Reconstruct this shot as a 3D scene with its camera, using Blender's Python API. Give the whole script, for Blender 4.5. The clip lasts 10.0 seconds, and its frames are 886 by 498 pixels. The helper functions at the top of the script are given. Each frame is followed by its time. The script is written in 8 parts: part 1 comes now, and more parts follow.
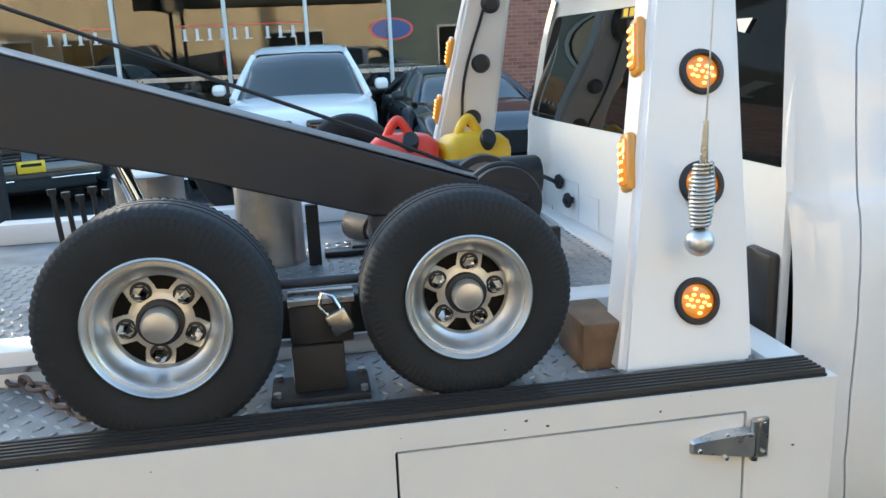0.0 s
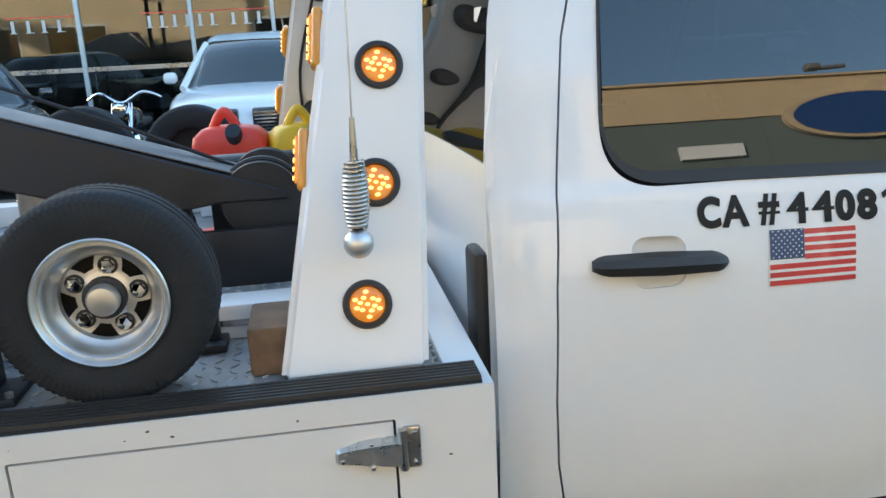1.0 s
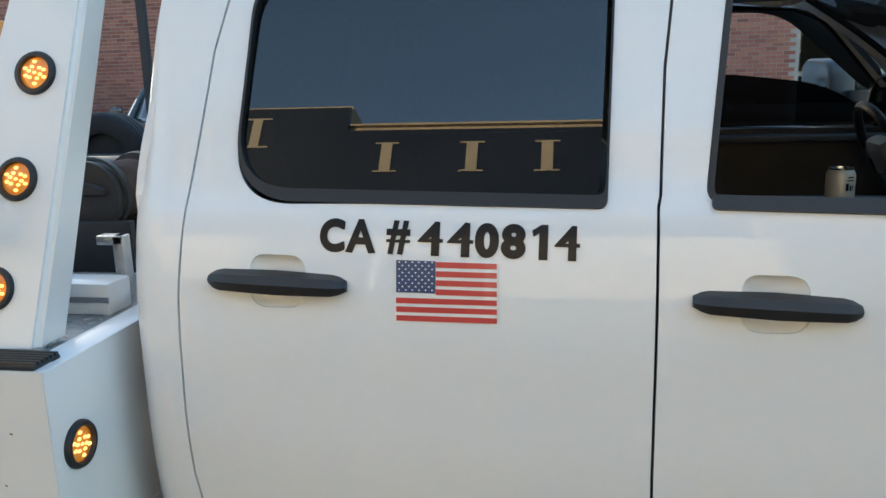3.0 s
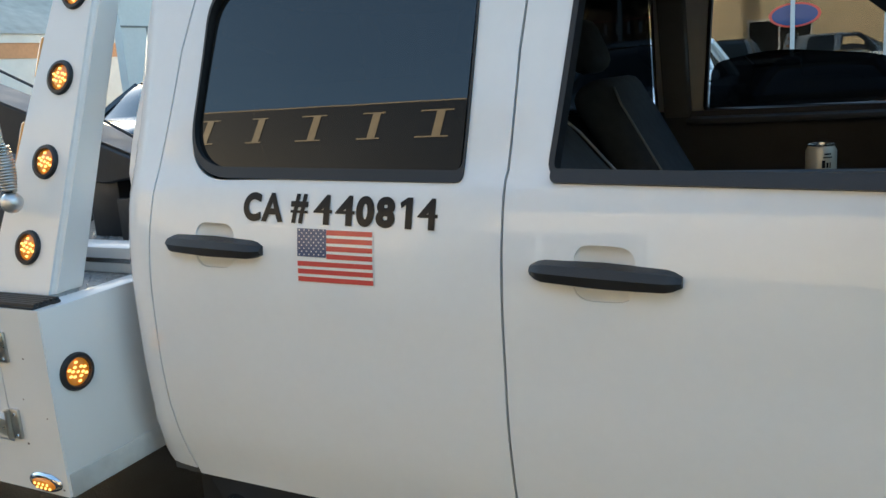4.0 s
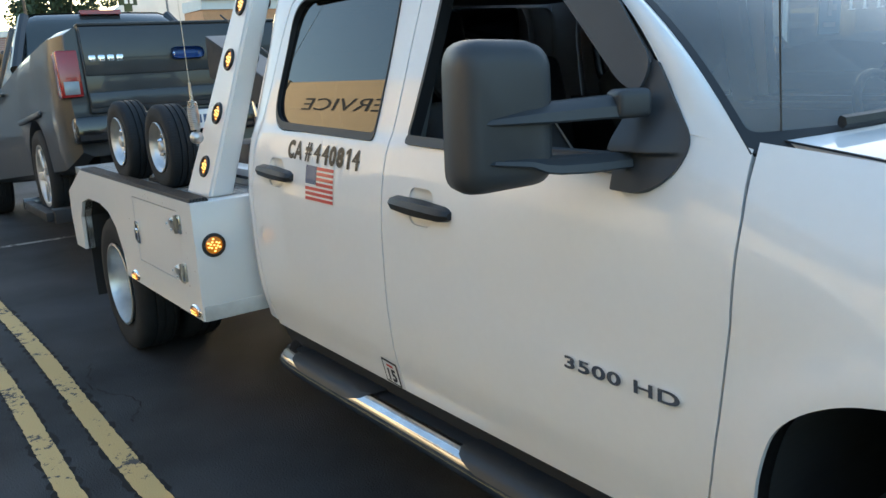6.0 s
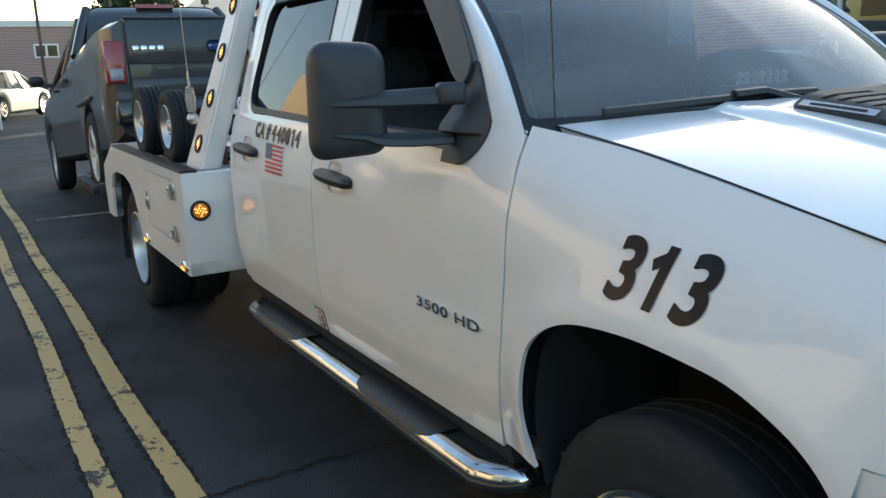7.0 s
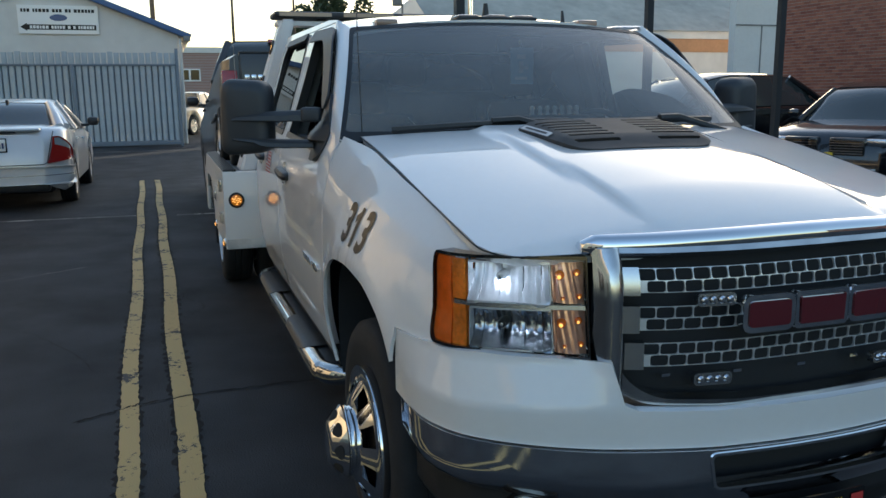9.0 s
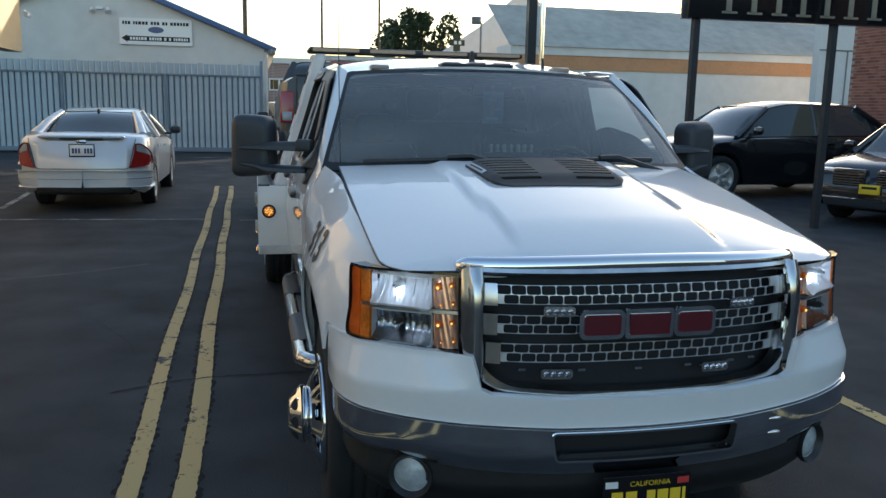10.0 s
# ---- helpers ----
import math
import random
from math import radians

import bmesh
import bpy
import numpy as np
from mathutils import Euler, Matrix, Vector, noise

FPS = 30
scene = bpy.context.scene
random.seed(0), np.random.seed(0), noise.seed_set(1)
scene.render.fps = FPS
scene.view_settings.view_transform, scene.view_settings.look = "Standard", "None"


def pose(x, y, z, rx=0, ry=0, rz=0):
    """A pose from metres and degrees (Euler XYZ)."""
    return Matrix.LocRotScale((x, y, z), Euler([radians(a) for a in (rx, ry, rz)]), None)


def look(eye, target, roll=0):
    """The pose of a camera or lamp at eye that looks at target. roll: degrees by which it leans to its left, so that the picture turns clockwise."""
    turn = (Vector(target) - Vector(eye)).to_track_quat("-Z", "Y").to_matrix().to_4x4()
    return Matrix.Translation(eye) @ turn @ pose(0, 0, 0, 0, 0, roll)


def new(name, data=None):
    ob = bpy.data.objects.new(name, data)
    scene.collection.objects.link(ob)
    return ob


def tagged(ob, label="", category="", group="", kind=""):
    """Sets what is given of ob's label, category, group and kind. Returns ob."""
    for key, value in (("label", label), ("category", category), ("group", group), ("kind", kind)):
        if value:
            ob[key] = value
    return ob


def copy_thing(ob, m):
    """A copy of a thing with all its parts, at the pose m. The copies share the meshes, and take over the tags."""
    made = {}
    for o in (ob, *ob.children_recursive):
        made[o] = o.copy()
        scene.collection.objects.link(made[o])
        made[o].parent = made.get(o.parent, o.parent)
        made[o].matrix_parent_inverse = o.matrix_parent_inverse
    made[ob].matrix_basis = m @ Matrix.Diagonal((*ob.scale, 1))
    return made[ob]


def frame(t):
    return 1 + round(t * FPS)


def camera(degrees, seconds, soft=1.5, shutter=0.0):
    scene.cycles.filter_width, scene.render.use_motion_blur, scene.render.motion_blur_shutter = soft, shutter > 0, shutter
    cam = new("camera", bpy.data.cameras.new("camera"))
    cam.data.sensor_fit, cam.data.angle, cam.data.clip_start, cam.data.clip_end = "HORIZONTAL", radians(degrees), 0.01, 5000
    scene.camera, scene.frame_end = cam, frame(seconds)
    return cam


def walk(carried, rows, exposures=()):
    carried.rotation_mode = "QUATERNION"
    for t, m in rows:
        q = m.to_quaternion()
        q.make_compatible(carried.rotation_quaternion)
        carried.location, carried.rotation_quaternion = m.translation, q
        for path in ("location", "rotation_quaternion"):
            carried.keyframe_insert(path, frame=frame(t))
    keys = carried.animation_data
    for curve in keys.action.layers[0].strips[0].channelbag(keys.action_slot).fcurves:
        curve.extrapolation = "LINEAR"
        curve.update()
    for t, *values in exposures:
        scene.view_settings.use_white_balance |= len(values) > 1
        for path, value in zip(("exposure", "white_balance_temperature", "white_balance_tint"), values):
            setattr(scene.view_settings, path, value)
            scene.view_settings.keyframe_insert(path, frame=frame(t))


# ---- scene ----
cam = camera(57.0, 10.0)
METRES, EYE, TILT, LEAN, TURN = 8.0, 1.5, 0.0, 0.0, 0.0
PATH = [
    (0, (-3.77, -2.515, 1.692), (-3.468, -0.596, 1.218), -2.5),
    (0.5, (-3.457, -2.539, 1.662), (-3.189, -0.62, 1.169), -3.0),
    (1, (-3.101, -2.556, 1.677), (-2.811, -0.643, 1.169), -2.8),
    (1.5, (-2.783, -2.612, 1.639), (-2.62, -0.682, 1.143), -1.4),
    (2, (-2.481, -2.593, 1.639), (-2.481, -0.655, 1.147), -1.1),
    (2.5, (-2.165, -2.566, 1.647), (-2.26, -0.613, 1.223), -1.1),
    (2.7, (-2.015, -2.56, 1.629), (-2.192, -0.613, 1.208), -1.0),
    (3.8, (-1.151, -2.443, 1.574), (-1.982, -0.674, 1.149), -4.5),
    (4, (-1.012, -2.48, 1.562), (-1.909, -0.743, 1.142), -4.2),
    (4.5, (-0.605, -2.502, 1.571), (-1.695, -0.904, 1.063), -4.3),
    (5, (-0.236, -2.435, 1.552), (-1.475, -0.945, 1.06), -4.4),
    (5.5, (0.112, -2.385, 1.574), (-1.345, -1.093, 1.117), -3.6),
    (5.7, (0.264, -2.347, 1.579), (-1.265, -1.142, 1.117), -3.8),
    (6.8, (1.025, -2.157, 1.548), (-0.628, -1.121, 1.108), -2.0),
    (7, (1.186, -2.126, 1.548), (-0.49, -1.13, 1.099), -1.9),
    (7.5, (1.55, -2.025, 1.548), (-0.165, -1.091, 1.117), -1.2),
    (8, (1.906, -1.853, 1.541), (0.144, -0.995, 1.141), -1.2),
    (8.5, (2.294, -1.712, 1.55), (0.47, -0.994, 1.153), -1.0),
    (9, (2.635, -1.552, 1.541), (0.774, -0.921, 1.167), -0.6),
    (9.5, (2.978, -1.354, 1.583), (1.091, -0.802, 1.22), -0.6),
    (10, (3.337, -1.212, 1.662), (1.417, -0.769, 1.318), 1.1),
]
walk(cam, [(t, look(eye, target, roll)) for t, eye, target, roll in PATH], [(0.0, 2.95, 5600, 7), (1.0, 2.88, 5600, 7), (1.5, 2.73, 5600, 7), (2.0, 2.68, 5650, 6), (2.5, 2.78, 5650, 6), (4.0, 2.5, 5650, 6), (5.5, 2.6, 5650, 6), (7.0, 2.28, 5850, 8), (7.5, 2.2, 5850, 9), (8.0, 1.92, 5900, 10), (8.5, 1.68, 5850, 10), (10.0, 1.79, 5800, 10)])

# ---- light ----
SUN_ELEV, SUN_ROT = 7.0, 314.0
world = bpy.data.worlds.new("evening_sky")
scene.world = world
world.use_nodes = True
wn = world.node_tree
sky = wn.nodes.new("ShaderNodeTexSky")
sky.sky_type = "NISHITA"
sky.sun_disc = False
sky.sun_elevation, sky.sun_rotation = radians(SUN_ELEV), radians(SUN_ROT)
sky.air_density, sky.dust_density, sky.ozone_density = 1.0, 1.6, 1.0
wn.links.new(sky.outputs[0], wn.nodes["Background"].inputs[0])
wn.nodes["Background"].inputs[1].default_value = 0.13
sun = new("sun", bpy.data.lights.new("sun", "SUN"))
sun.data.energy, sun.data.angle, sun.data.color = 2.5, radians(0.6), (1.0, 0.83, 0.62)
SUN_DIR = Vector((math.sin(radians(SUN_ROT)) * math.cos(radians(SUN_ELEV)), math.cos(radians(SUN_ROT)) * math.cos(radians(SUN_ELEV)), math.sin(radians(SUN_ELEV))))
sun.matrix_world = look(SUN_DIR * 60, (0, 0, 0))


# ---- materials ----
def mat(name, base, rough=0.5, metal=0.0, coat=0.0, var=0.0, scale=8.0, bump=0.0, bscale=60.0, rough_var=0.0, emit=None, power=0.0, ior=1.5):
    """A surface with a grain and a stain scale, varied in colour, roughness and relief."""
    m = bpy.data.materials.new(name)
    m.use_nodes = True
    nt, b = m.node_tree, m.node_tree.nodes["Principled BSDF"]
    b.inputs["Base Color"].default_value = (*base, 1)
    b.inputs["Roughness"].default_value, b.inputs["Metallic"].default_value = rough, metal
    b.inputs["IOR"].default_value = ior
    b.inputs["Coat Weight"].default_value, b.inputs["Coat Roughness"].default_value = coat, 0.04
    tc = nt.nodes.new("ShaderNodeTexCoord")
    if var or rough_var:
        a, c = nt.nodes.new("ShaderNodeTexNoise"), nt.nodes.new("ShaderNodeTexNoise")
        a.inputs["Scale"].default_value, a.inputs["Detail"].default_value = scale, 6
        c.inputs["Scale"].default_value, c.inputs["Detail"].default_value = scale * 0.13, 3
        mix = nt.nodes.new("ShaderNodeMath")
        mix.operation = "ADD"
        nt.links.new(tc.outputs["Object"], a.inputs["Vector"]), nt.links.new(tc.outputs["Object"], c.inputs["Vector"])
        nt.links.new(a.outputs[0], mix.inputs[0]), nt.links.new(c.outputs[0], mix.inputs[1])
        if var:
            ramp = nt.nodes.new("ShaderNodeMapRange")
            ramp.inputs[1].default_value, ramp.inputs[2].default_value = 0.7, 1.3
            ramp.inputs[3].default_value, ramp.inputs[4].default_value = 1 - var, 1 + var
            mul = nt.nodes.new("ShaderNodeVectorMath")
            mul.operation = "SCALE"
            mul.inputs[0].default_value = base
            nt.links.new(mix.outputs[0], ramp.inputs[0]), nt.links.new(ramp.outputs[0], mul.inputs["Scale"])
            nt.links.new(mul.outputs[0], b.inputs["Base Color"])
        if rough_var:
            rr = nt.nodes.new("ShaderNodeMapRange")
            rr.inputs[1].default_value, rr.inputs[2].default_value = 0.7, 1.3
            rr.inputs[3].default_value, rr.inputs[4].default_value = max(rough - rough_var, 0.02), min(rough + rough_var, 1)
            nt.links.new(mix.outputs[0], rr.inputs[0]), nt.links.new(rr.outputs[0], b.inputs["Roughness"])
    if bump:
        n, bp = nt.nodes.new("ShaderNodeTexNoise"), nt.nodes.new("ShaderNodeBump")
        n.inputs["Scale"].default_value, n.inputs["Detail"].default_value = bscale, 5
        bp.inputs["Strength"].default_value, bp.inputs["Distance"].default_value = 1.0, bump
        nt.links.new(tc.outputs["Object"], n.inputs["Vector"]), nt.links.new(n.outputs[0], bp.inputs["Height"])
        nt.links.new(bp.outputs[0], b.inputs["Normal"])
    if emit:
        b.inputs["Emission Color"].default_value, b.inputs["Emission Strength"].default_value = (*emit, 1), power
    return m


def glass(name, tint, ior=1.5, rough=0.0, film=0.0):
    """A thin pane: clear or tinted to look through, glossy by Fresnel; film: pale diffuse mixed in for dust and sky
    haze.
    """
    m = bpy.data.materials.new(name)
    m.use_nodes = True
    nt = m.node_tree
    nt.nodes.remove(nt.nodes["Principled BSDF"])
    t, g, f, mx = (nt.nodes.new("ShaderNode" + k) for k in ("BsdfTransparent", "BsdfGlossy", "Fresnel", "MixShader"))
    t.inputs[0].default_value = (*tint, 1)
    g.inputs["Roughness"].default_value = rough
    f.inputs[0].default_value = ior
    nt.links.new(f.outputs[0], mx.inputs[0]), nt.links.new(t.outputs[0], mx.inputs[1]), nt.links.new(g.outputs[0], mx.inputs[2])
    last = mx
    if film:
        d, noise_n, rng, m2 = (nt.nodes.new("ShaderNode" + k) for k in ("BsdfDiffuse", "TexNoise", "MapRange", "MixShader"))
        d.inputs[0].default_value = (0.62, 0.63, 0.62, 1)
        noise_n.inputs["Scale"].default_value = 3.0
        rng.inputs[1].default_value, rng.inputs[2].default_value = 0.3, 0.7
        rng.inputs[3].default_value, rng.inputs[4].default_value = film * 0.75, film * 1.25
        nt.links.new(noise_n.outputs[0], rng.inputs[0]), nt.links.new(rng.outputs[0], m2.inputs[0])
        nt.links.new(mx.outputs[0], m2.inputs[1]), nt.links.new(d.outputs[0], m2.inputs[2])
        last = m2
    nt.links.new(last.outputs[0], nt.nodes["Material Output"].inputs[0])
    return m


def asphalt_material():
    m = mat("asphalt", (0.048, 0.05, 0.053), 0.75, bump=0.007, bscale=120, var=0.0)
    nt, b = m.node_tree, m.node_tree.nodes["Principled BSDF"]
    tc = nt.nodes.new("ShaderNodeTexCoord")
    big, grit, stain = (nt.nodes.new("ShaderNodeTexNoise") for _ in range(3))
    for n, s, d in ((big, 0.35, 5), (grit, 180, 2), (stain, 1.7, 8)):
        n.inputs["Scale"].default_value, n.inputs["Detail"].default_value = s, d
        nt.links.new(tc.outputs["Object"], n.inputs["Vector"])
    ramp = nt.nodes.new("ShaderNodeValToRGB")
    ramp.color_ramp.elements[0].position, ramp.color_ramp.elements[0].color = 0.46, (0.016, 0.0185, 0.022, 1)
    ramp.color_ramp.elements[1].position, ramp.color_ramp.elements[1].color = 0.77, (0.058, 0.063, 0.070, 1)
    s1, s2 = nt.nodes.new("ShaderNodeMath"), nt.nodes.new("ShaderNodeMath")
    s1.operation = s2.operation = "MULTIPLY_ADD"
    s1.inputs[1].default_value, s2.inputs[1].default_value = 0.45, 0.35
    nt.links.new(big.outputs[0], s1.inputs[0]), nt.links.new(stain.outputs[0], s2.inputs[0])
    k = nt.nodes.new("ShaderNodeMath")
    k.operation = "MULTIPLY"
    k.inputs[1].default_value = 0.42
    nt.links.new(grit.outputs[0], k.inputs[0]), nt.links.new(k.outputs[0], s2.inputs[2]), nt.links.new(s2.outputs[0], s1.inputs[2])
    nt.links.new(s1.outputs[0], ramp.inputs[0]), nt.links.new(ramp.outputs[0], b.inputs["Base Color"])
    rr = nt.nodes.new("ShaderNodeMapRange")
    rr.inputs[3].default_value, rr.inputs[4].default_value = 0.92, 0.66
    b.inputs["Specular IOR Level"].default_value = 0.28
    nt.links.new(stain.outputs[0], rr.inputs[0]), nt.links.new(rr.outputs[0], b.inputs["Roughness"])
    return m


def worn_paint(name, base, under, amount=0.5):
    """Road paint worn through to the asphalt in flecks."""
    m = mat(name, base, 0.7, bump=0.003, bscale=150)
    nt, b = m.node_tree, m.node_tree.nodes["Principled BSDF"]
    tc, n, n2, r, mx = (nt.nodes.new("ShaderNode" + k) for k in ("TexCoord", "TexNoise", "TexNoise", "ValToRGB", "MixRGB"))
    n.inputs["Scale"].default_value, n.inputs["Detail"].default_value, n.inputs["Roughness"].default_value = 22, 9, 0.72
    n2.inputs["Scale"].default_value, n2.inputs["Detail"].default_value = 2.6, 5
    ad = nt.nodes.new("ShaderNodeMath")
    ad.operation = "MULTIPLY"
    nt.links.new(tc.outputs["Object"], n.inputs["Vector"]), nt.links.new(tc.outputs["Object"], n2.inputs["Vector"])
    nt.links.new(n.outputs[0], ad.inputs[0]), nt.links.new(n2.outputs[0], ad.inputs[1])
    r.color_ramp.elements[0].position, r.color_ramp.elements[1].position = amount, amount + 0.02
    nt.links.new(ad.outputs[0], r.inputs[0]), nt.links.new(r.outputs[0], mx.inputs[0])
    mx.inputs[1].default_value, mx.inputs[2].default_value = (*base, 1), (*under, 1)
    nt.links.new(mx.outputs[0], b.inputs["Base Color"])
    return m


def brick_material():
    m = mat("brick", (0.3, 0.12, 0.08), 0.85)
    nt, b = m.node_tree, m.node_tree.nodes["Principled BSDF"]
    tc, mp, br, bp = (nt.nodes.new("ShaderNode" + k) for k in ("TexCoord", "Mapping", "TexBrick", "Bump"))
    mp.inputs["Rotation"].default_value = (radians(90), 0, 0)
    br.inputs["Color1"].default_value, br.inputs["Color2"].default_value, br.inputs["Mortar"].default_value = (0.33, 0.11, 0.075, 1), (0.25, 0.09, 0.065, 1), (0.42, 0.36, 0.32, 1)
    br.inputs["Scale"].default_value = 4.5
    nt.links.new(tc.outputs["Object"], mp.inputs[0]), nt.links.new(mp.outputs[0], br.inputs[0])
    nt.links.new(br.outputs[0], b.inputs["Base Color"]), nt.links.new(br.outputs["Fac"], bp.inputs["Height"])
    bp.invert = True
    bp.inputs["Distance"].default_value = 0.01
    nt.links.new(bp.outputs[0], b.inputs["Normal"])
    return m


def brick_face():
    """Fired clay, each brick of its own shade."""
    m = mat("fired_brick", (0.3, 0.1, 0.07), 0.88, bump=0.003, bscale=60)
    nt, b = m.node_tree, m.node_tree.nodes["Principled BSDF"]
    geo, info, add_n, frac, ramp_n = (nt.nodes.new("ShaderNode" + k) for k in ("NewGeometry", "ObjectInfo", "Math", "Math", "ValToRGB"))
    add_n.operation, frac.operation = "ADD", "FRACT"
    nt.links.new(geo.outputs["Random Per Island"], add_n.inputs[0]), nt.links.new(info.outputs["Random"], add_n.inputs[1])
    nt.links.new(add_n.outputs[0], frac.inputs[0]), nt.links.new(frac.outputs[0], ramp_n.inputs[0])
    ramp_n.color_ramp.elements[0].color, ramp_n.color_ramp.elements[1].color = (0.20, 0.065, 0.045, 1), (0.36, 0.14, 0.09, 1)
    nt.links.new(ramp_n.outputs[0], b.inputs["Base Color"])
    return m


PAINT = mat("white_paint", (0.78, 0.785, 0.79), 0.45, coat=1.0, var=0.012, scale=40, ior=1.15)
BODY_WHITE = mat("bed_white_paint", (0.76, 0.76, 0.755), 0.4, coat=0.3, var=0.04, scale=4, rough_var=0.1, bump=0.0004, bscale=40)
FLANGE_WHITE = mat("scuffed_bed_paint", (0.60, 0.60, 0.58), 0.55, var=0.28, scale=9, bump=0.0006, bscale=60)
CHROME = mat("chrome", (0.82, 0.83, 0.85), 0.06, 1.0, rough_var=0.03, scale=12)
# Chrome with dark reflections of ground and buildings put into its colour.
DARK_CHROME = mat("darkened_chrome", (0.55, 0.55, 0.55), 0.13, 1.0, var=0.2, scale=14, rough_var=0.08)
SATIN = mat("satin_chrome", (0.58, 0.59, 0.61), 0.24, 1.0)
GRILLE_GREY = mat("satin_grey_grille", (0.66, 0.67, 0.69), 0.34, 0.55, rough_var=0.08, scale=30)
STEEL = mat("brushed_steel", (0.5, 0.49, 0.47), 0.32, 1.0, var=0.15, scale=20, rough_var=0.12, bump=0.0006, bscale=80)
ALLOY = mat("dull_alloy", (0.66, 0.66, 0.65), 0.42, 0.9, var=0.12, scale=22, rough_var=0.12)
TYRE = mat("tyre_rubber", (0.012, 0.0145, 0.018), 0.8, var=0.3, scale=14, bump=0.0015, bscale=160)
BLACK = mat("black_plastic", (0.018, 0.019, 0.021), 0.45, var=0.15, scale=20, bump=0.0006, bscale=320)
GLOSSBLACK = mat("gloss_black", (0.008, 0.008, 0.009), 0.12, coat=0.5)
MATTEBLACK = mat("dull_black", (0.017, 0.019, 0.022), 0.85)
VENT = mat("dusty_vent_plastic", (0.045, 0.042, 0.04), 0.6, var=0.25, scale=9, bump=0.0004, bscale=300)
COPPER = mat("pink_lamp_reflector", (0.92, 0.54, 0.38), 0.16, 0.6, var=0.2, scale=60, bump=0.0006, bscale=60)
LAMPGREY = mat("grey_lamp_reflector", (0.46, 0.49, 0.53), 0.22, 1.0, rough_var=0.06, scale=60)
FLANGE = mat("worn_grey_flange", (0.13, 0.13, 0.135), 0.55, 0.2, var=0.3, scale=14, rough_var=0.15, bump=0.0008, bscale=50)
GREYPLASTIC = mat("mirror_plastic", (0.034, 0.039, 0.046), 0.5, var=0.1, scale=10, bump=0.00025, bscale=400)
SEAL = mat("rubber_seal", (0.012, 0.013, 0.015), 0.5)
DARKSTEEL = mat("dark_painted_steel", (0.021, 0.022, 0.025), 0.6, var=0.35, scale=9, rough_var=0.2, bump=0.0012, bscale=40)
RUSTY = mat("rusty_steel", (0.12, 0.08, 0.06), 0.8, 0.2, var=0.5, scale=16, bump=0.002)
AMBER = mat("amber_lens", (0.72, 0.22, 0.012), 0.25, coat=0.6, emit=(1.0, 0.36, 0.03), power=0.03)
AMBER_DARK = mat("amber_lens_dark", (0.62, 0.27, 0.02), 0.3, coat=0.5)
AMBER_LED = mat("amber_led", (1, 0.6, 0.15), 0.3, emit=(1.0, 0.45, 0.08), power=0.5)
AMBER_PRISM = mat("amber_prism_lens", (0.95, 0.27, 0.018), 0.22, coat=0.8, var=0.25, scale=90, bump=0.002, bscale=170)
FOG_GLASS = mat("pale_fog_glass", (0.36, 0.40, 0.42), 0.12, coat=1.0, var=0.2, scale=60, bump=0.001, bscale=70)
AMBER_SIDE = mat("amber_reflector", (0.95, 0.215, 0.018), 0.18, coat=0.8, var=0.2, scale=30)
CAST = mat("cast_bright_metal", (0.62, 0.62, 0.60), 0.3, 0.85, var=0.2, scale=25, rough_var=0.1)
REDLENS = mat("red_lens", (0.30, 0.014, 0.012), 0.2, coat=0.8)
GALV = mat("dented_galvanised_steel", (0.42, 0.42, 0.41), 0.42, 0.9, var=0.4, scale=10, rough_var=0.15, bump=0.003, bscale=25)
BEIGE = mat("beige_can", (0.62, 0.58, 0.48), 0.4, 0.3)
WOOD = mat("weathered_wood", (0.17, 0.11, 0.065), 0.8, var=0.45, scale=14, bump=0.004, bscale=30)
RED_CAN = mat("red_plastic", (0.75, 0.06, 0.035), 0.4, var=0.1, bump=0.0008)
YELLOW_CAN = mat("yellow_plastic", (0.78, 0.5, 0.02), 0.4, var=0.1, bump=0.0008)
DECAL = mat("black_decal", (0.010, 0.011, 0.014), 0.35, coat=0.08, ior=1.3)
DECAL_RED = mat("red_decal", (0.55, 0.05, 0.045), 0.35, coat=0.5)
DECAL_BLUE = mat("navy_decal", (0.03, 0.06, 0.16), 0.35, coat=0.5)
DECAL_WHITE = mat("white_decal", (0.8, 0.8, 0.79), 0.35, coat=0.5)
DECAL_TAN = mat("tan_lettering", (0.5, 0.4, 0.25), 0.5, var=0.1)
DEALER_BLUE = mat("blue_enamel", (0.012, 0.05, 0.19), 0.35, coat=0.4)
PLATE_YELLOW = mat("plate_yellow", (0.8, 0.55, 0.03), 0.4)
BADGE_RED = mat("badge_red", (0.10, 0.012, 0.018), 0.2, coat=1.0)
ROOFLAMP = mat("smoked_roof_lamp", (0.34, 0.23, 0.17), 0.25, coat=0.8)
SIGN_TAN = mat("dull_sign_lettering", (0.26, 0.22, 0.155), 0.6, var=0.15)
PIPING = mat("grey_piping", (0.42, 0.42, 0.41), 0.7)
SEAT = mat("dark_seat_cloth", (0.085, 0.09, 0.098), 0.9, var=0.15, scale=30, bump=0.001)
TRIM = mat("dark_cabin_trim", (0.075, 0.08, 0.088), 0.65, var=0.1)
CABIN_GREY = mat("grey_cabin_trim", (0.16, 0.165, 0.16), 0.7, var=0.1)
TINT = glass("tinted_glass", (0.014, 0.016, 0.018), 1.8, 0.0, 0.012)
# The windscreen's film paints in a pale sky haze besides its dust.
WINDSCREEN = glass("windscreen_glass", (0.74, 0.76, 0.72), 1.7, 0.01, 0.17)
CARDARK = mat("smoked_car_glass", (0.045, 0.052, 0.052), 0.06, coat=0.6)
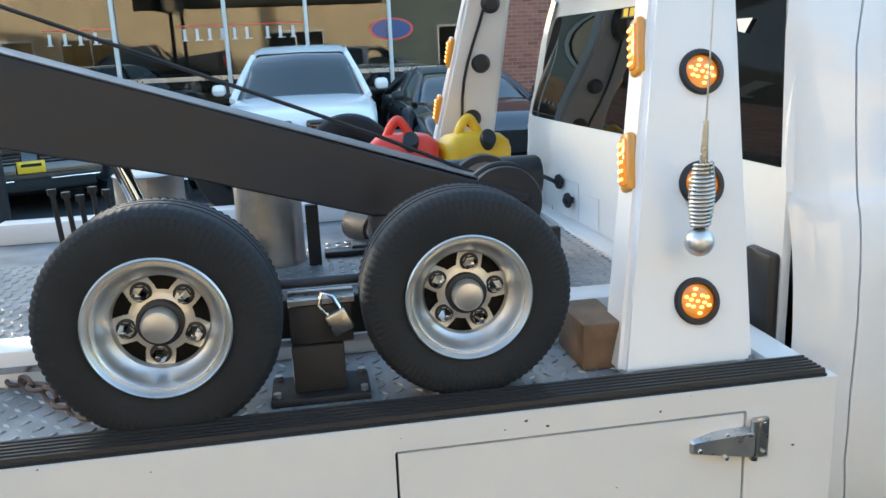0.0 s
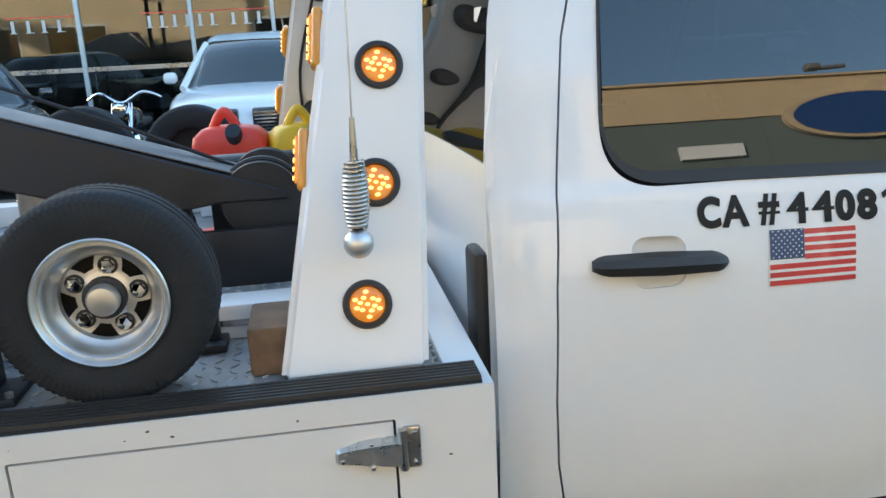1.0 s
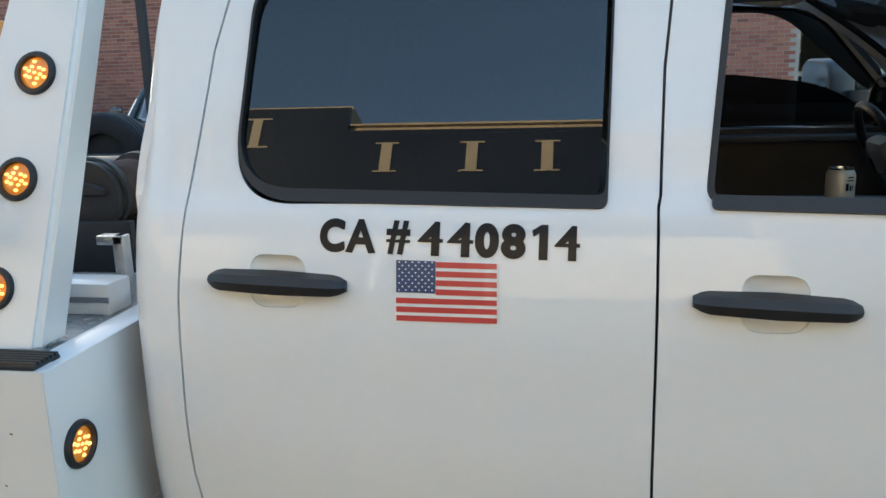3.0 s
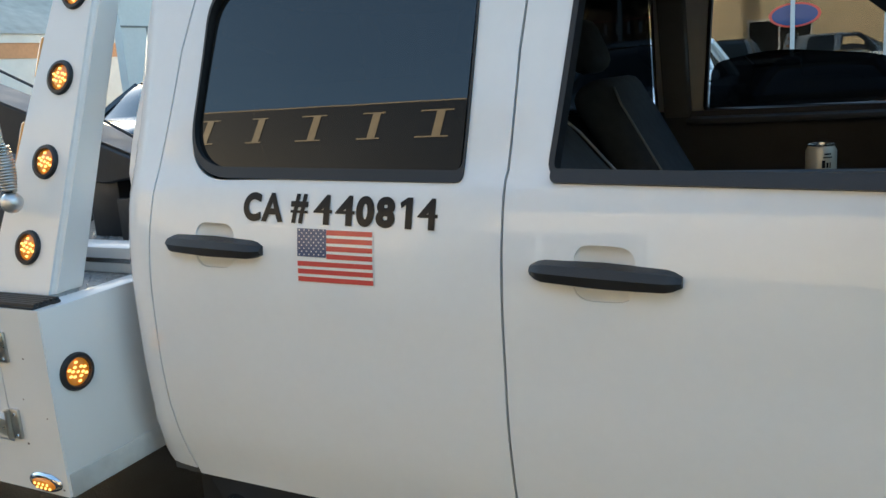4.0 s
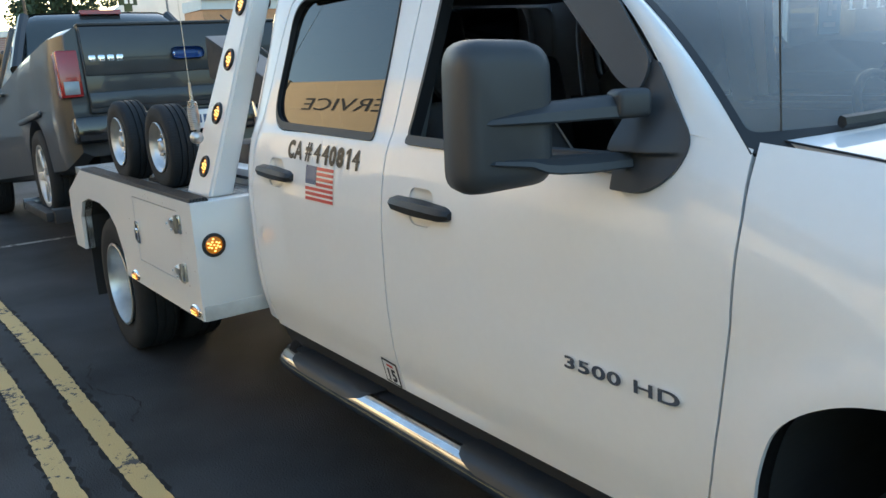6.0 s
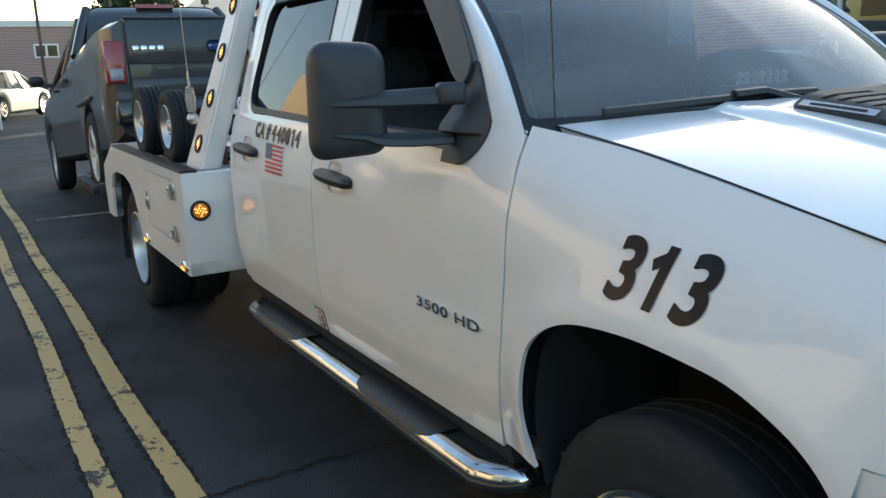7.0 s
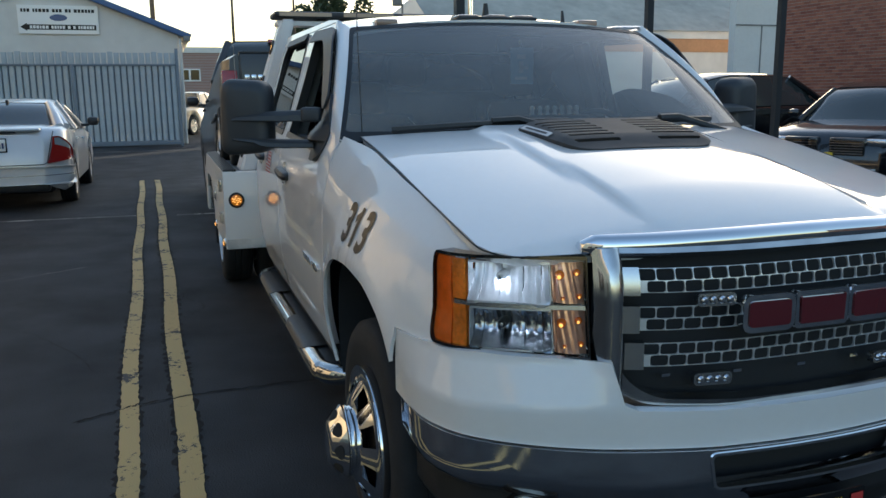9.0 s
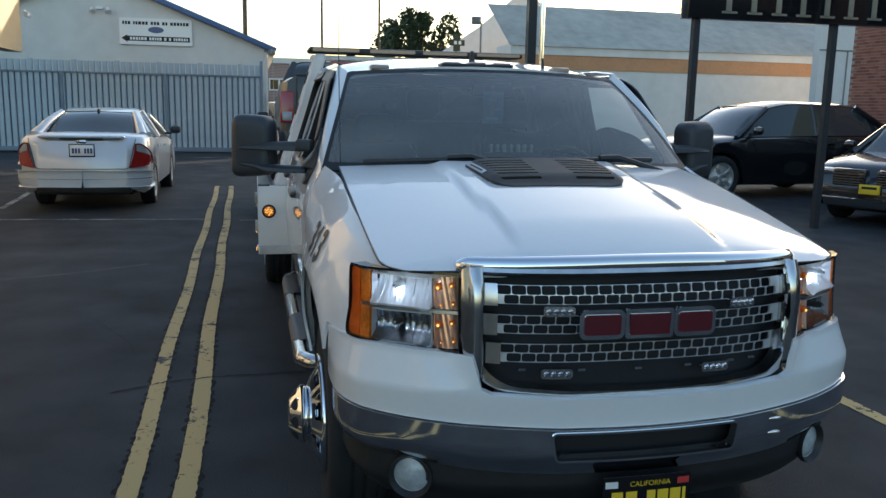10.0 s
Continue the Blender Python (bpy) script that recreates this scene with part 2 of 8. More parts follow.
CLEAR = glass("clear_lens", (0.97, 0.97, 0.97), 1.4)
SHOPGLASS = glass("shop_glass", (0.66, 0.69, 0.68), 1.8)
LAMPCHROME = mat("fluted_reflector", (0.93, 0.95, 0.98), 0.18, 0.38, rough_var=0.06, scale=60)
FROST = mat("frosted_lens", (0.25, 0.28, 0.30), 0.18, coat=0.8, var=0.1, scale=60)
ASPHALT = asphalt_material()
MORTAR = mat("grey_mortar", (0.34, 0.29, 0.25), 0.95, var=0.15, scale=8, bump=0.002)
YELLOW_LINE = worn_paint("yellow_line_paint", (0.56, 0.40, 0.16), (0.06, 0.052, 0.045), 0.300)
WHITE_LINE = worn_paint("white_line_paint", (0.36, 0.36, 0.34), (0.07, 0.07, 0.07), 0.23)
CRACK = mat("asphalt_crack", (0.008, 0.008, 0.008), 0.95)
TREAD = mat("tread_plate", (0.30, 0.30, 0.295), 0.55, 0.25, var=0.45, scale=7)
LOZENGE = mat("worn_lozenge_steel", (0.40, 0.40, 0.39), 0.42, 0.6, var=0.3, scale=12)
BRICK = brick_material()
FENCE = mat("pale_blue_steel", (0.40, 0.46, 0.51), 0.55, var=0.12, scale=3, bump=0.001)
STUCCO_WHITE = mat("white_stucco", (0.68, 0.66, 0.62), 0.9, var=0.08, scale=2, bump=0.004, bscale=50)
STUCCO_TAN = mat("tan_stucco", (0.56, 0.44, 0.27), 0.9, var=0.08, scale=2, bump=0.004, bscale=50)
STUCCO_GREEN = mat("grey_green_stucco", (0.125, 0.155, 0.148), 0.9, var=0.08, scale=2, bump=0.003)
ROOF_BLUE = mat("blue_roof_trim", (0.07, 0.13, 0.28), 0.5, var=0.1)
ROOF_GREY = mat("grey_roof", (0.40, 0.385, 0.34), 0.8, var=0.2, scale=2)
ORANGE = mat("orange_band", (0.52, 0.27, 0.13), 0.7, var=0.1)
CAR_BLACK = mat("black_car_paint", (0.008, 0.009, 0.011), 0.25, coat=1.0)
CAR_GREY = mat("charcoal_car_paint", (0.030, 0.032, 0.035), 0.42, 0.3, coat=0.5, var=0.15, scale=3)
CAR_WHITE = mat("white_car_paint", (0.78, 0.79, 0.8), 0.25, coat=1.0, var=0.02)
CAR_SILVER = mat("pearl_white_car_paint", (0.62, 0.64, 0.66), 0.3, 0.15, coat=1.0, var=0.03)
CAR_YELLOW = mat("tan_car_paint", (0.46, 0.41, 0.31), 0.35, coat=0.8)
BARK = mat("bark", (0.1, 0.075, 0.055), 0.95, var=0.4, bump=0.01, bscale=20)
LEAF = mat("leaf", (0.035, 0.055, 0.022), 0.7, var=0.4, scale=1.5)
POLE = mat("galvanised_pole", (0.2, 0.2, 0.2), 0.6, 0.3, var=0.2)
MULLION = mat("white_mullion", (0.6, 0.6, 0.59), 0.45, var=0.04)
DAYLAMP = mat("daytime_lamp", (1, 1, 1), 0.3, emit=(0.80, 0.90, 1.0), power=10.0)
SHOPDARK = mat("showroom_interior", (0.16, 0.14, 0.12), 0.8, var=0.3, scale=1.5)

# ---- mesh tools ----
def smooth_fn(points):
    """A smooth curve through (x, y) points (monotone cubic)."""
    xs, ys = [p[0] for p in points], [p[1] for p in points]
    d = [(ys[i + 1] - ys[i]) / (xs[i + 1] - xs[i]) for i in range(len(xs) - 1)]
    m = [d[0]] + [0 if d[i] * d[i + 1] <= 0 else 2 * d[i] * d[i + 1] / (d[i] + d[i + 1]) for i in range(len(d) - 1)] + [d[-1]]

    def f(x):
        if x <= xs[0]:
            return ys[0] + m[0] * (x - xs[0])
        if x >= xs[-1]:
            return ys[-1] + m[-1] * (x - xs[-1])
        i = max(k for k in range(len(xs) - 1) if xs[k] <= x)
        h = xs[i + 1] - xs[i]
        t = (x - xs[i]) / h
        return (1 + 2 * t) * (1 - t) ** 2 * ys[i] + t * (1 - t) ** 2 * h * m[i] + t * t * (3 - 2 * t) * ys[i + 1] + t * t * (t - 1) * h * m[i + 1]

    return f


def ramp(a, b, x):
    t = min(max((x - a) / (b - a), 0.0), 1.0)
    return t * t * (3 - 2 * t)


def rp(corners, seg=5):
    """A polygon from (u, v) or (u, v, radius) corners, rounded."""
    out, n = [], len(corners)
    for i, c in enumerate(corners):
        p, r = Vector(c[:2]), (c[2] if len(c) > 2 else 0)
        if r <= 0:
            out.append(tuple(p))
            continue
        a, b = Vector(corners[i - 1][:2]) - p, Vector(corners[(i + 1) % n][:2]) - p
        r = min(r, a.length * 0.49, b.length * 0.49)
        p0, p1 = p + a.normalized() * r, p + b.normalized() * r
        for k in range(seg + 1):
            t = k / seg
            out.append(tuple(p0 * (1 - t) ** 2 + p * 2 * t * (1 - t) + p1 * t * t))
    return out


def inset(poly, d):
    """The polygon moved inwards by d (outwards: minus)."""
    n = len(poly)
    area = sum(poly[i][0] * poly[(i + 1) % n][1] - poly[(i + 1) % n][0] * poly[i][1] for i in range(n))
    s, out = (1 if area > 0 else -1), []
    for i in range(n):
        a, p, b = Vector(poly[i - 1]), Vector(poly[i]), Vector(poly[(i + 1) % n])
        e, f = (p - a), (b - p)
        e, f = (e if e.length > 1e-7 else f).normalized(), (f if f.length > 1e-7 else e).normalized()
        k = Vector((-(e.y + f.y), e.x + f.x))
        k = k.normalized() if k.length > 1e-6 else Vector((-e.y, e.x))
        c = max(abs(k.dot(Vector((-e.y, e.x)))), 0.5)
        out.append(tuple(p + k * (s * d / c)))
    return out


def finish(name, bm, material, parent=None, label="", smooth=None):
    """Link a bmesh as one mesh object, under its thing if a parent is given."""
    me = bpy.data.meshes.new(name)
    bm.to_mesh(me)
    bm.free()
    if material:
        me.materials.append(material)
    ob = new(name, me)
    if smooth:
        me.shade_smooth()
        me.set_sharp_from_angle(angle=radians(smooth))
    if parent:
        ob.parent = parent
    if label:
        ob["label"] = label
    return ob


def part(name, bm, material, parent, label="", smooth=40):
    return finish(name, bm, material, parent, label, smooth)


def thing(name, label, category, group="", kind="", at=None):
    return tagged(new(name), label, category, group, kind) if at is None else place(tagged(new(name), label, category, group, kind), at)


def place(ob, m):
    ob.matrix_world = m
    return ob


def box(bm, x0, x1, y0, y1, z0, z1, bevel=0.0, m=None, seg=2):
    r = bmesh.ops.create_cube(bm, size=1, matrix=(m or Matrix()) @ Matrix.Translation(((x0 + x1) / 2, (y0 + y1) / 2, (z0 + z1) / 2)) @ Matrix.Diagonal((x1 - x0, y1 - y0, z1 - z0, 1)))
    if bevel:
        es = list({e for v in r["verts"] for e in v.link_edges})
        bmesh.ops.bevel(bm, geom=es, offset=bevel, segments=seg, affect="EDGES", profile=0.5)
    return bm


def boxes(*specs, bevel=0.0):
    bm = bmesh.new()
    for s in specs:
        box(bm, *s, bevel=bevel)
    return bm


def lathe(profile, n=32, m=None, bm=None, closed=False):
    """Turn (radius, along y) points round the y axis."""
    bm = bm or bmesh.new()
    rings = []
    for k in range(n):
        c, s = math.cos(2 * math.pi * k / n), math.sin(2 * math.pi * k / n)
        rings.append([bm.verts.new((m or Matrix()) @ Vector((r * c, y, r * s))) for r, y in profile])
    count = len(profile)
    for k in range(n):
        a, b = rings[k], rings[(k + 1) % n]
        for j in range(count if closed else count - 1):
            q = (a[j], a[(j + 1) % count], b[(j + 1) % count], b[j])
            try:
                bm.faces.new(q)
            except ValueError:
                pass
    bmesh.ops.remove_doubles(bm, verts=[v for r in rings for v in r], dist=1e-6)
    return bm


def rod(bm, a, b, r, n=10, r2=None):
    a, b = Vector(a), Vector(b)
    m = Matrix.Translation((a + b) / 2) @ (b - a).to_track_quat("Z", "Y").to_matrix().to_4x4()
    bmesh.ops.create_cone(bm, cap_ends=True, segments=n, radius1=r, radius2=r if r2 is None else r2, depth=(b - a).length, matrix=m)
    return bm


def tube(bm, pts, r, n=10, close=True):
    """A tube through points; r may be a list."""
    pts = [Vector(p) for p in pts]
    rings, side = [], None
    for i, p in enumerate(pts):
        d = (pts[min(i + 1, len(pts) - 1)] - pts[max(i - 1, 0)]).normalized()
        if side is None:
            side = d.orthogonal().normalized()
        side = (side - d * side.dot(d)).normalized()
        up, rr = d.cross(side), (r[i] if isinstance(r, (list, tuple)) else r)
        rings.append([bm.verts.new(p + side * rr * math.cos(2 * math.pi * k / n) + up * rr * math.sin(2 * math.pi * k / n)) for k in range(n)])
    for a, b in zip(rings, rings[1:]):
        for k in range(n):
            bm.faces.new((a[k], a[(k + 1) % n], b[(k + 1) % n], b[k]))
    if close:
        bm.faces.new(rings[0][::-1]), bm.faces.new(rings[-1])
    return bm


def curve_pts(pts, per=8):
    """A smooth path through points."""
    pts = [Vector(p) for p in pts]
    out = []
    for i in range(len(pts) - 1):
        p0, p1, p2, p3 = pts[max(i - 1, 0)], pts[i], pts[i + 1], pts[min(i + 2, len(pts) - 1)]
        for k in range(per):
            t = k / per
            out.append(0.5 * (2 * p1 + (p2 - p0) * t + (2 * p0 - 5 * p1 + 4 * p2 - p3) * t * t + (3 * p1 - p0 - 3 * p2 + p3) * t ** 3))
    return out + [pts[-1]]


def flat_poly(poly, holes=(), step=None):
    """A flat filled polygon with holes in the xy plane, cut along a grid."""
    bm = bmesh.new()
    for loop in (poly, *holes):
        vs = [bm.verts.new((p[0], p[1], 0)) for p in loop]
        for i in range(len(vs)):
            bm.edges.new((vs[i], vs[(i + 1) % len(vs)]))
    bmesh.ops.triangle_fill(bm, use_beauty=True, use_dissolve=False, edges=bm.edges[:], normal=(0, 0, 1))
    if step:
        for axis in (0, 1):
            lo, hi = min(p[axis] for p in poly), max(p[axis] for p in poly)
            n = max(int((hi - lo) / step[axis]), 1)
            no = [0, 0, 0]
            no[axis] = 1
            for k in range(1, n + 1):
                co = [0, 0, 0]
                co[axis] = lo + (hi - lo) * k / (n + 1)
                bmesh.ops.bisect_plane(bm, geom=bm.verts[:] + bm.edges[:] + bm.faces[:], dist=1e-6, plane_co=co, plane_no=no)
    return bm


def skin(name, P, poly, material, parent, holes=(), step=(0.05, 0.04), depth=0.02, out=1, lift=0.0, label="", bm=None):
    """A panel cut from the surface P(u, v), with turned-in edges and the surface's own normals. out: which way the surface faces."""
    bm = bm or flat_poly(poly, holes, step)
    rim = [e for e in bm.edges if len(e.link_faces) == 1]
    if depth:
        made = bmesh.ops.extrude_edge_only(bm, edges=rim)["geom"]
        for v in made:
            if isinstance(v, bmesh.types.BMVert):
                v.co.z = -depth
    normals = {}
    h = 1e-3

    def nrm(u, v):
        a = Vector(P(u + h, v)) - Vector(P(u - h, v))
        b = Vector(P(u, v + h)) - Vector(P(u, v - h))
        return (a.cross(b) * out).normalized()

    tops = {f: all(abs(v.co.z) < 1e-9 for v in f.verts) for f in bm.faces}
    for v in bm.verts:
        u, w, d = v.co
        n = nrm(u, w)
        normals[v] = n
        v.co = Vector(P(u, w)) + n * (d + lift)
    bm.normal_update()
    for f in bm.faces:
        if tops[f] and f.normal.dot(normals[f.verts[0]]) < 0:
            f.normal_flip()
    rims = [f for f in bm.faces if not tops[f]]
    if rims and any(tops.values()):
        bmesh.ops.recalc_face_normals(bm, faces=rims)
    bm.normal_update()
    bm.verts.index_update(), bm.faces.ensure_lookup_table()
    for e in bm.edges:
        if len({tops[f] for f in e.link_faces}) > 1:
            e.smooth = False
    custom = []
    for f in bm.faces:
        for l in f.loops:
            custom.append(tuple(normals[l.vert]) if tops[f] else tuple(f.normal))
    me = bpy.data.meshes.new(name)
    bm.to_mesh(me)
    bm.free()
    me.materials.append(material)
    me.normals_split_custom_set(custom)
    ob = new(name, me)
    ob.parent = parent
    if label:
        ob["label"] = label
    return ob


def letters(text, size, shear=0.0, gap=1.0, bold=0.0):
    """The text as a flat bmesh in xy, centred, of that cap height."""
    cu = bpy.data.curves.new("lettering", "FONT")
    cu.body, cu.align_x, cu.align_y, cu.shear, cu.space_character = text, "CENTER", "CENTER", shear, gap
    cu.size = size / 0.69
    ob = bpy.data.objects.new("lettering", cu)
    me = bpy.data.meshes.new_from_object(ob)
    bm = bmesh.new()
    bm.from_mesh(me)
    bpy.data.objects.remove(ob), bpy.data.meshes.remove(me), bpy.data.curves.remove(cu)
    bmesh.ops.remove_doubles(bm, verts=bm.verts[:], dist=1e-6)
    if bold:
        push = {}
        for e in bm.edges:
            if len(e.link_faces) == 1:
                c, mid = e.link_faces[0].calc_center_median(), (e.verts[0].co + e.verts[1].co) / 2
                d = (e.verts[1].co - e.verts[0].co)
                nrm = Vector((d.y, -d.x, 0)).normalized()
                if nrm.dot(mid - c) < 0:
                    nrm = -nrm
                for v in e.verts:
                    push[v] = push.get(v, Vector()) + nrm
        for v, d in push.items():
            if d.length > 1e-6:
                v.co += d.normalized() * bold
    return bm


def glyphs(bm):
    """Split lettering into its characters, from left to right, as bmeshes."""
    left, groups = set(bm.faces), []
    while left:
        stack, isle = [left.pop()], []
        while stack:
            f = stack.pop()
            isle.append(f)
            for v in f.verts:
                for g in v.link_faces:
                    if g in left:
                        left.discard(g)
                        stack.append(g)
        xs = [v.co.x for f in isle for v in f.verts]
        groups.append((min(xs), isle))
    out = []
    for _, isle in sorted(groups, key=lambda g: g[0]):
        b = bmesh.new()
        made = {}
        for f in isle:
            b.faces.new([made.setdefault(v, None) or made.update({v: b.verts.new(v.co)}) or made[v] for v in f.verts])
        out.append(b)
    bm.free()
    return out

# ---- tow truck: cab ----
truck = thing("tow_truck", "white crew-cab tow truck with chrome grille and amber lamps", "tow truck")
PROF = smooth_fn([(0.40, 0.93), (0.56, 0.968), (0.70, 0.995), (0.88, 1.006), (1.04, 1.006), (1.16, 0.998), (1.24, 0.985), (1.31, 0.966), (1.36, 0.944), (1.42, 0.922), (1.62, 0.858), (1.80, 0.805), (1.90, 0.768)])
TOPZ = smooth_fn([(-0.45, 1.392), (-0.1, 1.345), (0.3, 1.268), (0.6, 1.205), (0.82, 1.155)])
TAPER = smooth_fn([(-3.0, 0.0), (-0.2, 0.0), (0.2, 0.004), (0.45, 0.022), (0.6, 0.05), (0.7, 0.088), (0.78, 0.135), (0.85, 0.19)])
ARCH = [(-0.30, 0.50), (-0.34, 0.65), (-0.328, 0.79), (-0.285, 0.895), (-0.17, 0.968), (0.0, 0.993), (0.17, 0.988), (0.30, 0.966), (0.43, 0.895), (0.505, 0.79), (0.535, 0.66)]


def arch_gap(x, z):
    return min(((x - a) ** 2 + (z - b) ** 2) for a, b in ARCH_FINE) ** 0.5


ARCH_FINE = [tuple(p[:2]) for p in curve_pts([(a, b, 0) for a, b in ARCH], 6)]
REARCURVE = smooth_fn([(-2.79, 0.12), (-2.755, 0.055), (-2.71, 0.018), (-2.66, 0.004), (-2.55, 0.0), (-1.0, 0.0)])


def half_width(x, z):
    w = PROF(z) - (REARCURVE(x) if x < -2.5 else 0)
    if x > -0.6:
        k = ramp(-0.6, -0.15, x)
        h = max(TOPZ(max(x, -0.45)) - z, 0)
        crown = 1.0 - 0.145 * max(1 - h / 0.34, 0) ** 2.4 - (0.035 * ramp(0.8, 0.5, z))
        w = w * (1 - k) + min(crown, PROF(min(z, 1.0)) + 0.0) * k - TAPER(x)
        w += 0.022 * math.exp(-((arch_gap(x, z) / 0.075) ** 2))
    return w


def side(s):
    return lambda x, z: (x - (0.085 * ramp(-2.45, -2.74, x) if s > 0 else 0), s * half_width(x, z), z)


def front_win():
    return rp([(-1.555, 1.350, 0.03), (-0.655, 1.326, 0.02), (-0.635, 1.43, 0.03), (-0.97, 1.795, 0.12), (-1.505, 1.83, 0.05)])


def rear_win():
    return rp([(-2.51, 1.352, 0.13), (-1.752, 1.352, 0.035), (-1.735, 1.83, 0.03), (-2.472, 1.82, 0.10)], 14)


def cup_hole(hx, hz):
    """The outline of the finger cup behind a door handle."""
    return rp([(hx - 0.062, hz - 0.052, 0.04), (hx + 0.062, hz - 0.052, 0.04), (hx + 0.060, hz + 0.054, 0.035), (hx - 0.060, hz + 0.058, 0.035)])


for s in (-1, 1):
    P = side(s)
    face = 1 if s < 0 else -1
    # doors
    rear = [(-2.590, 0.540), (-1.648, 0.528)] + [(-1.653, 0.8), (-1.651, 1.2), (-1.650, 1.34), (-1.646, 1.36), (-1.638, 1.6), (-1.612, 1.856)] + [(-2.475, 1.85), (-2.525, 1.81), (-2.567, 1.66), (-2.612, 1.34), (-2.626, 1.15), (-2.632, 0.9), (-2.628, 0.75), (-2.612, 0.64)]
    door = skin("rear_door", P, rear, PAINT, truck, holes=[inset(rear_win(), -0.006), cup_hole(-2.405, 1.19)], depth=0.03, out=face)
    front = [(-1.642, 0.528), (-0.488, 0.526), (-0.470, 0.62), (-0.450, 0.72), (-0.431, 0.85), (-0.412, 1.05), (-0.413, 1.25), (-0.428, 1.375), (-0.48, 1.388), (-0.555, 1.405), (-0.66, 1.50), (-0.80, 1.64), (-0.91, 1.755), (-0.99, 1.818), (-1.10, 1.856), (-1.606, 1.856), (-1.632, 1.6), (-1.640, 1.36), (-1.644, 1.34), (-1.645, 1.2), (-1.647, 0.8)]
    fdoor = skin("front_door", P, front, PAINT, truck, holes=[inset(front_win(), -0.006), cup_hole(-1.436, 1.162)], depth=0.03, out=face)
    for d, w, nm in ((door, rear_win(), "rear"), (fdoor, front_win(), "front")):
        if nm == "rear":
            skin("window_seal", P, rp([(-2.517, 1.353, 0.15), (-1.742, 1.335, 0.02), (-1.728, 1.836, 0.03), (-2.478, 1.826, 0.10)], 14), SEAL, d, holes=[rp([(-2.509, 1.379, 0.13), (-1.746, 1.360, 0.02), (-1.732, 1.829, 0.03), (-2.473, 1.819, 0.10)], 14)], depth=0.04, out=face, lift=0.005, step=(0.08, 0.05))
            continue
        skin("window_seal", P, inset(w, -0.005), SEAL, d, holes=[inset(w, 0.007)], depth=0.04, out=face, lift=0.003, step=(0.08, 0.05))
        x0, x1 = min(p[0] for p in w), max(p[0] for p in w)
        skin("belt_molding", P, rp([(x0 + 0.002, 1.334, 0.012), (x1 + 0.001, 1.309, 0.01), (x1 + 0.001, 1.334, 0.01), (x0 + 0.002, 1.360, 0.012)]), BLACK, d, depth=0.012, out=face, lift=0.010, step=(0.06, 0.02))
    # the glass is bowed outwards a little, flatter than the door
    pane_at = lambda x, z: (P(x, z)[0], s * (0.944 - 0.31 * (z - 1.36) - 0.02 * (z - 1.36) ** 2 - (REARCURVE(x) if x < -2.5 else 0)), z)
    skin("window_pane", pane_at, inset(rear_win(), 0.006), TINT, door, depth=0, out=face, lift=-0.014, label="dark tinted rear side window", step=(0.06, 0.03))
    if s > 0:
        half_pane = rp([(-1.54, 1.356, 0.01), (-0.68, 1.356, 0.01), (-0.70, 1.40, 0.05), (-0.90, 1.52, 0.15), (-1.30, 1.57, 0.2), (-1.52, 1.53, 0.05)])
        skin("window_pane", P, half_pane, TINT, fdoor, depth=0, out=face, lift=-0.014, label="half-lowered tinted driver's window", step=(0.06, 0.03))
    # smoked rain visors over both windows
    for d, a, b in ((door, -2.40, -1.74), (fdoor, -1.54, -0.86)):
        vis = rp([(a, 1.818, 0.02), (b, 1.822, 0.02), (b - 0.0, 1.858, 0.02), (a, 1.854, 0.02)])
        if d is fdoor:
            vis = rp([(-1.54, 1.80, 0.02), (-1.08, 1.785, 0.10), (-0.752, 1.505, 0.03), (-0.690, 1.478, 0.03), (-0.672, 1.545, 0.07), (-0.945, 1.835, 0.14), (-1.54, 1.85, 0.02)])
        skin("rain_visor", lambda x, z: (x, s * (half_width(x, z) + 0.012 + 0.02 * ramp(1.86, 1.76, z)), z), vis, GREYPLASTIC, d, depth=0.008, out=face, step=(0.05, 0.03))
    # body behind the rear door and below the doors
    skin("cab_corner", P, [(-2.752, 0.62), (-2.69, 0.56), (-2.60, 0.555), (-2.617, 0.64), (-2.633, 0.75), (-2.637, 0.9), (-2.631, 1.15), (-2.617, 1.34), (-2.572, 1.66), (-2.53, 1.815), (-2.475, 1.856), (-2.475, 1.866), (-2.69, 1.866), (-2.72, 1.7), (-2.752, 1.4)], PAINT, truck, depth=0.03, out=face)
    skin("roof_rail", P, [(-2.69, 1.87), (-2.43, 1.861), (-1.10, 1.861), (-1.04, 1.838), (-1.07, 1.868), (-1.3, 1.885), (-2.69, 1.898)], PAINT, truck, depth=0.02, out=face)
    skin("rocker", lambda x, z: (x, s * (0.955 - 0.03 * ramp(0.55, 0.42, z)), z), [(-2.55, 0.43), (-0.47, 0.43), (-0.47, 0.56), (-2.58, 0.56)], MATTEBLACK, truck, depth=0.05, out=face, step=(0.3, 0.05))
    # fender with the wheel opening
    fend = [(-0.420, 1.387)] + [(x, TOPZ(x) - 0.004) for x in (-0.25, -0.1, 0.1, 0.3, 0.45, 0.6, 0.72, 0.815)] + [(0.80, 1.148), (0.74, 1.150), (0.688, 1.142), (0.678, 1.10), (0.69, 1.0), (0.71, 0.90), (0.60, 0.902), (0.515, 0.905)] + [(0.50, 0.80)] + [p for p in ARCH_FINE[::-1] if p[1] > 0.555 and p[0] < 0.49] + [(-0.315, 0.545), (-0.470, 0.545), (-0.464, 0.62), (-0.444, 0.72), (-0.425, 0.85), (-0.406, 1.05), (-0.407, 1.25)]
    skin("fender", P, fend, PAINT, truck, depth=0.012, out=face, step=(0.04, 0.035))
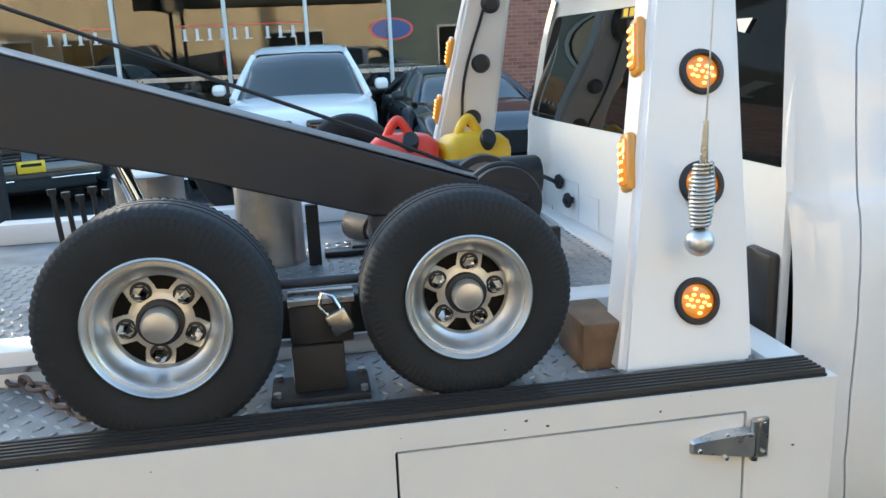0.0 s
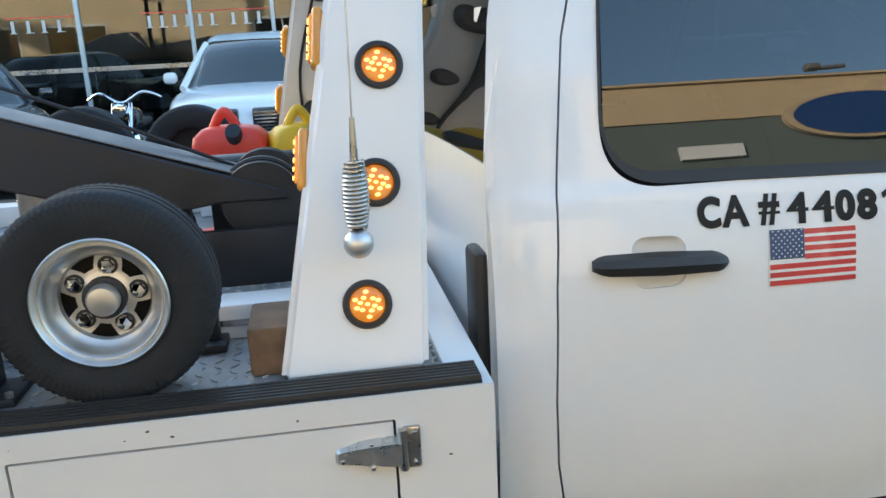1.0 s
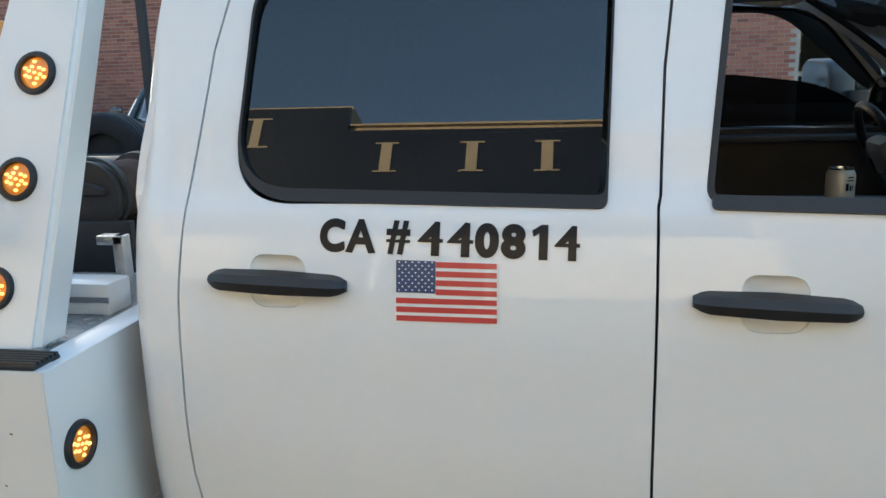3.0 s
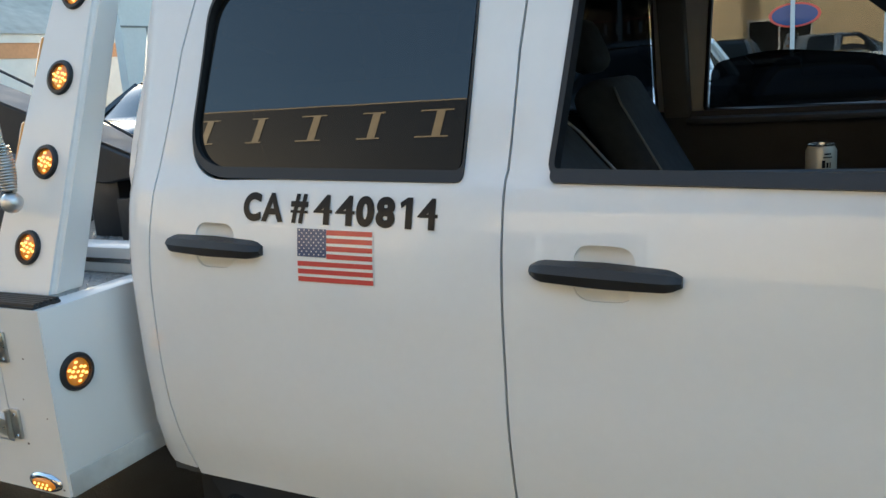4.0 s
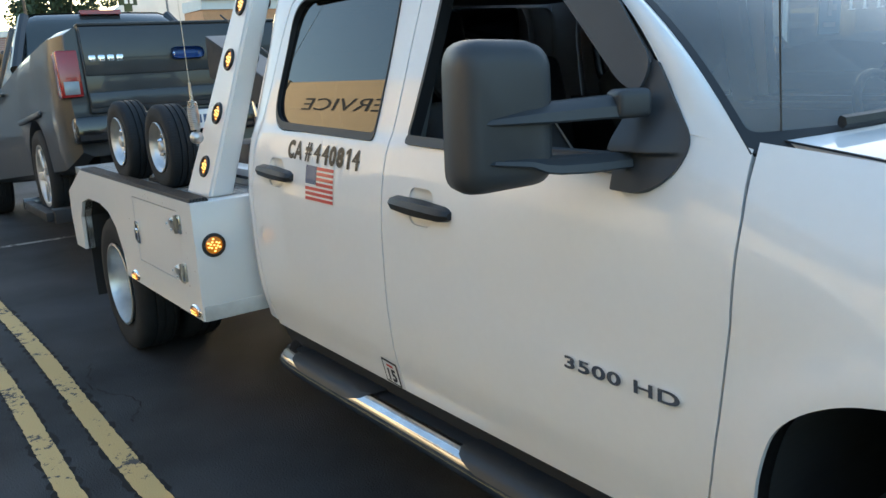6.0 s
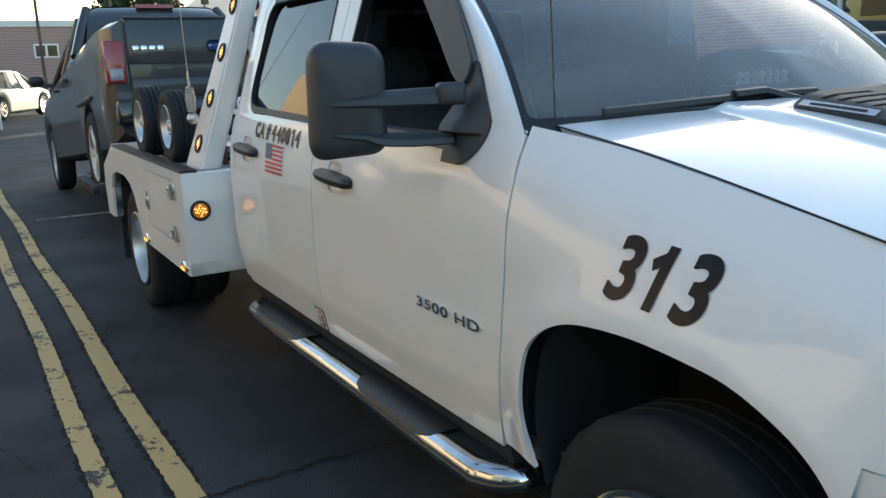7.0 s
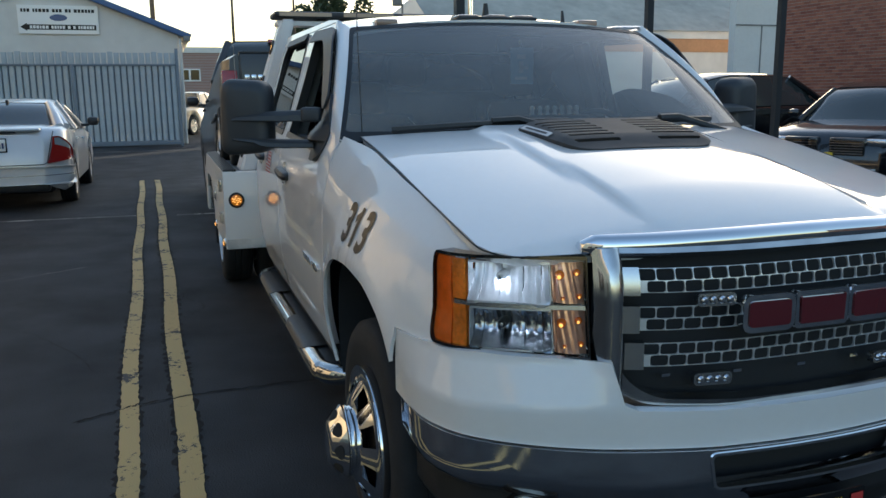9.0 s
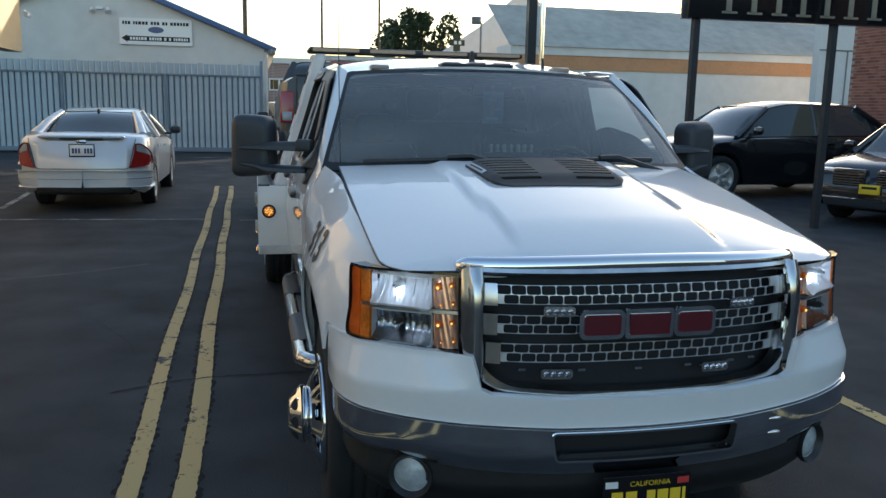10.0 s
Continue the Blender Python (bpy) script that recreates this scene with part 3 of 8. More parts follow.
    # wheel housing
    bm = bmesh.new()
    ring = [Vector((x * 1.0, 0, z)) for x, z in ARCH_FINE]
    for a, b in zip(ring, ring[1:]):
        bm.faces.new([bm.verts.new((p.x, s * y, p.z)) for p, y in ((a, 0.965), (b, 0.965), (b, 0.45), (a, 0.45))])
    bm.faces.new([bm.verts.new((p.x, s * 0.45, p.z)) for p in ring])
    part("wheel_housing", bm, MATTEBLACK, truck)
    # door inner trim, with the far window opening kept clear
    part("door_trim", boxes((-2.7, -0.45, s * 0.905, s * 0.87, 0.5, 1.345)), TRIM, truck)
    # handles in their cups
    for d, hx, hz in ((door, -2.405, 1.19), (fdoor, -1.436, 1.162)):
        h = bmesh.new()
        for k in range(13):
            t = (-1, -0.97, -0.9, -0.8, -0.5, -0.2, 0, 0.2, 0.5, 0.8, 0.9, 0.97, 1)[k]
            hh = 0.025 - 0.004 * abs(t) - 0.010 * max(abs(t) - 0.86, 0) / 0.14
            yy = 0.031 - 0.006 * abs(t) ** 2 - 0.014 * max(abs(t) - 0.86, 0) / 0.14
            xx = hx + t * 0.148
            zz = hz - 0.006 * t
            base = half_width(xx, zz)
            for dz, dy in ((-hh, -0.004), (-hh * 0.75, yy), (hh * 0.1, yy + 0.006), (hh * 0.8, yy * 0.9), (hh, -0.004)):
                h.verts.new((xx, s * (base + dy), zz + dz))
        h.verts.ensure_lookup_table()
        for k in range(12):
            for j in range(4):
                q = [h.verts[k * 5 + j], h.verts[k * 5 + j + 1], h.verts[k * 5 + j + 6], h.verts[k * 5 + j + 5]]
                h.faces.new(q if s < 0 else q[::-1])
        h.faces.new(h.verts[0:5]), h.faces.new(h.verts[60:65][::-1])
        bmesh.ops.recalc_face_normals(h, faces=h.faces[:])
        part("door_handle", h, BLACK, d, "black plastic pull handle", 35)
        dip = lambda x, z: 0.020 * max(0, 1 - ((x - hx) / 0.064) ** 4) * max(0, 1 - ((z - hz) / 0.060) ** 4)
        skin("handle_cup", lambda x, z: (x, s * (half_width(x, z) - dip(x, z)), z), inset(cup_hole(hx, hz), -0.001), PAINT, d, depth=0.0, out=face, step=(0.010, 0.010))

# roof
def roof_z(x, y):
    f = 1.948 - 0.045 * (y / 0.76) ** 2 - 0.022 * (abs(y) / 0.76) ** 6
    return f - 0.075 * ramp(-1.75, -0.93, x) ** 1.5 - 0.06 * ramp(-2.55, -2.8, x) ** 2


skin("roof", lambda x, y: (x, y, roof_z(x, y)), rp([(-2.70, -0.765, 0.05), (-1.06, -0.745, 0.10), (-0.975, -0.4), (-0.955, 0), (-0.975, 0.4), (-1.06, 0.745, 0.10), (-2.70, 0.765, 0.05)]), PAINT, truck, depth=0.03)
# windscreen and its pillars
WB = smooth_fn([(0, -0.23), (0.3, -0.25), (0.6, -0.305), (0.80, -0.375), (0.92, -0.44)])
WT = smooth_fn([(0, -0.965), (0.3, -0.975), (0.6, -1.0), (0.735, -1.03)])


def screen(u, v):
    y0, y1 = 0.918 * u, 0.735 * u
    x = WB(abs(y0)) * (1 - v) + WT(abs(y1)) * v + 0.035 * math.sin(math.pi * v)
    return (x, y0 * (1 - v) + y1 * v, (1.375 + 0.012 * (1 - abs(u))) * (1 - v) + (1.862 - 0.030 * u * u) * v + 0.01 * math.sin(math.pi * v))


skin("windscreen", screen, rp([(-0.985, 0.0), (0.985, 0.0), (0.985, 0.985, 0.04), (-0.985, 0.985, 0.04)]), WINDSCREEN, truck, depth=0, step=(0.08, 0.08), label="large raked windscreen reflecting the sky")
skin("windscreen_band", screen, rp([(-1.0, -0.02), (1.0, -0.02), (1.0, 1.0, 0.03), (-1.0, 1.0, 0.03)]), SEAL, truck, holes=[rp([(-0.982, 0.05, 0.03), (0.982, 0.05, 0.03), (0.978, 0.965, 0.05), (-0.978, 0.965, 0.05)])], depth=0.01, step=(0.08, 0.08), lift=0.002)
for s in (-1, 1):
    def pillar(u, v):
        a = Vector((-0.562, s * 0.930, 1.400)).lerp(Vector((-1.06, s * 0.785, 1.85)), v)
        a.x += 0.035 * math.sin(math.pi * v)
        a.z += 0.025 * math.sin(math.pi * v)
        b = Vector(screen(s * 1.0, v))
        p = a.lerp(b, u)
        return p + Vector((0.4, s * 0.5, 0.6)).normalized() * 0.018 * math.sin(math.pi * u) * ramp(-0.02, 0.35, v)

    skin("windscreen_pillar", pillar, [(0, 0), (1, 0), (1, 1), (0, 1)], PAINT, truck, depth=0.03, out=1 if s < 0 else -1, step=(0.1, 0.06))
# cab back with its window
bm = flat_poly(rp([(-0.78, 0.60), (0.78, 0.60), (0.90, 0.80), (0.905, 1.36), (0.78, 1.87, 0.08), (-0.78, 1.87, 0.08), (-0.905, 1.36), (-0.90, 0.80)]), [rp([(-0.885, 1.408, 0.02), (0.895, 1.408, 0.05), (0.79, 1.80, 0.06), (-0.775, 1.80, 0.03)])], (0.1, 0.06))
back = lambda y, z: (-2.755 + 0.09 * ramp(1.35, 1.88, z) - 0.085 * ramp(-0.9, 0.9, y), y, z)
cab_back = skin("cab_back", back, None, PAINT, truck, depth=0.02, out=-1, bm=bm)
skin("rear_window", back, rp([(-0.89, 1.404, 0.02), (0.90, 1.404, 0.05), (0.795, 1.805, 0.06), (-0.78, 1.805, 0.03)]), TINT, cab_back, depth=0, out=-1, lift=-0.004, label="dark cab rear window")
part("cab_floor", boxes((-2.75, -0.3, -0.9, 0.9, 0.5, 0.56), (-0.42, -0.36, -0.88, 0.88, 0.55, 1.36)), TRIM, truck)
part("headliner", boxes((-2.70, -1.08, -0.70, 0.70, 1.815, 1.83)), CABIN_GREY, truck)
for s in (-1, 1):
    bm = bmesh.new()
    box(bm, -1.70, -1.60, -0.03, 0.03, -0.24, 0.26, 0.01, Matrix.Translation((0, s * 0.815, 1.56)) @ Euler((radians(s * 16), 0, 0)).to_matrix().to_4x4())
    part("door_post", bm, CABIN_GREY, truck)

# hood
HC = smooth_fn([(-0.3, 1.418), (-0.1, 1.392), (0.2, 1.342), (0.5, 1.288), (0.75, 1.235), (0.88, 1.198), (0.98, 1.15)])


def hood_z(x, y):
    e = TOPZ(max(min(x, 0.82), -0.45)) - max(x - 0.82, 0) * 0.5
    c = HC(x)
    t = min(abs(y) / 0.835, 1.05)
    z = c + (e - c) * t ** 2.2
    d = ramp(0.430, 0.388, abs(y) + 0.06 * x) * ramp(0.97, 0.60, x)
    return z + 0.017 * d - 0.05 * max(x - 0.62, 0) ** 2


hood = [(-0.435, -0.842), (0.0, -0.846), (0.35, -0.842), (0.6, -0.836), (0.76, -0.828), (0.812, -0.81), (0.85, -0.76), (0.885, -0.64), (0.92, -0.45), (0.94, -0.25), (0.947, 0)]
hood = hood + [(x, -y) for x, y in hood[::-1][1:]] + [(-0.33, 0.62), (-0.235, 0.3), (-0.215, 0), (-0.235, -0.3), (-0.33, -0.62)]
bonnet = skin("hood", lambda x, y: (x, y, hood_z(x, y)), hood, PAINT, truck, depth=0.03, step=(0.035, 0.03))
for s in (-1, 1):
    edge = [(x, y + (0.004 if y > 0 else -0.004), hood_z(x, y) - 0.001) for x, y in hood[:9]] if s < 0 else [(x, -y + 0.004, hood_z(x, y) - 0.001) for x, y in hood[:9]]
    part("shut_line", tube(bmesh.new(), curve_pts(edge, 4), 0.0024, 6), SEAL, bonnet)
part("cowl", boxes((-0.52, -0.18, -0.84, 0.84, 1.33, 1.355)), BLACK, truck)
# louvred plastic vent on the hood
vent = rp([(-0.13, -0.325, 0.02), (0.23, -0.285, 0.10), (0.235, 0.285, 0.10), (-0.13, 0.325, 0.02)])
slots = []
for k in range(7):
    x = -0.085 + k * 0.042
    for s in (-1, 1):
        slots.append(rp([(x, s * 0.075, 0.006), (x + 0.017, s * 0.075, 0.006), (x + 0.017, s * (0.275 - 0.006 * k), 0.006), (x, s * (0.275 - 0.004 * k), 0.006)], 2))
scoop = skin("hood_vent", lambda x, y: (x, y, hood_z(x, y) + 0.028 * ramp(0.335, 0.25, abs(y)) * ramp(0.245, 0.13, x)), vent, VENT, bonnet, holes=slots, depth=0.025, lift=0.004, step=(0.05, 0.05), label="black louvred hood vent")
# Black sheet under the louvres, standing in for the shade inside the slots.
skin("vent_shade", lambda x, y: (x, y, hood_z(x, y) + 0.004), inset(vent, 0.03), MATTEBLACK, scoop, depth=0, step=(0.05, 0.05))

# ---- tow truck: nose ----
PLAN = [Vector(p) for p in ((0.50, -0.974, 0), (0.62, -0.970, 0), (0.74, -0.946, 0), (0.86, -0.868, 0), (0.965, -0.68, 0), (1.035, -0.42, 0), (1.065, -0.18, 0), (1.072, 0, 0))]
PLAN = curve_pts(PLAN + [Vector((p.x, -p.y, 0)) for p in PLAN[::-1][1:]], 8)
LEN = [0.0]
for a, b in zip(PLAN, PLAN[1:]):
    LEN.append(LEN[-1] + (b - a).length)
HALF = LEN[-1] / 2


def plan(sx):
    q = min(max(sx + HALF, 0), LEN[-1])
    i = max(k for k in range(len(LEN) - 1) if LEN[k] <= q)
    return PLAN[i].lerp(PLAN[i + 1], (q - LEN[i]) / (LEN[i + 1] - LEN[i]))


def s_of_y(y):
    """The place along the bumper of a point that far to the side."""
    best = min(range(len(PLAN)), key=lambda k: abs(PLAN[k].y - y) + (10 if PLAN[k].x < 0.7 else 0))
    return LEN[best] - HALF


def bumper(grow):
    def f(sx, z):
        p = plan(sx)
        n = (plan(sx + 0.01) - plan(sx - 0.01)).normalized().cross(Vector((0, 0, 1)))
        return p + n * grow(z, sx) + Vector((0, 0, z))
    return f


LAMP = [Vector(p) for p in ((0.672, -0.918, 0), (0.74, -0.895, 0), (0.80, -0.845, 0), (0.85, -0.775, 0), (0.895, -0.69, 0), (0.93, -0.60, 0))]
LAMP = curve_pts(LAMP, 6)
LL = [0.0]
for a, b in zip(LAMP, LAMP[1:]):
    LL.append(LL[-1] + (b - a).length)
# the bumper's upper edge leans back to meet the fender and the headlamps
EDGE = [Vector((x, -half_width(x, 0.90), 0)) for x in np.linspace(0.48, 0.66, 8)] + [p + Vector((0.012, 0, 0)) for p in LAMP] + [Vector((0.97, -0.5, 0)), Vector((1.0, -0.4, 0))]
LEAN_S = [-HALF + HALF * k / 60 for k in range(61)]
LEAN_D = [0.008 - min(min((plan(q) - a.lerp(b, t / 4)).length for t in range(5)) for a, b in zip(EDGE, EDGE[1:])) for q in LEAN_S]


def white_grow(z, sx):
    lean_back = float(np.interp(-abs(sx), LEAN_S, LEAN_D)) * min(max((z - 0.795) / 0.11, 0), 1)
    return lean_back * ramp(0.52, 0.66, abs(sx)) + 0.012 * ramp(0.66, 0.80, z) * ramp(HALF - 0.02, HALF - 0.40, abs(sx))


G_WHITE = white_grow
G_CHROME = lambda z, sx: (0.012 - 0.03 * ramp(0.60, 0.50, z)) * ramp(HALF, HALF - 0.35, abs(sx)) - 0.05 * ramp(0.63, 0.50, z) * ramp(0.45, 0.9, abs(sx)) - 0.012 * ramp(HALF - 0.25, HALF, abs(sx))
A, B = s_of_y(-0.60), s_of_y(-0.86)
top = [(-HALF + 0.0, 0.90), (B - 0.12, 0.908), (B, 0.914), (A + 0.014, 0.902), (A + 0.046, 0.80), (A + 0.080, 0.784), (A * 0.5, 0.772), (0, 0.770)]
low = [(-HALF, 0.715), (B, 0.705), (A, 0.685), (A * 0.5, 0.672), (0, 0.67)]
white = low + [(-a, b) for a, b in low[::-1][1:]] + [(-a, b) for a, b in top] + top[::-1][1:]
bump = skin("front_bumper", bumper(G_WHITE), white, PAINT, truck, depth=0.03, out=1, step=(0.05, 0.03))
lowc = [(-HALF + 0.02, 0.60), (B, 0.555), (A - 0.05, 0.53), (A, 0.525), (A * 0.5, 0.512), (0, 0.51)]
topc = [(a, b - 0.004) for a, b in low]
chrome = lowc + [(-a, b) for a, b in lowc[::-1][1:]] + [(-a, b) for a, b in topc] + topc[::-1][1:]
slot = rp([(-0.31, 0.565, 0.02), (0.31, 0.565, 0.02), (0.325, 0.658, 0.02), (-0.325, 0.658, 0.02)])
cb = skin("bumper_band", bumper(G_CHROME), chrome, CHROME, bump, holes=[slot], depth=0.03, out=1, step=(0.05, 0.03), label="chrome bumper face bar")
skin("slot_trim", bumper(lambda z, s: 0.016), inset(slot, -0.003), CHROME, cb, holes=[inset(slot, 0.004)], depth=0.02, out=1)
# Dull black sheet set behind the slot to paint its dark inside.
skin("slot_screen", bumper(lambda z, s: -0.07), inset(slot, -0.03), MATTEBLACK, cb, depth=0, out=1)
lowb = [(-HALF + 0.03, 0.46), (B, 0.385), (A, 0.365), (0, 0.36)]
topb = [(a, b + 0.012) for a, b in lowc]
blk = lowb + [(-a, b) for a, b in lowb[::-1][1:]] + [(-a, b) for a, b in topb] + topb[::-1][1:]
val = skin("lower_valance", bumper(lambda z, s: -0.035 - 0.06 * ramp(0.47, 0.36, z) - 0.015 * ramp(0.45, 0.85, abs(s))), blk, BLACK, bump, depth=0.03, out=1, step=(0.06, 0.04))
for s in (-1, 1):
    c = Vector(bumper(lambda z, q: -0.058)(s * abs(s_of_y(-0.77)), 0.478))
    aim = Matrix.Translation(c) @ Euler((0, 0, radians(-90 + s * 24))).to_matrix().to_4x4()
    part("fog_lamp_housing", lathe([(0.0, -0.01), (0.062, -0.01), (0.074, 0.012), (0.072, 0.03), (0.060, 0.012)], 28, aim), BLACK, val)
    fog = part("fog_lamp", lathe([(0.0, -0.02), (0.03, -0.012), (0.050, 0.002), (0.058, 0.010)], 28, aim), FOG_GLASS, val, "round clear fog lamp")
    part("lens", lathe([(0.0, 0.026), (0.03, 0.023), (0.057, 0.008)], 28, aim), FOG_GLASS, fog)
# small chrome bracket on the band
bm = boxes((1.02, 1.040, 0.455, 0.505, 0.635, 0.65), (1.02, 1.040, 0.455, 0.505, 0.585, 0.60), (1.02, 1.036, 0.462, 0.474, 0.595, 0.64), bevel=0.003)
part("bracket", bm, CHROME, cb)
# number plate with plain bars
plate_at = lambda d: (lambda sx, z: bumper(lambda q, r: d)(sx, z + 0.02))
plate = skin("number_plate", plate_at(0.02), rp([(-0.155, 0.335, 0.01), (0.15, 0.335, 0.01), (0.15, 0.487, 0.01), (-0.155, 0.487, 0.01)]), GLOSSBLACK, val, depth=0.006, out=1, label="black number plate with yellow characters in a frame")
for x0, w in ((-0.125, 0.038), (-0.077, 0.038), (-0.005, 0.03), (0.032, 0.038), (0.076, 0.038), (0.120, 0.012)):
    skin("plate_bar", plate_at(0.023), rp([(x0, 0.36), (x0 + w, 0.36), (x0 + w, 0.438), (x0, 0.438)]), PLATE_YELLOW, plate, depth=0, out=1)
bm = letters("CALIFORNIA", 0.017)
bmesh.ops.translate(bm, verts=bm.verts[:], vec=(0.005, 0.462, 0))
skin("plate_word", plate_at(0.023), None, PLATE_YELLOW, plate, depth=0, out=1, bm=bm)
skin("plate_sticker", plate_at(0.023), rp([(-0.147, 0.452), (-0.105, 0.452), (-0.105, 0.474), (-0.147, 0.474)]), DECAL_WHITE, plate, depth=0, out=1)
skin("plate_sticker", plate_at(0.023), rp([(0.10, 0.452), (0.142, 0.452), (0.142, 0.474), (0.10, 0.474)]), DECAL_RED, plate, depth=0, out=1)

# grille
def nose(dx):
    f = smooth_fn([(0, 1.045), (0.2, 1.04), (0.4, 1.012), (0.6, 0.935), (0.7, 0.875)])
    return lambda y, z: (f(abs(y)) + dx - 0.05 * ramp(1.02, 1.22, z) ** 2, y, z)


frame_out = rp([(-0.585, 1.168, 0.015), (0.585, 1.168, 0.015), (0.592, 1.0), (0.578, 0.86, 0.06), (0.50, 0.79, 0.06), (0.25, 0.774), (0, 0.77), (-0.25, 0.774), (-0.50, 0.79, 0.06), (-0.578, 0.86, 0.06), (-0.592, 1.0)])
frame_in = rp([(-0.538, 1.155, 0.01), (0.538, 1.155, 0.01), (0.546, 1.0), (0.535, 0.862, 0.06), (0.46, 0.803, 0.07), (0.25, 0.789), (0, 0.785), (-0.25, 0.789), (-0.46, 0.803, 0.07), (-0.535, 0.862, 0.06), (-0.546, 1.0)])
grille = skin("grille_surround", lambda y, z: Vector(nose(0.020 * max(0.0, 1 - ((abs(y) - 0.562) / 0.028) ** 2))(y, z)), frame_out, DARK_CHROME, truck, holes=[frame_in], depth=0.05, out=1, lift=0.012, step=(0.009, 0.04), label="chrome grille surround")
# broad chrome lip over the grille
bm = bmesh.new()
sect = [(-0.035, 0.012), (-0.02, 0.030), (0.005, 0.036), (0.024, 0.024), (0.030, 0.004), (0.022, -0.018), (-0.01, -0.022)]
rows = []
for k in range(41):
    y = -0.605 + 1.21 * k / 40
    x, _, _ = nose(-0.01)(y, 1.185)
    e = 1 - 0.45 * ramp(0.57, 0.605, abs(y))
    rows.append([bm.verts.new((x + a * e, y, 1.179 - 0.016 * (abs(y) / 0.6) ** 2 + b * e)) for a, b in sect])
for a, b in zip(rows, rows[1:]):
    for j in range(len(sect) - 1):
        bm.faces.new((a[j], b[j], b[j + 1], a[j + 1]))
bm.faces.new(rows[0]), bm.faces.new(rows[-1][::-1])
bmesh.ops.recalc_face_normals(bm, faces=bm.faces[:])
part("grille_lip", bm, CHROME, grille, "broad chrome lip", 50)
skin("grille_shade", nose(-0.075), inset(frame_in, -0.02), MATTEBLACK, grille, depth=0, out=1, step=(0.06, 0.05))
for zc, left, right in ((1.092, -0.497, 0.515), (0.998, -0.497, 0.515), (0.906, -0.485, 0.49)):
    cell_w, cells = 0.0455, []
    for r in (-1, 1):
        n = 21
        for k in range(n):
            y = left + 0.026 + (k + (0.5 if r < 0 else 0)) * cell_w
            z = zc + r * 0.0146
            if y > right - 0.03:
                continue
            hh = 0.0139
            cells.append(rp([(y - 0.0219, z - hh, 0.008), (y + 0.0219, z - hh, 0.008), (y + 0.0219, z + hh, 0.008), (y - 0.0219, z + hh, 0.008)], 3))
    bar = skin("grille_bar", nose(-0.012), rp([(left, zc - 0.0295), (right, zc - 0.0295), (right, zc + 0.0295), (left, zc + 0.0295)]), GRILLE_GREY, grille, holes=cells, depth=0.006, out=1, step=(0.08, 0.09), label="silver honeycomb grille bar")
    for s in (-1, 1):
        a, b = (left - 0.038, left + 0.006) if s < 0 else (right - 0.006, min(right + 0.05, 0.535))
        skin("bar_end", nose(0.0), rp([(a, zc - 0.034), (b, zc - 0.034), (b, zc + 0.034), (a, zc + 0.034)]), SATIN, bar, depth=0.03, out=1)
for y, z in ((-0.305, 1.043), (0.33, 1.052), (-0.305, 0.842), (0.24, 0.842)):
    lamp = skin("grille_strobe", nose(0.0), rp([(y - 0.05, z - 0.016, 0.012), (y + 0.05, z - 0.016, 0.012), (y + 0.05, z + 0.016, 0.012), (y - 0.05, z + 0.016, 0.012)]), SATIN, grille, depth=0.02, out=1, lift=0.0, label="four-lens clear strobe lamp")
    for k in range(4):
        part("strobe_lens", lathe([(0, 0.006), (0.006, 0.005), (0.010, 0.0)], 12, Matrix.Translation(Vector(nose(0.003)(y - 0.034 + k * 0.0225, z))) @ Euler((0, 0, radians(-90))).to_matrix().to_4x4()), CHROME, lamp)
for y in (-0.40, -0.21, -0.02, 0.16, 0.33, 0.42):
    part("grille_bolt", boxes((1.0 - 0.28 * y * y, 1.012 - 0.28 * y * y, y - 0.012, y + 0.012, 0.838, 0.846)), CHROME, grille)
# three plain red blocks with chrome edges stand for the maker's badge
blocks = [rp([(-0.243, 0.965, 0.02), (-0.107, 0.965, 0.02), (-0.107, 1.046, 0.02), (-0.243, 1.046, 0.02)]), rp([(-0.092, 0.965, 0.005), (0.058, 0.965, 0.005), (0.058, 1.046, 0.005), (-0.092, 1.046, 0.005)]), rp([(0.073, 0.965, 0.02), (0.207, 0.965, 0.02), (0.207, 1.046, 0.02), (0.073, 1.046, 0.02)])]
for b in blocks:
    edge = skin("badge_block", nose(0.022), inset(b, -0.007), CHROME, grille, depth=0.025, out=1, label="chrome-edged red badge block")
    skin("badge_face", nose(0.026), inset(b, 0.008), BADGE_RED, edge, depth=0.004, out=1)

# headlamps wrapped round the corners


def lampline(s, back):
    def f(u, z):
        q = min(max(u, 0), 1) * LL[-1]
        i = min(max(k for k in range(len(LL)) if LL[k] <= q + 1e-9), len(LL) - 2)
        p = LAMP[i].lerp(LAMP[i + 1], (q - LL[i]) / (LL[i + 1] - LL[i]))
        d = (LAMP[i + 1] - LAMP[i]).normalized().cross(Vector((0, 0, 1)))
        p = p + d * (back + 0.014 * ramp(1.02, 0.91, z) * ramp(0.32, 0.0, u))
        p.x -= (0.05 + 0.07 * ramp(0.2, 0.6, u)) * (z - 0.9)
        return Vector((p.x + 0.012, p.y if s < 0 else -p.y, z))
    return f


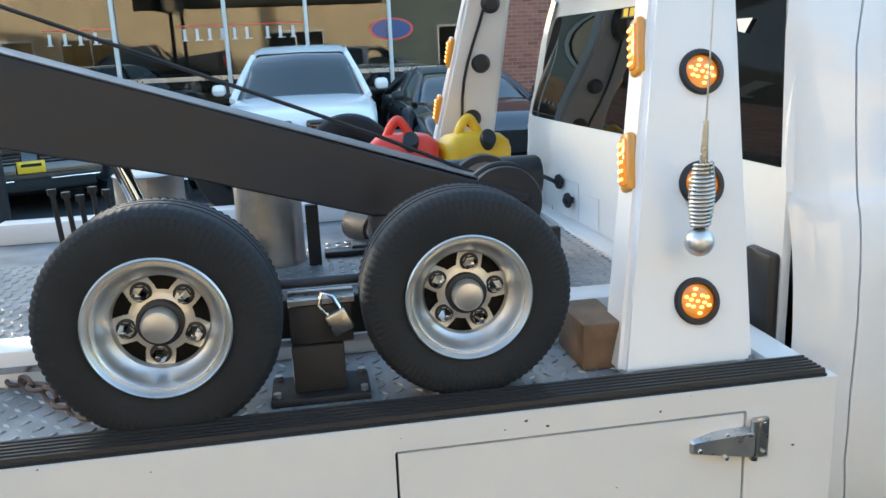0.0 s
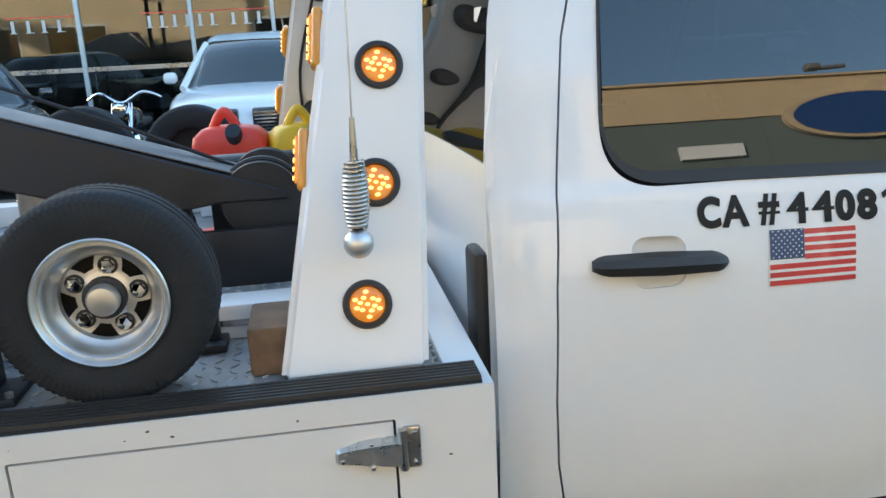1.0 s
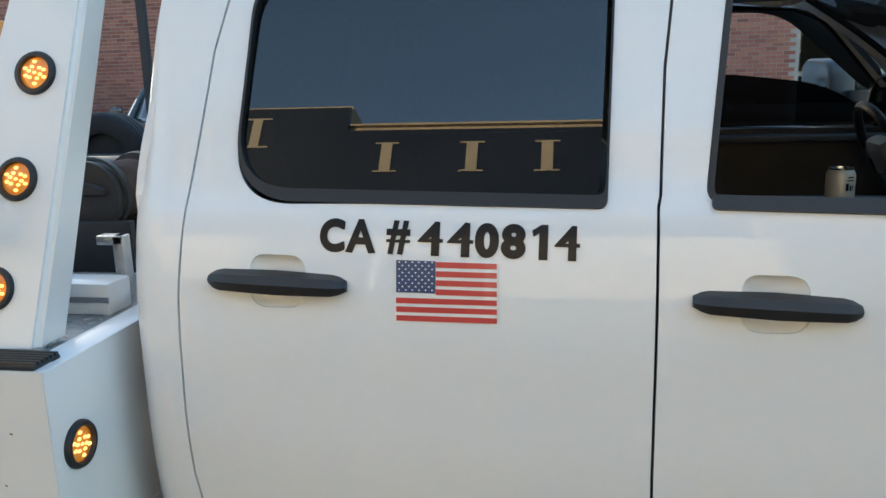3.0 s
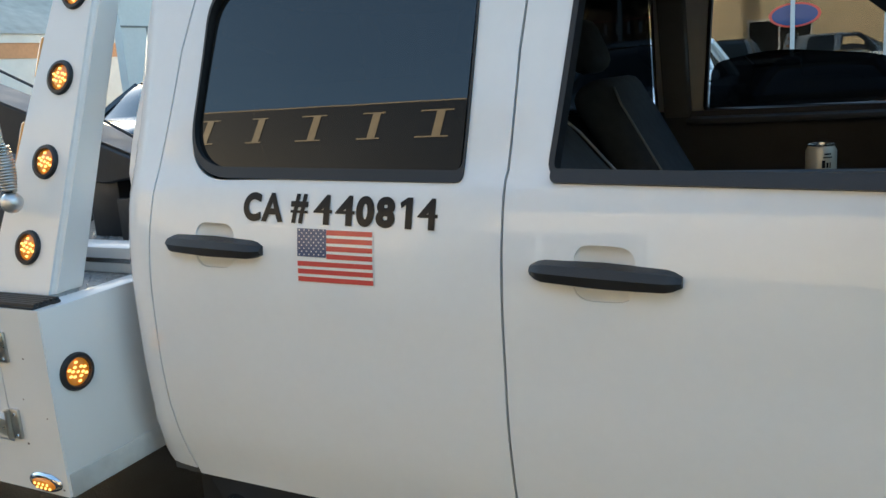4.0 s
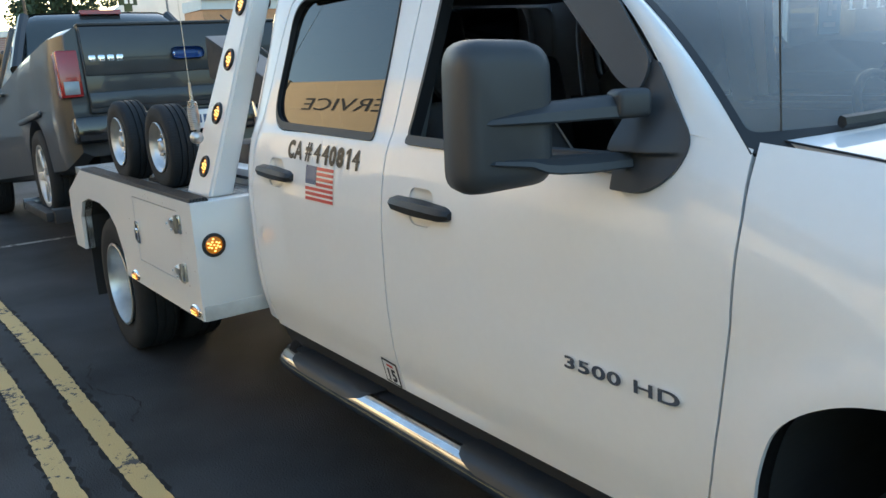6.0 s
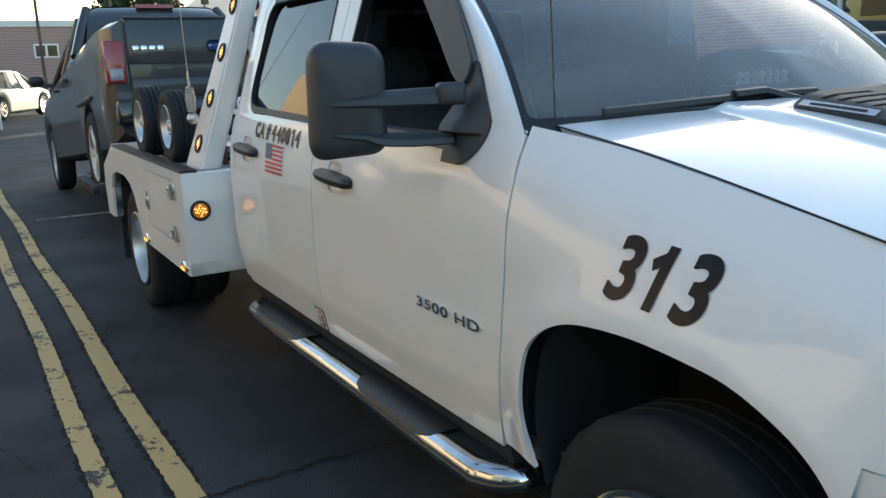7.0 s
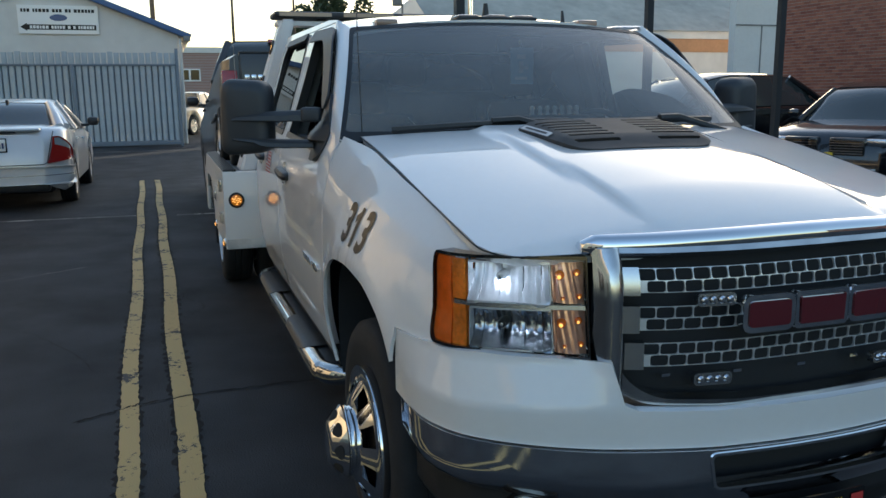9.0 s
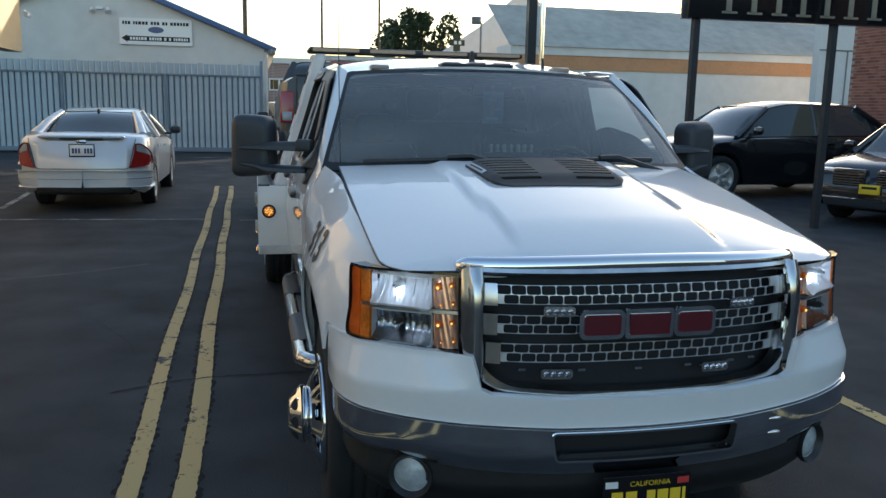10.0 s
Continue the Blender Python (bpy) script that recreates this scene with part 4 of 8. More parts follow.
for s in (-1, 1):
    face = 1 if s < 0 else -1
    F = lampline(s, 0.0)
    out_l = rp([(0.0, 0.912, 0.05), (1.0, 0.895, 0.01), (1.0, 1.150, 0.01), (0.02, 1.153, 0.06)])
    hl = skin("headlamp", F, out_l, GLOSSBLACK, truck, holes=[inset(out_l, 0.008)], depth=0.05, out=face, lift=0.002, step=(0.06, 0.06), label="stacked clear headlamp with amber side reflector")
    skin("lamp_cover", F, inset(out_l, 0.006), CLEAR, hl, depth=0, out=face, lift=-0.002, step=(0.05, 0.06))
    skin("side_reflector", lampline(s, -0.008), rp([(0.010, 0.914), (0.165, 0.910), (0.17, 1.139), (0.03, 1.141, 0.02)]), AMBER_SIDE, hl, depth=0.02, out=face, step=(0.05, 0.05), label="orange side reflector")
    for z0, z1 in ((1.034, 1.137), (0.912, 1.020)):
        skin("prism_reflector", lampline(s, -0.011), rp([(0.172, z0, 0.004), (0.268, z0, 0.004), (0.268, z1, 0.004), (0.172, z1, 0.004)]), AMBER_PRISM, hl, depth=0.02, out=face, step=(0.03, 0.03), label="honeycomb amber reflector")
    skin("lamp_back", lampline(s, -0.075), rp([(0.20, 0.908), (0.995, 0.90), (0.995, 1.136), (0.21, 1.14)]), SATIN, hl, depth=0, out=face, step=(0.04, 0.04))
    for z0, z1, lit in ((1.036, 1.130, True), (0.915, 1.014, False)):
        zc = (z0 + z1) / 2

        def bowl(u, z, zc=zc, lit=lit):
            """A dished mirror with upright flutes; the upper one looks to the sky, the lower one has a smooth foot."""
            dish = 0.034 * min(1, abs((u - 0.53) / 0.25) ** 2 * 0.55 + abs((z - zc) / 0.05) ** 2 * 0.55)
            top_part = ramp(zc - 0.030, zc + 0.005, z)
            flute = (0.0009 * math.sin(u * 118) + 0.0006 * math.sin(u * 71 + z * 160)) * (top_part if not lit else 1.0)
            return Vector(lampline(s, -0.062 + (0.62 if lit else 0.30 * (1 - top_part) + 0.10) * (zc - z) + dish + flute)(u, z))

        skin("reflector_bowl", bowl, rp([(0.285, z0, 0.012), (0.785, z0 - 0.004, 0.012), (0.785, z1, 0.012), (0.29, z1, 0.012)]), LAMPCHROME if lit else LAMPGREY, hl, depth=0.012, out=face, step=(0.006, 0.008), label="faceted chrome reflector bowl")
        rim_l = rp([(0.278, z0 - 0.003, 0.012), (0.792, z0 - 0.007, 0.012), (0.792, z1 + 0.003, 0.012), (0.283, z1 + 0.003, 0.012)])
        skin("bowl_rim", lampline(s, -0.016), rim_l, LAMPCHROME, hl, holes=[inset(rim_l, 0.0045)], depth=0.03, out=face, step=(0.05, 0.05))
        c = Vector(lampline(s, -0.045)(0.50, zc + 0.012))
        aim = Matrix.Translation(c) @ Euler((0, 0, radians(-90 + s * 38))).to_matrix().to_4x4()
        part("bulb_shield", lathe([(0.0, 0.030), (0.009, 0.028), (0.012, 0.018), (0.012, -0.02)], 16, aim), LAMPCHROME if lit else DARKSTEEL, hl, "", 40)
        part("bulb", lathe([(0.0, 0.036), (0.005, 0.034), (0.006, 0.028)], 12, aim), SATIN, hl, "", 40)
        if lit:
            bm = bmesh.new()
            bmesh.ops.create_uvsphere(bm, u_segments=12, v_segments=8, radius=0.008, matrix=aim @ Matrix.Translation((0, 0, -0.022)))
            part("burner", bm, DAYLAMP, hl, "lit daytime lamp burner")
    skin("lamp_divider", lampline(s, -0.012), rp([(0.15, 1.020), (0.985, 1.016), (0.985, 1.027), (0.15, 1.031)]), SATIN, hl, depth=0.03, out=face, step=(0.05, 0.05))
    for z0, z1 in ((1.036, 1.128), (0.912, 1.010)):
        cup = lambda u, z, z0=z0: Vector(lampline(s, -0.030 + 0.012 * abs(math.sin((u - 0.80) * 16)) + 0.0009 * math.sin(u * 150 + z * 60))(u, z))
        skin("turn_lamp", cup, rp([(0.800, z0 - 0.004), (0.985, z0 - 0.007), (0.985, z1 + 0.004), (0.800, z1 + 0.004)]), COPPER, hl, depth=0.02, out=face, step=(0.008, 0.008))
        for u, dz, r in ((0.845, -0.026, 0.0125), (0.945, -0.020, 0.009), (0.955, -0.078, 0.007), (0.86, -0.084, 0.005)):
            c = Vector(lampline(s, -0.016)(u, z1 + dz))
            bm = bmesh.new()
            bmesh.ops.create_uvsphere(bm, u_segments=12, v_segments=8, radius=r, matrix=Matrix.Translation(c))
            glow = part("amber_bulb", bm, AMBER_SIDE, hl)
            bm = bmesh.new()
            bmesh.ops.create_uvsphere(bm, u_segments=8, v_segments=5, radius=r * 0.45, matrix=Matrix.Translation(c + Vector((r * 0.72, s * r * 0.45, -r * 0.25))))
            part("amber_spark", bm, AMBER_LED, glow)

# ---- tow truck: wheels, steps, mirrors ----
def tyre_profile(r, w, rim):
    """Tyre section: (radius, along the axle), from the outer bead over the tread to the inner bead."""
    h = w / 2
    return [(rim, -h * 0.80), (rim + 0.01, -h * 0.93), (rim + (r - rim) * 0.45, -h * 1.0), (r * 0.93, -h * 0.95), (r * 0.985, -h * 0.80), (r, -h * 0.66), (r, -h * 0.62), (r - 0.009, -h * 0.60), (r - 0.009, -h * 0.54), (r, -h * 0.52), (r, -h * 0.2), (r - 0.009, -h * 0.18), (r - 0.009, -h * 0.1), (r, -h * 0.08), (r, h * 0.2), (r - 0.009, h * 0.22), (r - 0.009, h * 0.3), (r, h * 0.32), (r, h * 0.66), (r * 0.985, h * 0.80), (r * 0.93, h * 0.95), (rim + (r - rim) * 0.45, h), (rim, h * 0.8)]


def at(x, y, z, s=1):
    """A frame at that place whose y axis points away from the truck's middle on the side s."""
    return Matrix.Translation((x, y, z)) @ (Matrix() if s > 0 else Matrix.Rotation(math.pi, 4, "Z"))


def treaded(r, w, rim, m, n=72, deep=0.004, every=4):
    """A tyre whose shoulders are cut into blocks."""
    bm = lathe(tyre_profile(r, w, rim), n, m)
    inv = m.inverted()
    for v in bm.verts:
        p = inv @ v.co
        rr, k = math.hypot(p.x, p.z), round((math.atan2(p.z, p.x) % (2 * math.pi)) / (2 * math.pi) * n)
        if k % every == 0 and rr > r * 0.94 and abs(p.y) > w * 0.24:
            f = 1 - deep / rr
            v.co = m @ Vector((p.x * f, p.y * (1 - deep / w), p.z * f))
    return bm


for s in (-1, 1):
    # front wheel with a deep chrome dually simulator standing out of the arch
    m = at(0.085, s * 0.85, 0.40, s)
    wheel = part("front_wheel", treaded(0.40, 0.235, 0.235, m, 60), TYRE, truck, "front tyre with domed chrome simulator")
    rim = bmesh.new()
    prof = [(0.235, 0.095), (0.247, 0.118), (0.243, 0.128), (0.230, 0.126), (0.212, 0.122), (0.195, 0.132), (0.145, 0.165), (0.12, 0.176), (0.105, 0.182)]
    lathe(prof, 96, m, rim)
    gone = []
    for f in rim.faces:
        c = m.inverted() @ f.calc_center_median()
        rr, a = math.hypot(c.x, c.z), math.degrees(math.atan2(c.z, c.x)) % 45
        if 0.146 < rr < 0.197 and 13 < a < 32:
            gone.append(f)
    bmesh.ops.delete(rim, geom=gone, context="FACES")
    part("rim", rim, CHROME, wheel, "chrome wheel simulator with oval hand holes", 50)
    # Black disc behind the hand holes paints the dark inside the wheel.
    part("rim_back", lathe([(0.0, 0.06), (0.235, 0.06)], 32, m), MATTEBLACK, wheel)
    hub = [(0.108, 0.176), (0.120, 0.186), (0.122, 0.204), (0.116, 0.210), (0.072, 0.247), (0.064, 0.252), (0.045, 0.254), (0.0, 0.255)]
    part("hub_cover", lathe(hub, 32, m), CHROME, wheel, "conical chrome hub cover with pocket shade painted black", 50)
    # Flat black ovals laid on the cone paint the shade of its pockets.
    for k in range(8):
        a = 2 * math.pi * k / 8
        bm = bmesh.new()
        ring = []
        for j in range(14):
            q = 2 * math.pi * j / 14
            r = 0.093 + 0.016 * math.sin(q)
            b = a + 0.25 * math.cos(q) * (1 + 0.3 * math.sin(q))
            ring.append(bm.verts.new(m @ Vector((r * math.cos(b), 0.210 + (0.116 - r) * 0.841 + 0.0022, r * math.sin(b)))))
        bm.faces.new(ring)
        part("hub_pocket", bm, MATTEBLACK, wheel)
    # rear duals, the outer rim deep-dished
    for y, deep in ((1.03, True), (0.76, False)):
        m = at(-4.42, s * y, 0.40, s)
        w2 = part("rear_wheel", treaded(0.40, 0.235, 0.235, m, 60), TYRE, truck, "rear dual tyre with dished bright rim")
        part("rim", lathe([(0.235, 0.10), (0.245, 0.115), (0.232, 0.118), (0.222, 0.08), (0.212, -0.06), (0.10, -0.09), (0.085, -0.05), (0.07, 0.03), (0.0, 0.035)], 40, m), ALLOY, w2, "deep dished dull alloy rim", 50)
        for k in range(8):
            a = 2 * math.pi * k / 8
            part("lug_nut", lathe([(0.016, 0), (0.016, 0.03), (0, 0.035)], 6, m @ Matrix.Translation((0.135 * math.cos(a), -0.085, 0.135 * math.sin(a)))), CHROME, w2)
    part("mud_flap", boxes((-5.0, -4.985, s * 0.78, s * 1.15, 0.22, 0.75)), MATTEBLACK, truck)
    # oval chrome step bar with two tread pads
    pts = curve_pts([(-2.47, s * 0.88, 0.44), (-2.50, s * 0.955, 0.435), (-2.465, s * 1.02, 0.43), (-2.32, s * 1.05, 0.43), (-1.4, s * 1.05, 0.43), (-0.65, s * 1.05, 0.43), (-0.53, s * 1.035, 0.43), (-0.455, s * 0.985, 0.435), (-0.43, s * 0.90, 0.44)], 8)
    bm = tube(bmesh.new(), [p - Vector((0, s * 0.042, -0.004)) for p in pts], 0.043, 16)
    step = part("step_bar", bm, DARK_CHROME, truck, "chrome side step bar with black pads", 60)
    for x0, x1 in ((-2.365, -1.80), (-1.29, -0.74)):
        bm = bmesh.new()
        rows = []
        for k in range(25):
            t = k / 24
            x = x0 + (x1 - x0) * t
            e = min(1, (4 * t * (1 - t)) ** 0.5 * 1.25)
            arc = [(0.035 + 0.046 * math.cos(radians(90 - 74 * e * q / 3)), -0.002 + 0.046 * math.sin(radians(90 - 74 * e * q / 3))) for q in (0, 1, 2, 3)]
            rows.append([bm.verts.new((x, s * (0.973 + p), 0.436 + q)) for p, q in [(-0.10, 0.036), (-0.02, 0.042)] + arc])
        for a, b in zip(rows, rows[1:]):
            for j in range(5):
                bm.faces.new((a[j], b[j], b[j + 1], a[j + 1]))
        bmesh.ops.recalc_face_normals(bm, faces=bm.faces[:])
        pad = part("step_pad", bm, BLACK, step, "black ribbed step pad", 50)
    part("step_board", boxes((-2.45, -0.50, *sorted((s * 0.86, s * 1.005)), 0.445, 0.468), bevel=0.006), BLACK, step)
    for x in (-2.1, -1.35, -0.7):
        part("step_bracket", boxes((x - 0.03, x + 0.03, *sorted((s * 0.80, s * 0.99)), 0.42, 0.445)), MATTEBLACK, step)
    # towing mirror on two arms
    m = Matrix.Translation((-0.815, s * (1.213 if s < 0 else 1.155), 1.449)) @ Euler((0, 0, radians(s * 20))).to_matrix().to_4x4()
    bm = bmesh.new()
    rows = []
    for k, (d, sx, sz) in enumerate(((-0.050, 0.94, 0.955), (-0.038, 1.0, 1.0), (0.02, 1.0, 1.0), (0.055, 0.95, 0.965), (0.075, 0.82, 0.86), (0.082, 0.6, 0.7))):
        out = rp([(-0.110, -0.15, 0.05), (0.098, -0.135, 0.05), (0.098, 0.150, 0.06), (-0.102, 0.163, 0.06)], 6)
        rows.append([bm.verts.new(m @ Vector((d, s * a * sx * -1, b * sz))) for a, b in out])
    for a, b in zip(rows, rows[1:]):
        for j in range(len(a)):
            bm.faces.new((a[j], a[(j + 1) % len(a)], b[(j + 1) % len(a)], b[j]))
    bm.faces.new(rows[0][::-1]), bm.faces.new(rows[-1])
    bmesh.ops.recalc_face_normals(bm, faces=bm.faces[:])
    mir = part("towing_mirror", bm, GREYPLASTIC, truck, "large dark grey towing mirror", 40)
    out = rp([(-0.096, -0.135, 0.04), (0.085, -0.122, 0.04), (0.085, 0.137, 0.05), (-0.090, 0.148, 0.05)], 6)
    bm = bmesh.new()
    bm.faces.new([bm.verts.new(m @ Vector((-0.052, -s * a, b))) for a, b in out])
    part("mirror_glass", bm, CHROME, mir)
    # two wedge-shaped arms that run out over the head as tapering ridges
    for arm in (((-0.090, 0.068, -0.006, 0.000), (-0.04, 0.088, -0.008, 0.016), (0.04, 0.098, -0.009, 0.026), (0.085, 0.097, -0.010, 0.029), (0.16, 0.088, -0.011, 0.032), (0.235, 0.080, -0.012, 0.034)), ((-0.090, 0.068, -0.083, -0.078), (-0.04, 0.087, -0.086, -0.068), (0.035, 0.096, -0.095, -0.070), (0.065, 0.097, -0.108, -0.075), (0.095, 0.096, -0.113, -0.080), (0.16, 0.088, -0.117, -0.082), (0.27, 0.066, -0.118, -0.086))):
        bm, rows = bmesh.new(), []
        for y, x, low_z, top_z in arm:
            rows.append([bm.verts.new(m @ Vector((q, -s * y, z))) for q, z in ((0.03, low_z), (x - 0.004, low_z), (x, low_z + 0.004), (x - 0.004, low_z + 0.55 * (top_z - low_z)), (x - 0.020, top_z - 0.003), (x - 0.030, top_z), (0.03, top_z))])
        for p, q in zip(rows, rows[1:]):
            for j in range(7):
                bm.faces.new((p[j], p[(j + 1) % 7], q[(j + 1) % 7], q[j]))
        bm.faces.new(rows[0][::-1]), bm.faces.new(rows[-1])
        bmesh.ops.recalc_face_normals(bm, faces=bm.faces[:])
        part("mirror_arm", bm, GREYPLASTIC, mir, "black telescoping arm", 30)
    bm = bmesh.new()
    box(bm, 0.024, 0.088, *sorted((-s * 0.226, -s * 0.304)), -0.014, 0.045, 0.014, m, seg=3)
    part("arm_clamp", bm, GREYPLASTIC, mir, "", 40)
    sail = rp([(-0.718, 1.283, 0.004), (-0.645, 1.280, 0.03), (-0.575, 1.312, 0.05), (-0.547, 1.385, 0.05), (-0.60, 1.462, 0.06), (-0.672, 1.552, 0.015), (-0.72, 1.51, 0.03), (-0.724, 1.40, 0.05)], 10)

    def mount_face(x, z):
        """The foot swells towards a shelf that carries on the line of the lower arm."""
        swell = 0.034 * ramp(1.450, 1.372, z) * ramp(1.356, 1.364, z) * ramp(-0.552, -0.66, x)
        return (x, s * (half_width(x, z) + 0.020 - 0.014 * ramp(-0.63, -0.55, x) + swell), z)

    skin("mirror_mount", mount_face, sail, GREYPLASTIC, mir, depth=0.03, out=1 if s < 0 else -1, step=(0.014, 0.008))

# lamps along the roof edge
for y in (-0.565, -0.175, -0.035, 0.105, 0.445):
    x = -1.055
    bm = bmesh.new()
    box(bm, x - 0.05, x + 0.04, y - 0.05, y + 0.05, roof_z(x, y) - 0.008, roof_z(x, y) + 0.022, 0.010)
    lamp = part("roof_lamp", bm, ROOFLAMP, truck, "small amber cab roof lamp")
part("roof_lamp_base", boxes((-1.115, -1.005, -0.235, 0.165, roof_z(-1.05, 0) - 0.004, roof_z(-1.05, 0) + 0.012), bevel=0.005), BLACK, truck)
part("roof_antenna", rod(rod(bmesh.new(), (-1.2, 0.40, 1.87), (-1.21, 0.40, 1.945), 0.012, 10, 0.006), (-1.2, -0.02, 1.9), (-1.2, -0.02, 1.97), 0.02, 10, 0.01), BLACK, truck)
part("whip_aerial", rod(bmesh.new(), (-0.42, -0.835, 1.365), (-0.46, -0.842, 2.25), 0.002, 6), BLACK, truck)
# wipers
for y0, y1 in ((-0.72, -0.05), (0.02, 0.66)):
    bm = bmesh.new()
    pts = [Vector(screen(y / 0.89, 0.045 + 0.025 * math.sin(3 * (y - y0)))) + Vector((0.02, 0, 0.012)) for y in np.linspace(y0, y1, 14)]
    tube(bm, pts, 0.013, 6)
    tube(bm, [Vector((WB(abs(y1)) + 0.06, y1 + 0.03, 1.375)), pts[9] + Vector((0.012, 0, 0.012)), pts[7] + Vector((0.01, 0, 0.01))], 0.014, 6)
    part("wiper", bm, BLACK, truck)

# ---- decals ----
PS = side(-1)


def drape(name, bm, x, z, material, parent, lift=0.002, label=""):
    bmesh.ops.translate(bm, verts=bm.verts[:], vec=(x, z, 0))
    zs = [v.co.y for v in bm.verts]
    for k in range(1, 4):
        bmesh.ops.bisect_plane(bm, geom=bm.verts[:] + bm.edges[:] + bm.faces[:], dist=1e-6, plane_co=(0, min(zs) + (max(zs) - min(zs)) * k / 4, 0), plane_no=(0, 1, 0))
    return skin(name, PS, None, material, parent, depth=0, lift=lift, label=label, bm=bm)


bm = bmesh.new()
for ch, x0, wide in (("C", 0.0, 0.054), ("A", 0.0545, 0.0635), ("#", 0.139, 0.049), ("4", 0.2025, 0.052), ("4", 0.262, 0.053), ("0", 0.318, 0.0475), ("8", 0.3695, 0.0485), ("1", 0.4295, 0.031), ("4", 0.4725, 0.0495)):
    b = letters(ch, 0.056, bold=0.0046)
    if ch == "1":
        b.free()
        b = bmesh.new()
        b.faces.new([b.verts.new((p, q, 0)) for p, q in ((0.45, 0), (1, 0), (1, 1), (0.58, 1), (0.0, 0.83), (0.10, 0.65), (0.45, 0.76))])
    lo, hi, bot, top = (f(v.co[i] for v in b.verts) for i, f in ((0, min), (0, max), (1, min), (1, max)))
    for v in b.verts:
        v.co = ((v.co.x - lo) / (hi - lo) * wide + x0 - 0.261, (v.co.y - bot) / (top - bot) * 0.066 - 0.033, 0)
    me = bpy.data.meshes.new("glyph")
    b.to_mesh(me), b.free()
    bm.from_mesh(me), bpy.data.meshes.remove(me)
bmesh.ops.rotate(bm, cent=(0, 0, 0), matrix=Matrix.Rotation(radians(-1.5), 3, "Z"), verts=bm.verts[:])
drape("permit_lettering", bm, -2.054, 1.279, DECAL, truck, label="black permit number lettering CA #440814")
PF = lambda x, z: PS(x, 1.179 + (z - 1.183) * 0.9)
flag = skin("flag_decal", PF, rp([(-2.158, 1.121), (-1.952, 1.115), (-1.950, 1.246), (-2.156, 1.251)]), DECAL_WHITE, truck, depth=0, lift=0.0015, step=(0.06, 0.03), label="small American flag decal")
for k in range(7):
    z = 1.2455 - k * 0.0197
    x0 = -2.0745 if k < 4 else -2.1555
    skin("flag_stripe", PF, [(x0, z - 0.0097 - 0.003), (-1.953, z - 0.0115 - 0.003), (-1.953, z - 0.0025), (x0, z)], DECAL_RED, flag, depth=0, lift=0.0025)
skin("flag_canton", PF, [(-2.155, 1.1785), (-2.0748, 1.1768), (-2.0748, 1.247), (-2.155, 1.249)], DECAL_BLUE, flag, depth=0, lift=0.0027)
bm = bmesh.new()
for r in range(9):
    for c in range(6 - r % 2):
        x, z = -2.1485 + (c + 0.5 * (r % 2)) * 0.0134, 1.2445 - r * 0.0076
        bm.faces.new([bm.verts.new((x + (0.0027 if k % 2 == 0 else 0.0012) * math.sin(k * math.pi / 5), z + (0.0027 if k % 2 == 0 else 0.0012) * math.cos(k * math.pi / 5), 0)) for k in range(10)][::-1])
stars = skin("flag_stars", PF, None, DECAL_WHITE, flag, depth=0, lift=0.0036, bm=bm)
stars["kind"] = "stuff"
badge = tagged(new("door_badge"), "raised chrome lettering 3500 HD")
badge.parent = truck
bm = letters("3500 HD", 0.031, gap=1.1, bold=0.0015)
w = max(v.co.x for v in bm.verts) - min(v.co.x for v in bm.verts)
bmesh.ops.scale(bm, vec=(0.334 / w, 0.93, 1), verts=bm.verts[:])
bmesh.ops.translate(bm, verts=bm.verts[:], vec=(-0.684, 0.861, 0))
for b in glyphs(bm):
    geo = bmesh.ops.extrude_face_region(b, geom=b.faces[:])
    bmesh.ops.translate(b, verts=[v for v in geo["geom"] if isinstance(v, bmesh.types.BMVert)], vec=(0, 0, 0.006))
    for v in b.verts:
        d = v.co.z
        v.co = Vector((v.co.x, -(half_width(v.co.x, v.co.y) + 0.001 + d), v.co.y))
    bmesh.ops.recalc_face_normals(b, faces=b.faces[:])
    part("raised_letter", b, CHROME, badge, "", 30)
bm = letters("313", 0.121, shear=0.18, gap=1.05, bold=0.0055)
w = max(v.co.x for v in bm.verts) - min(v.co.x for v in bm.verts)
bmesh.ops.scale(bm, vec=(0.262 / w, 1, 1), verts=bm.verts[:])
bm.faces.new([bm.verts.new((a, b, 0)) for a, b in ((0.022, 0.066), (-0.020, 0.040), (-0.014, 0.018), (0.020, 0.040))])
bmesh.ops.rotate(bm, cent=(0, 0, 0), matrix=Matrix.Rotation(radians(-3), 3, "Z"), verts=bm.verts[:])
drape("unit_number", bm, 0.072, 1.112, DECAL, truck, 0.0025, "black slanted unit number 313")
stk = skin("permit_sticker", PS, [(-1.750, 0.536), (-1.660, 0.531), (-1.660, 0.618), (-1.750, 0.624)], DECAL, truck, depth=0, lift=0.002, label="small sticker with the number 15")
skin("sticker_face", PS, [(-1.743, 0.543), (-1.667, 0.538), (-1.667, 0.611), (-1.743, 0.617)], DECAL_WHITE, stk, depth=0, lift=0.003)
skin("sticker_band", PS, [(-1.722, 0.599), (-1.684, 0.597), (-1.684, 0.606), (-1.722, 0.608)], DECAL_RED, stk, depth=0, lift=0.004)
bm = letters("15", 0.042, bold=0.003)
drape("sticker_number", bm, -1.705, 0.566, DECAL, stk, 0.004)
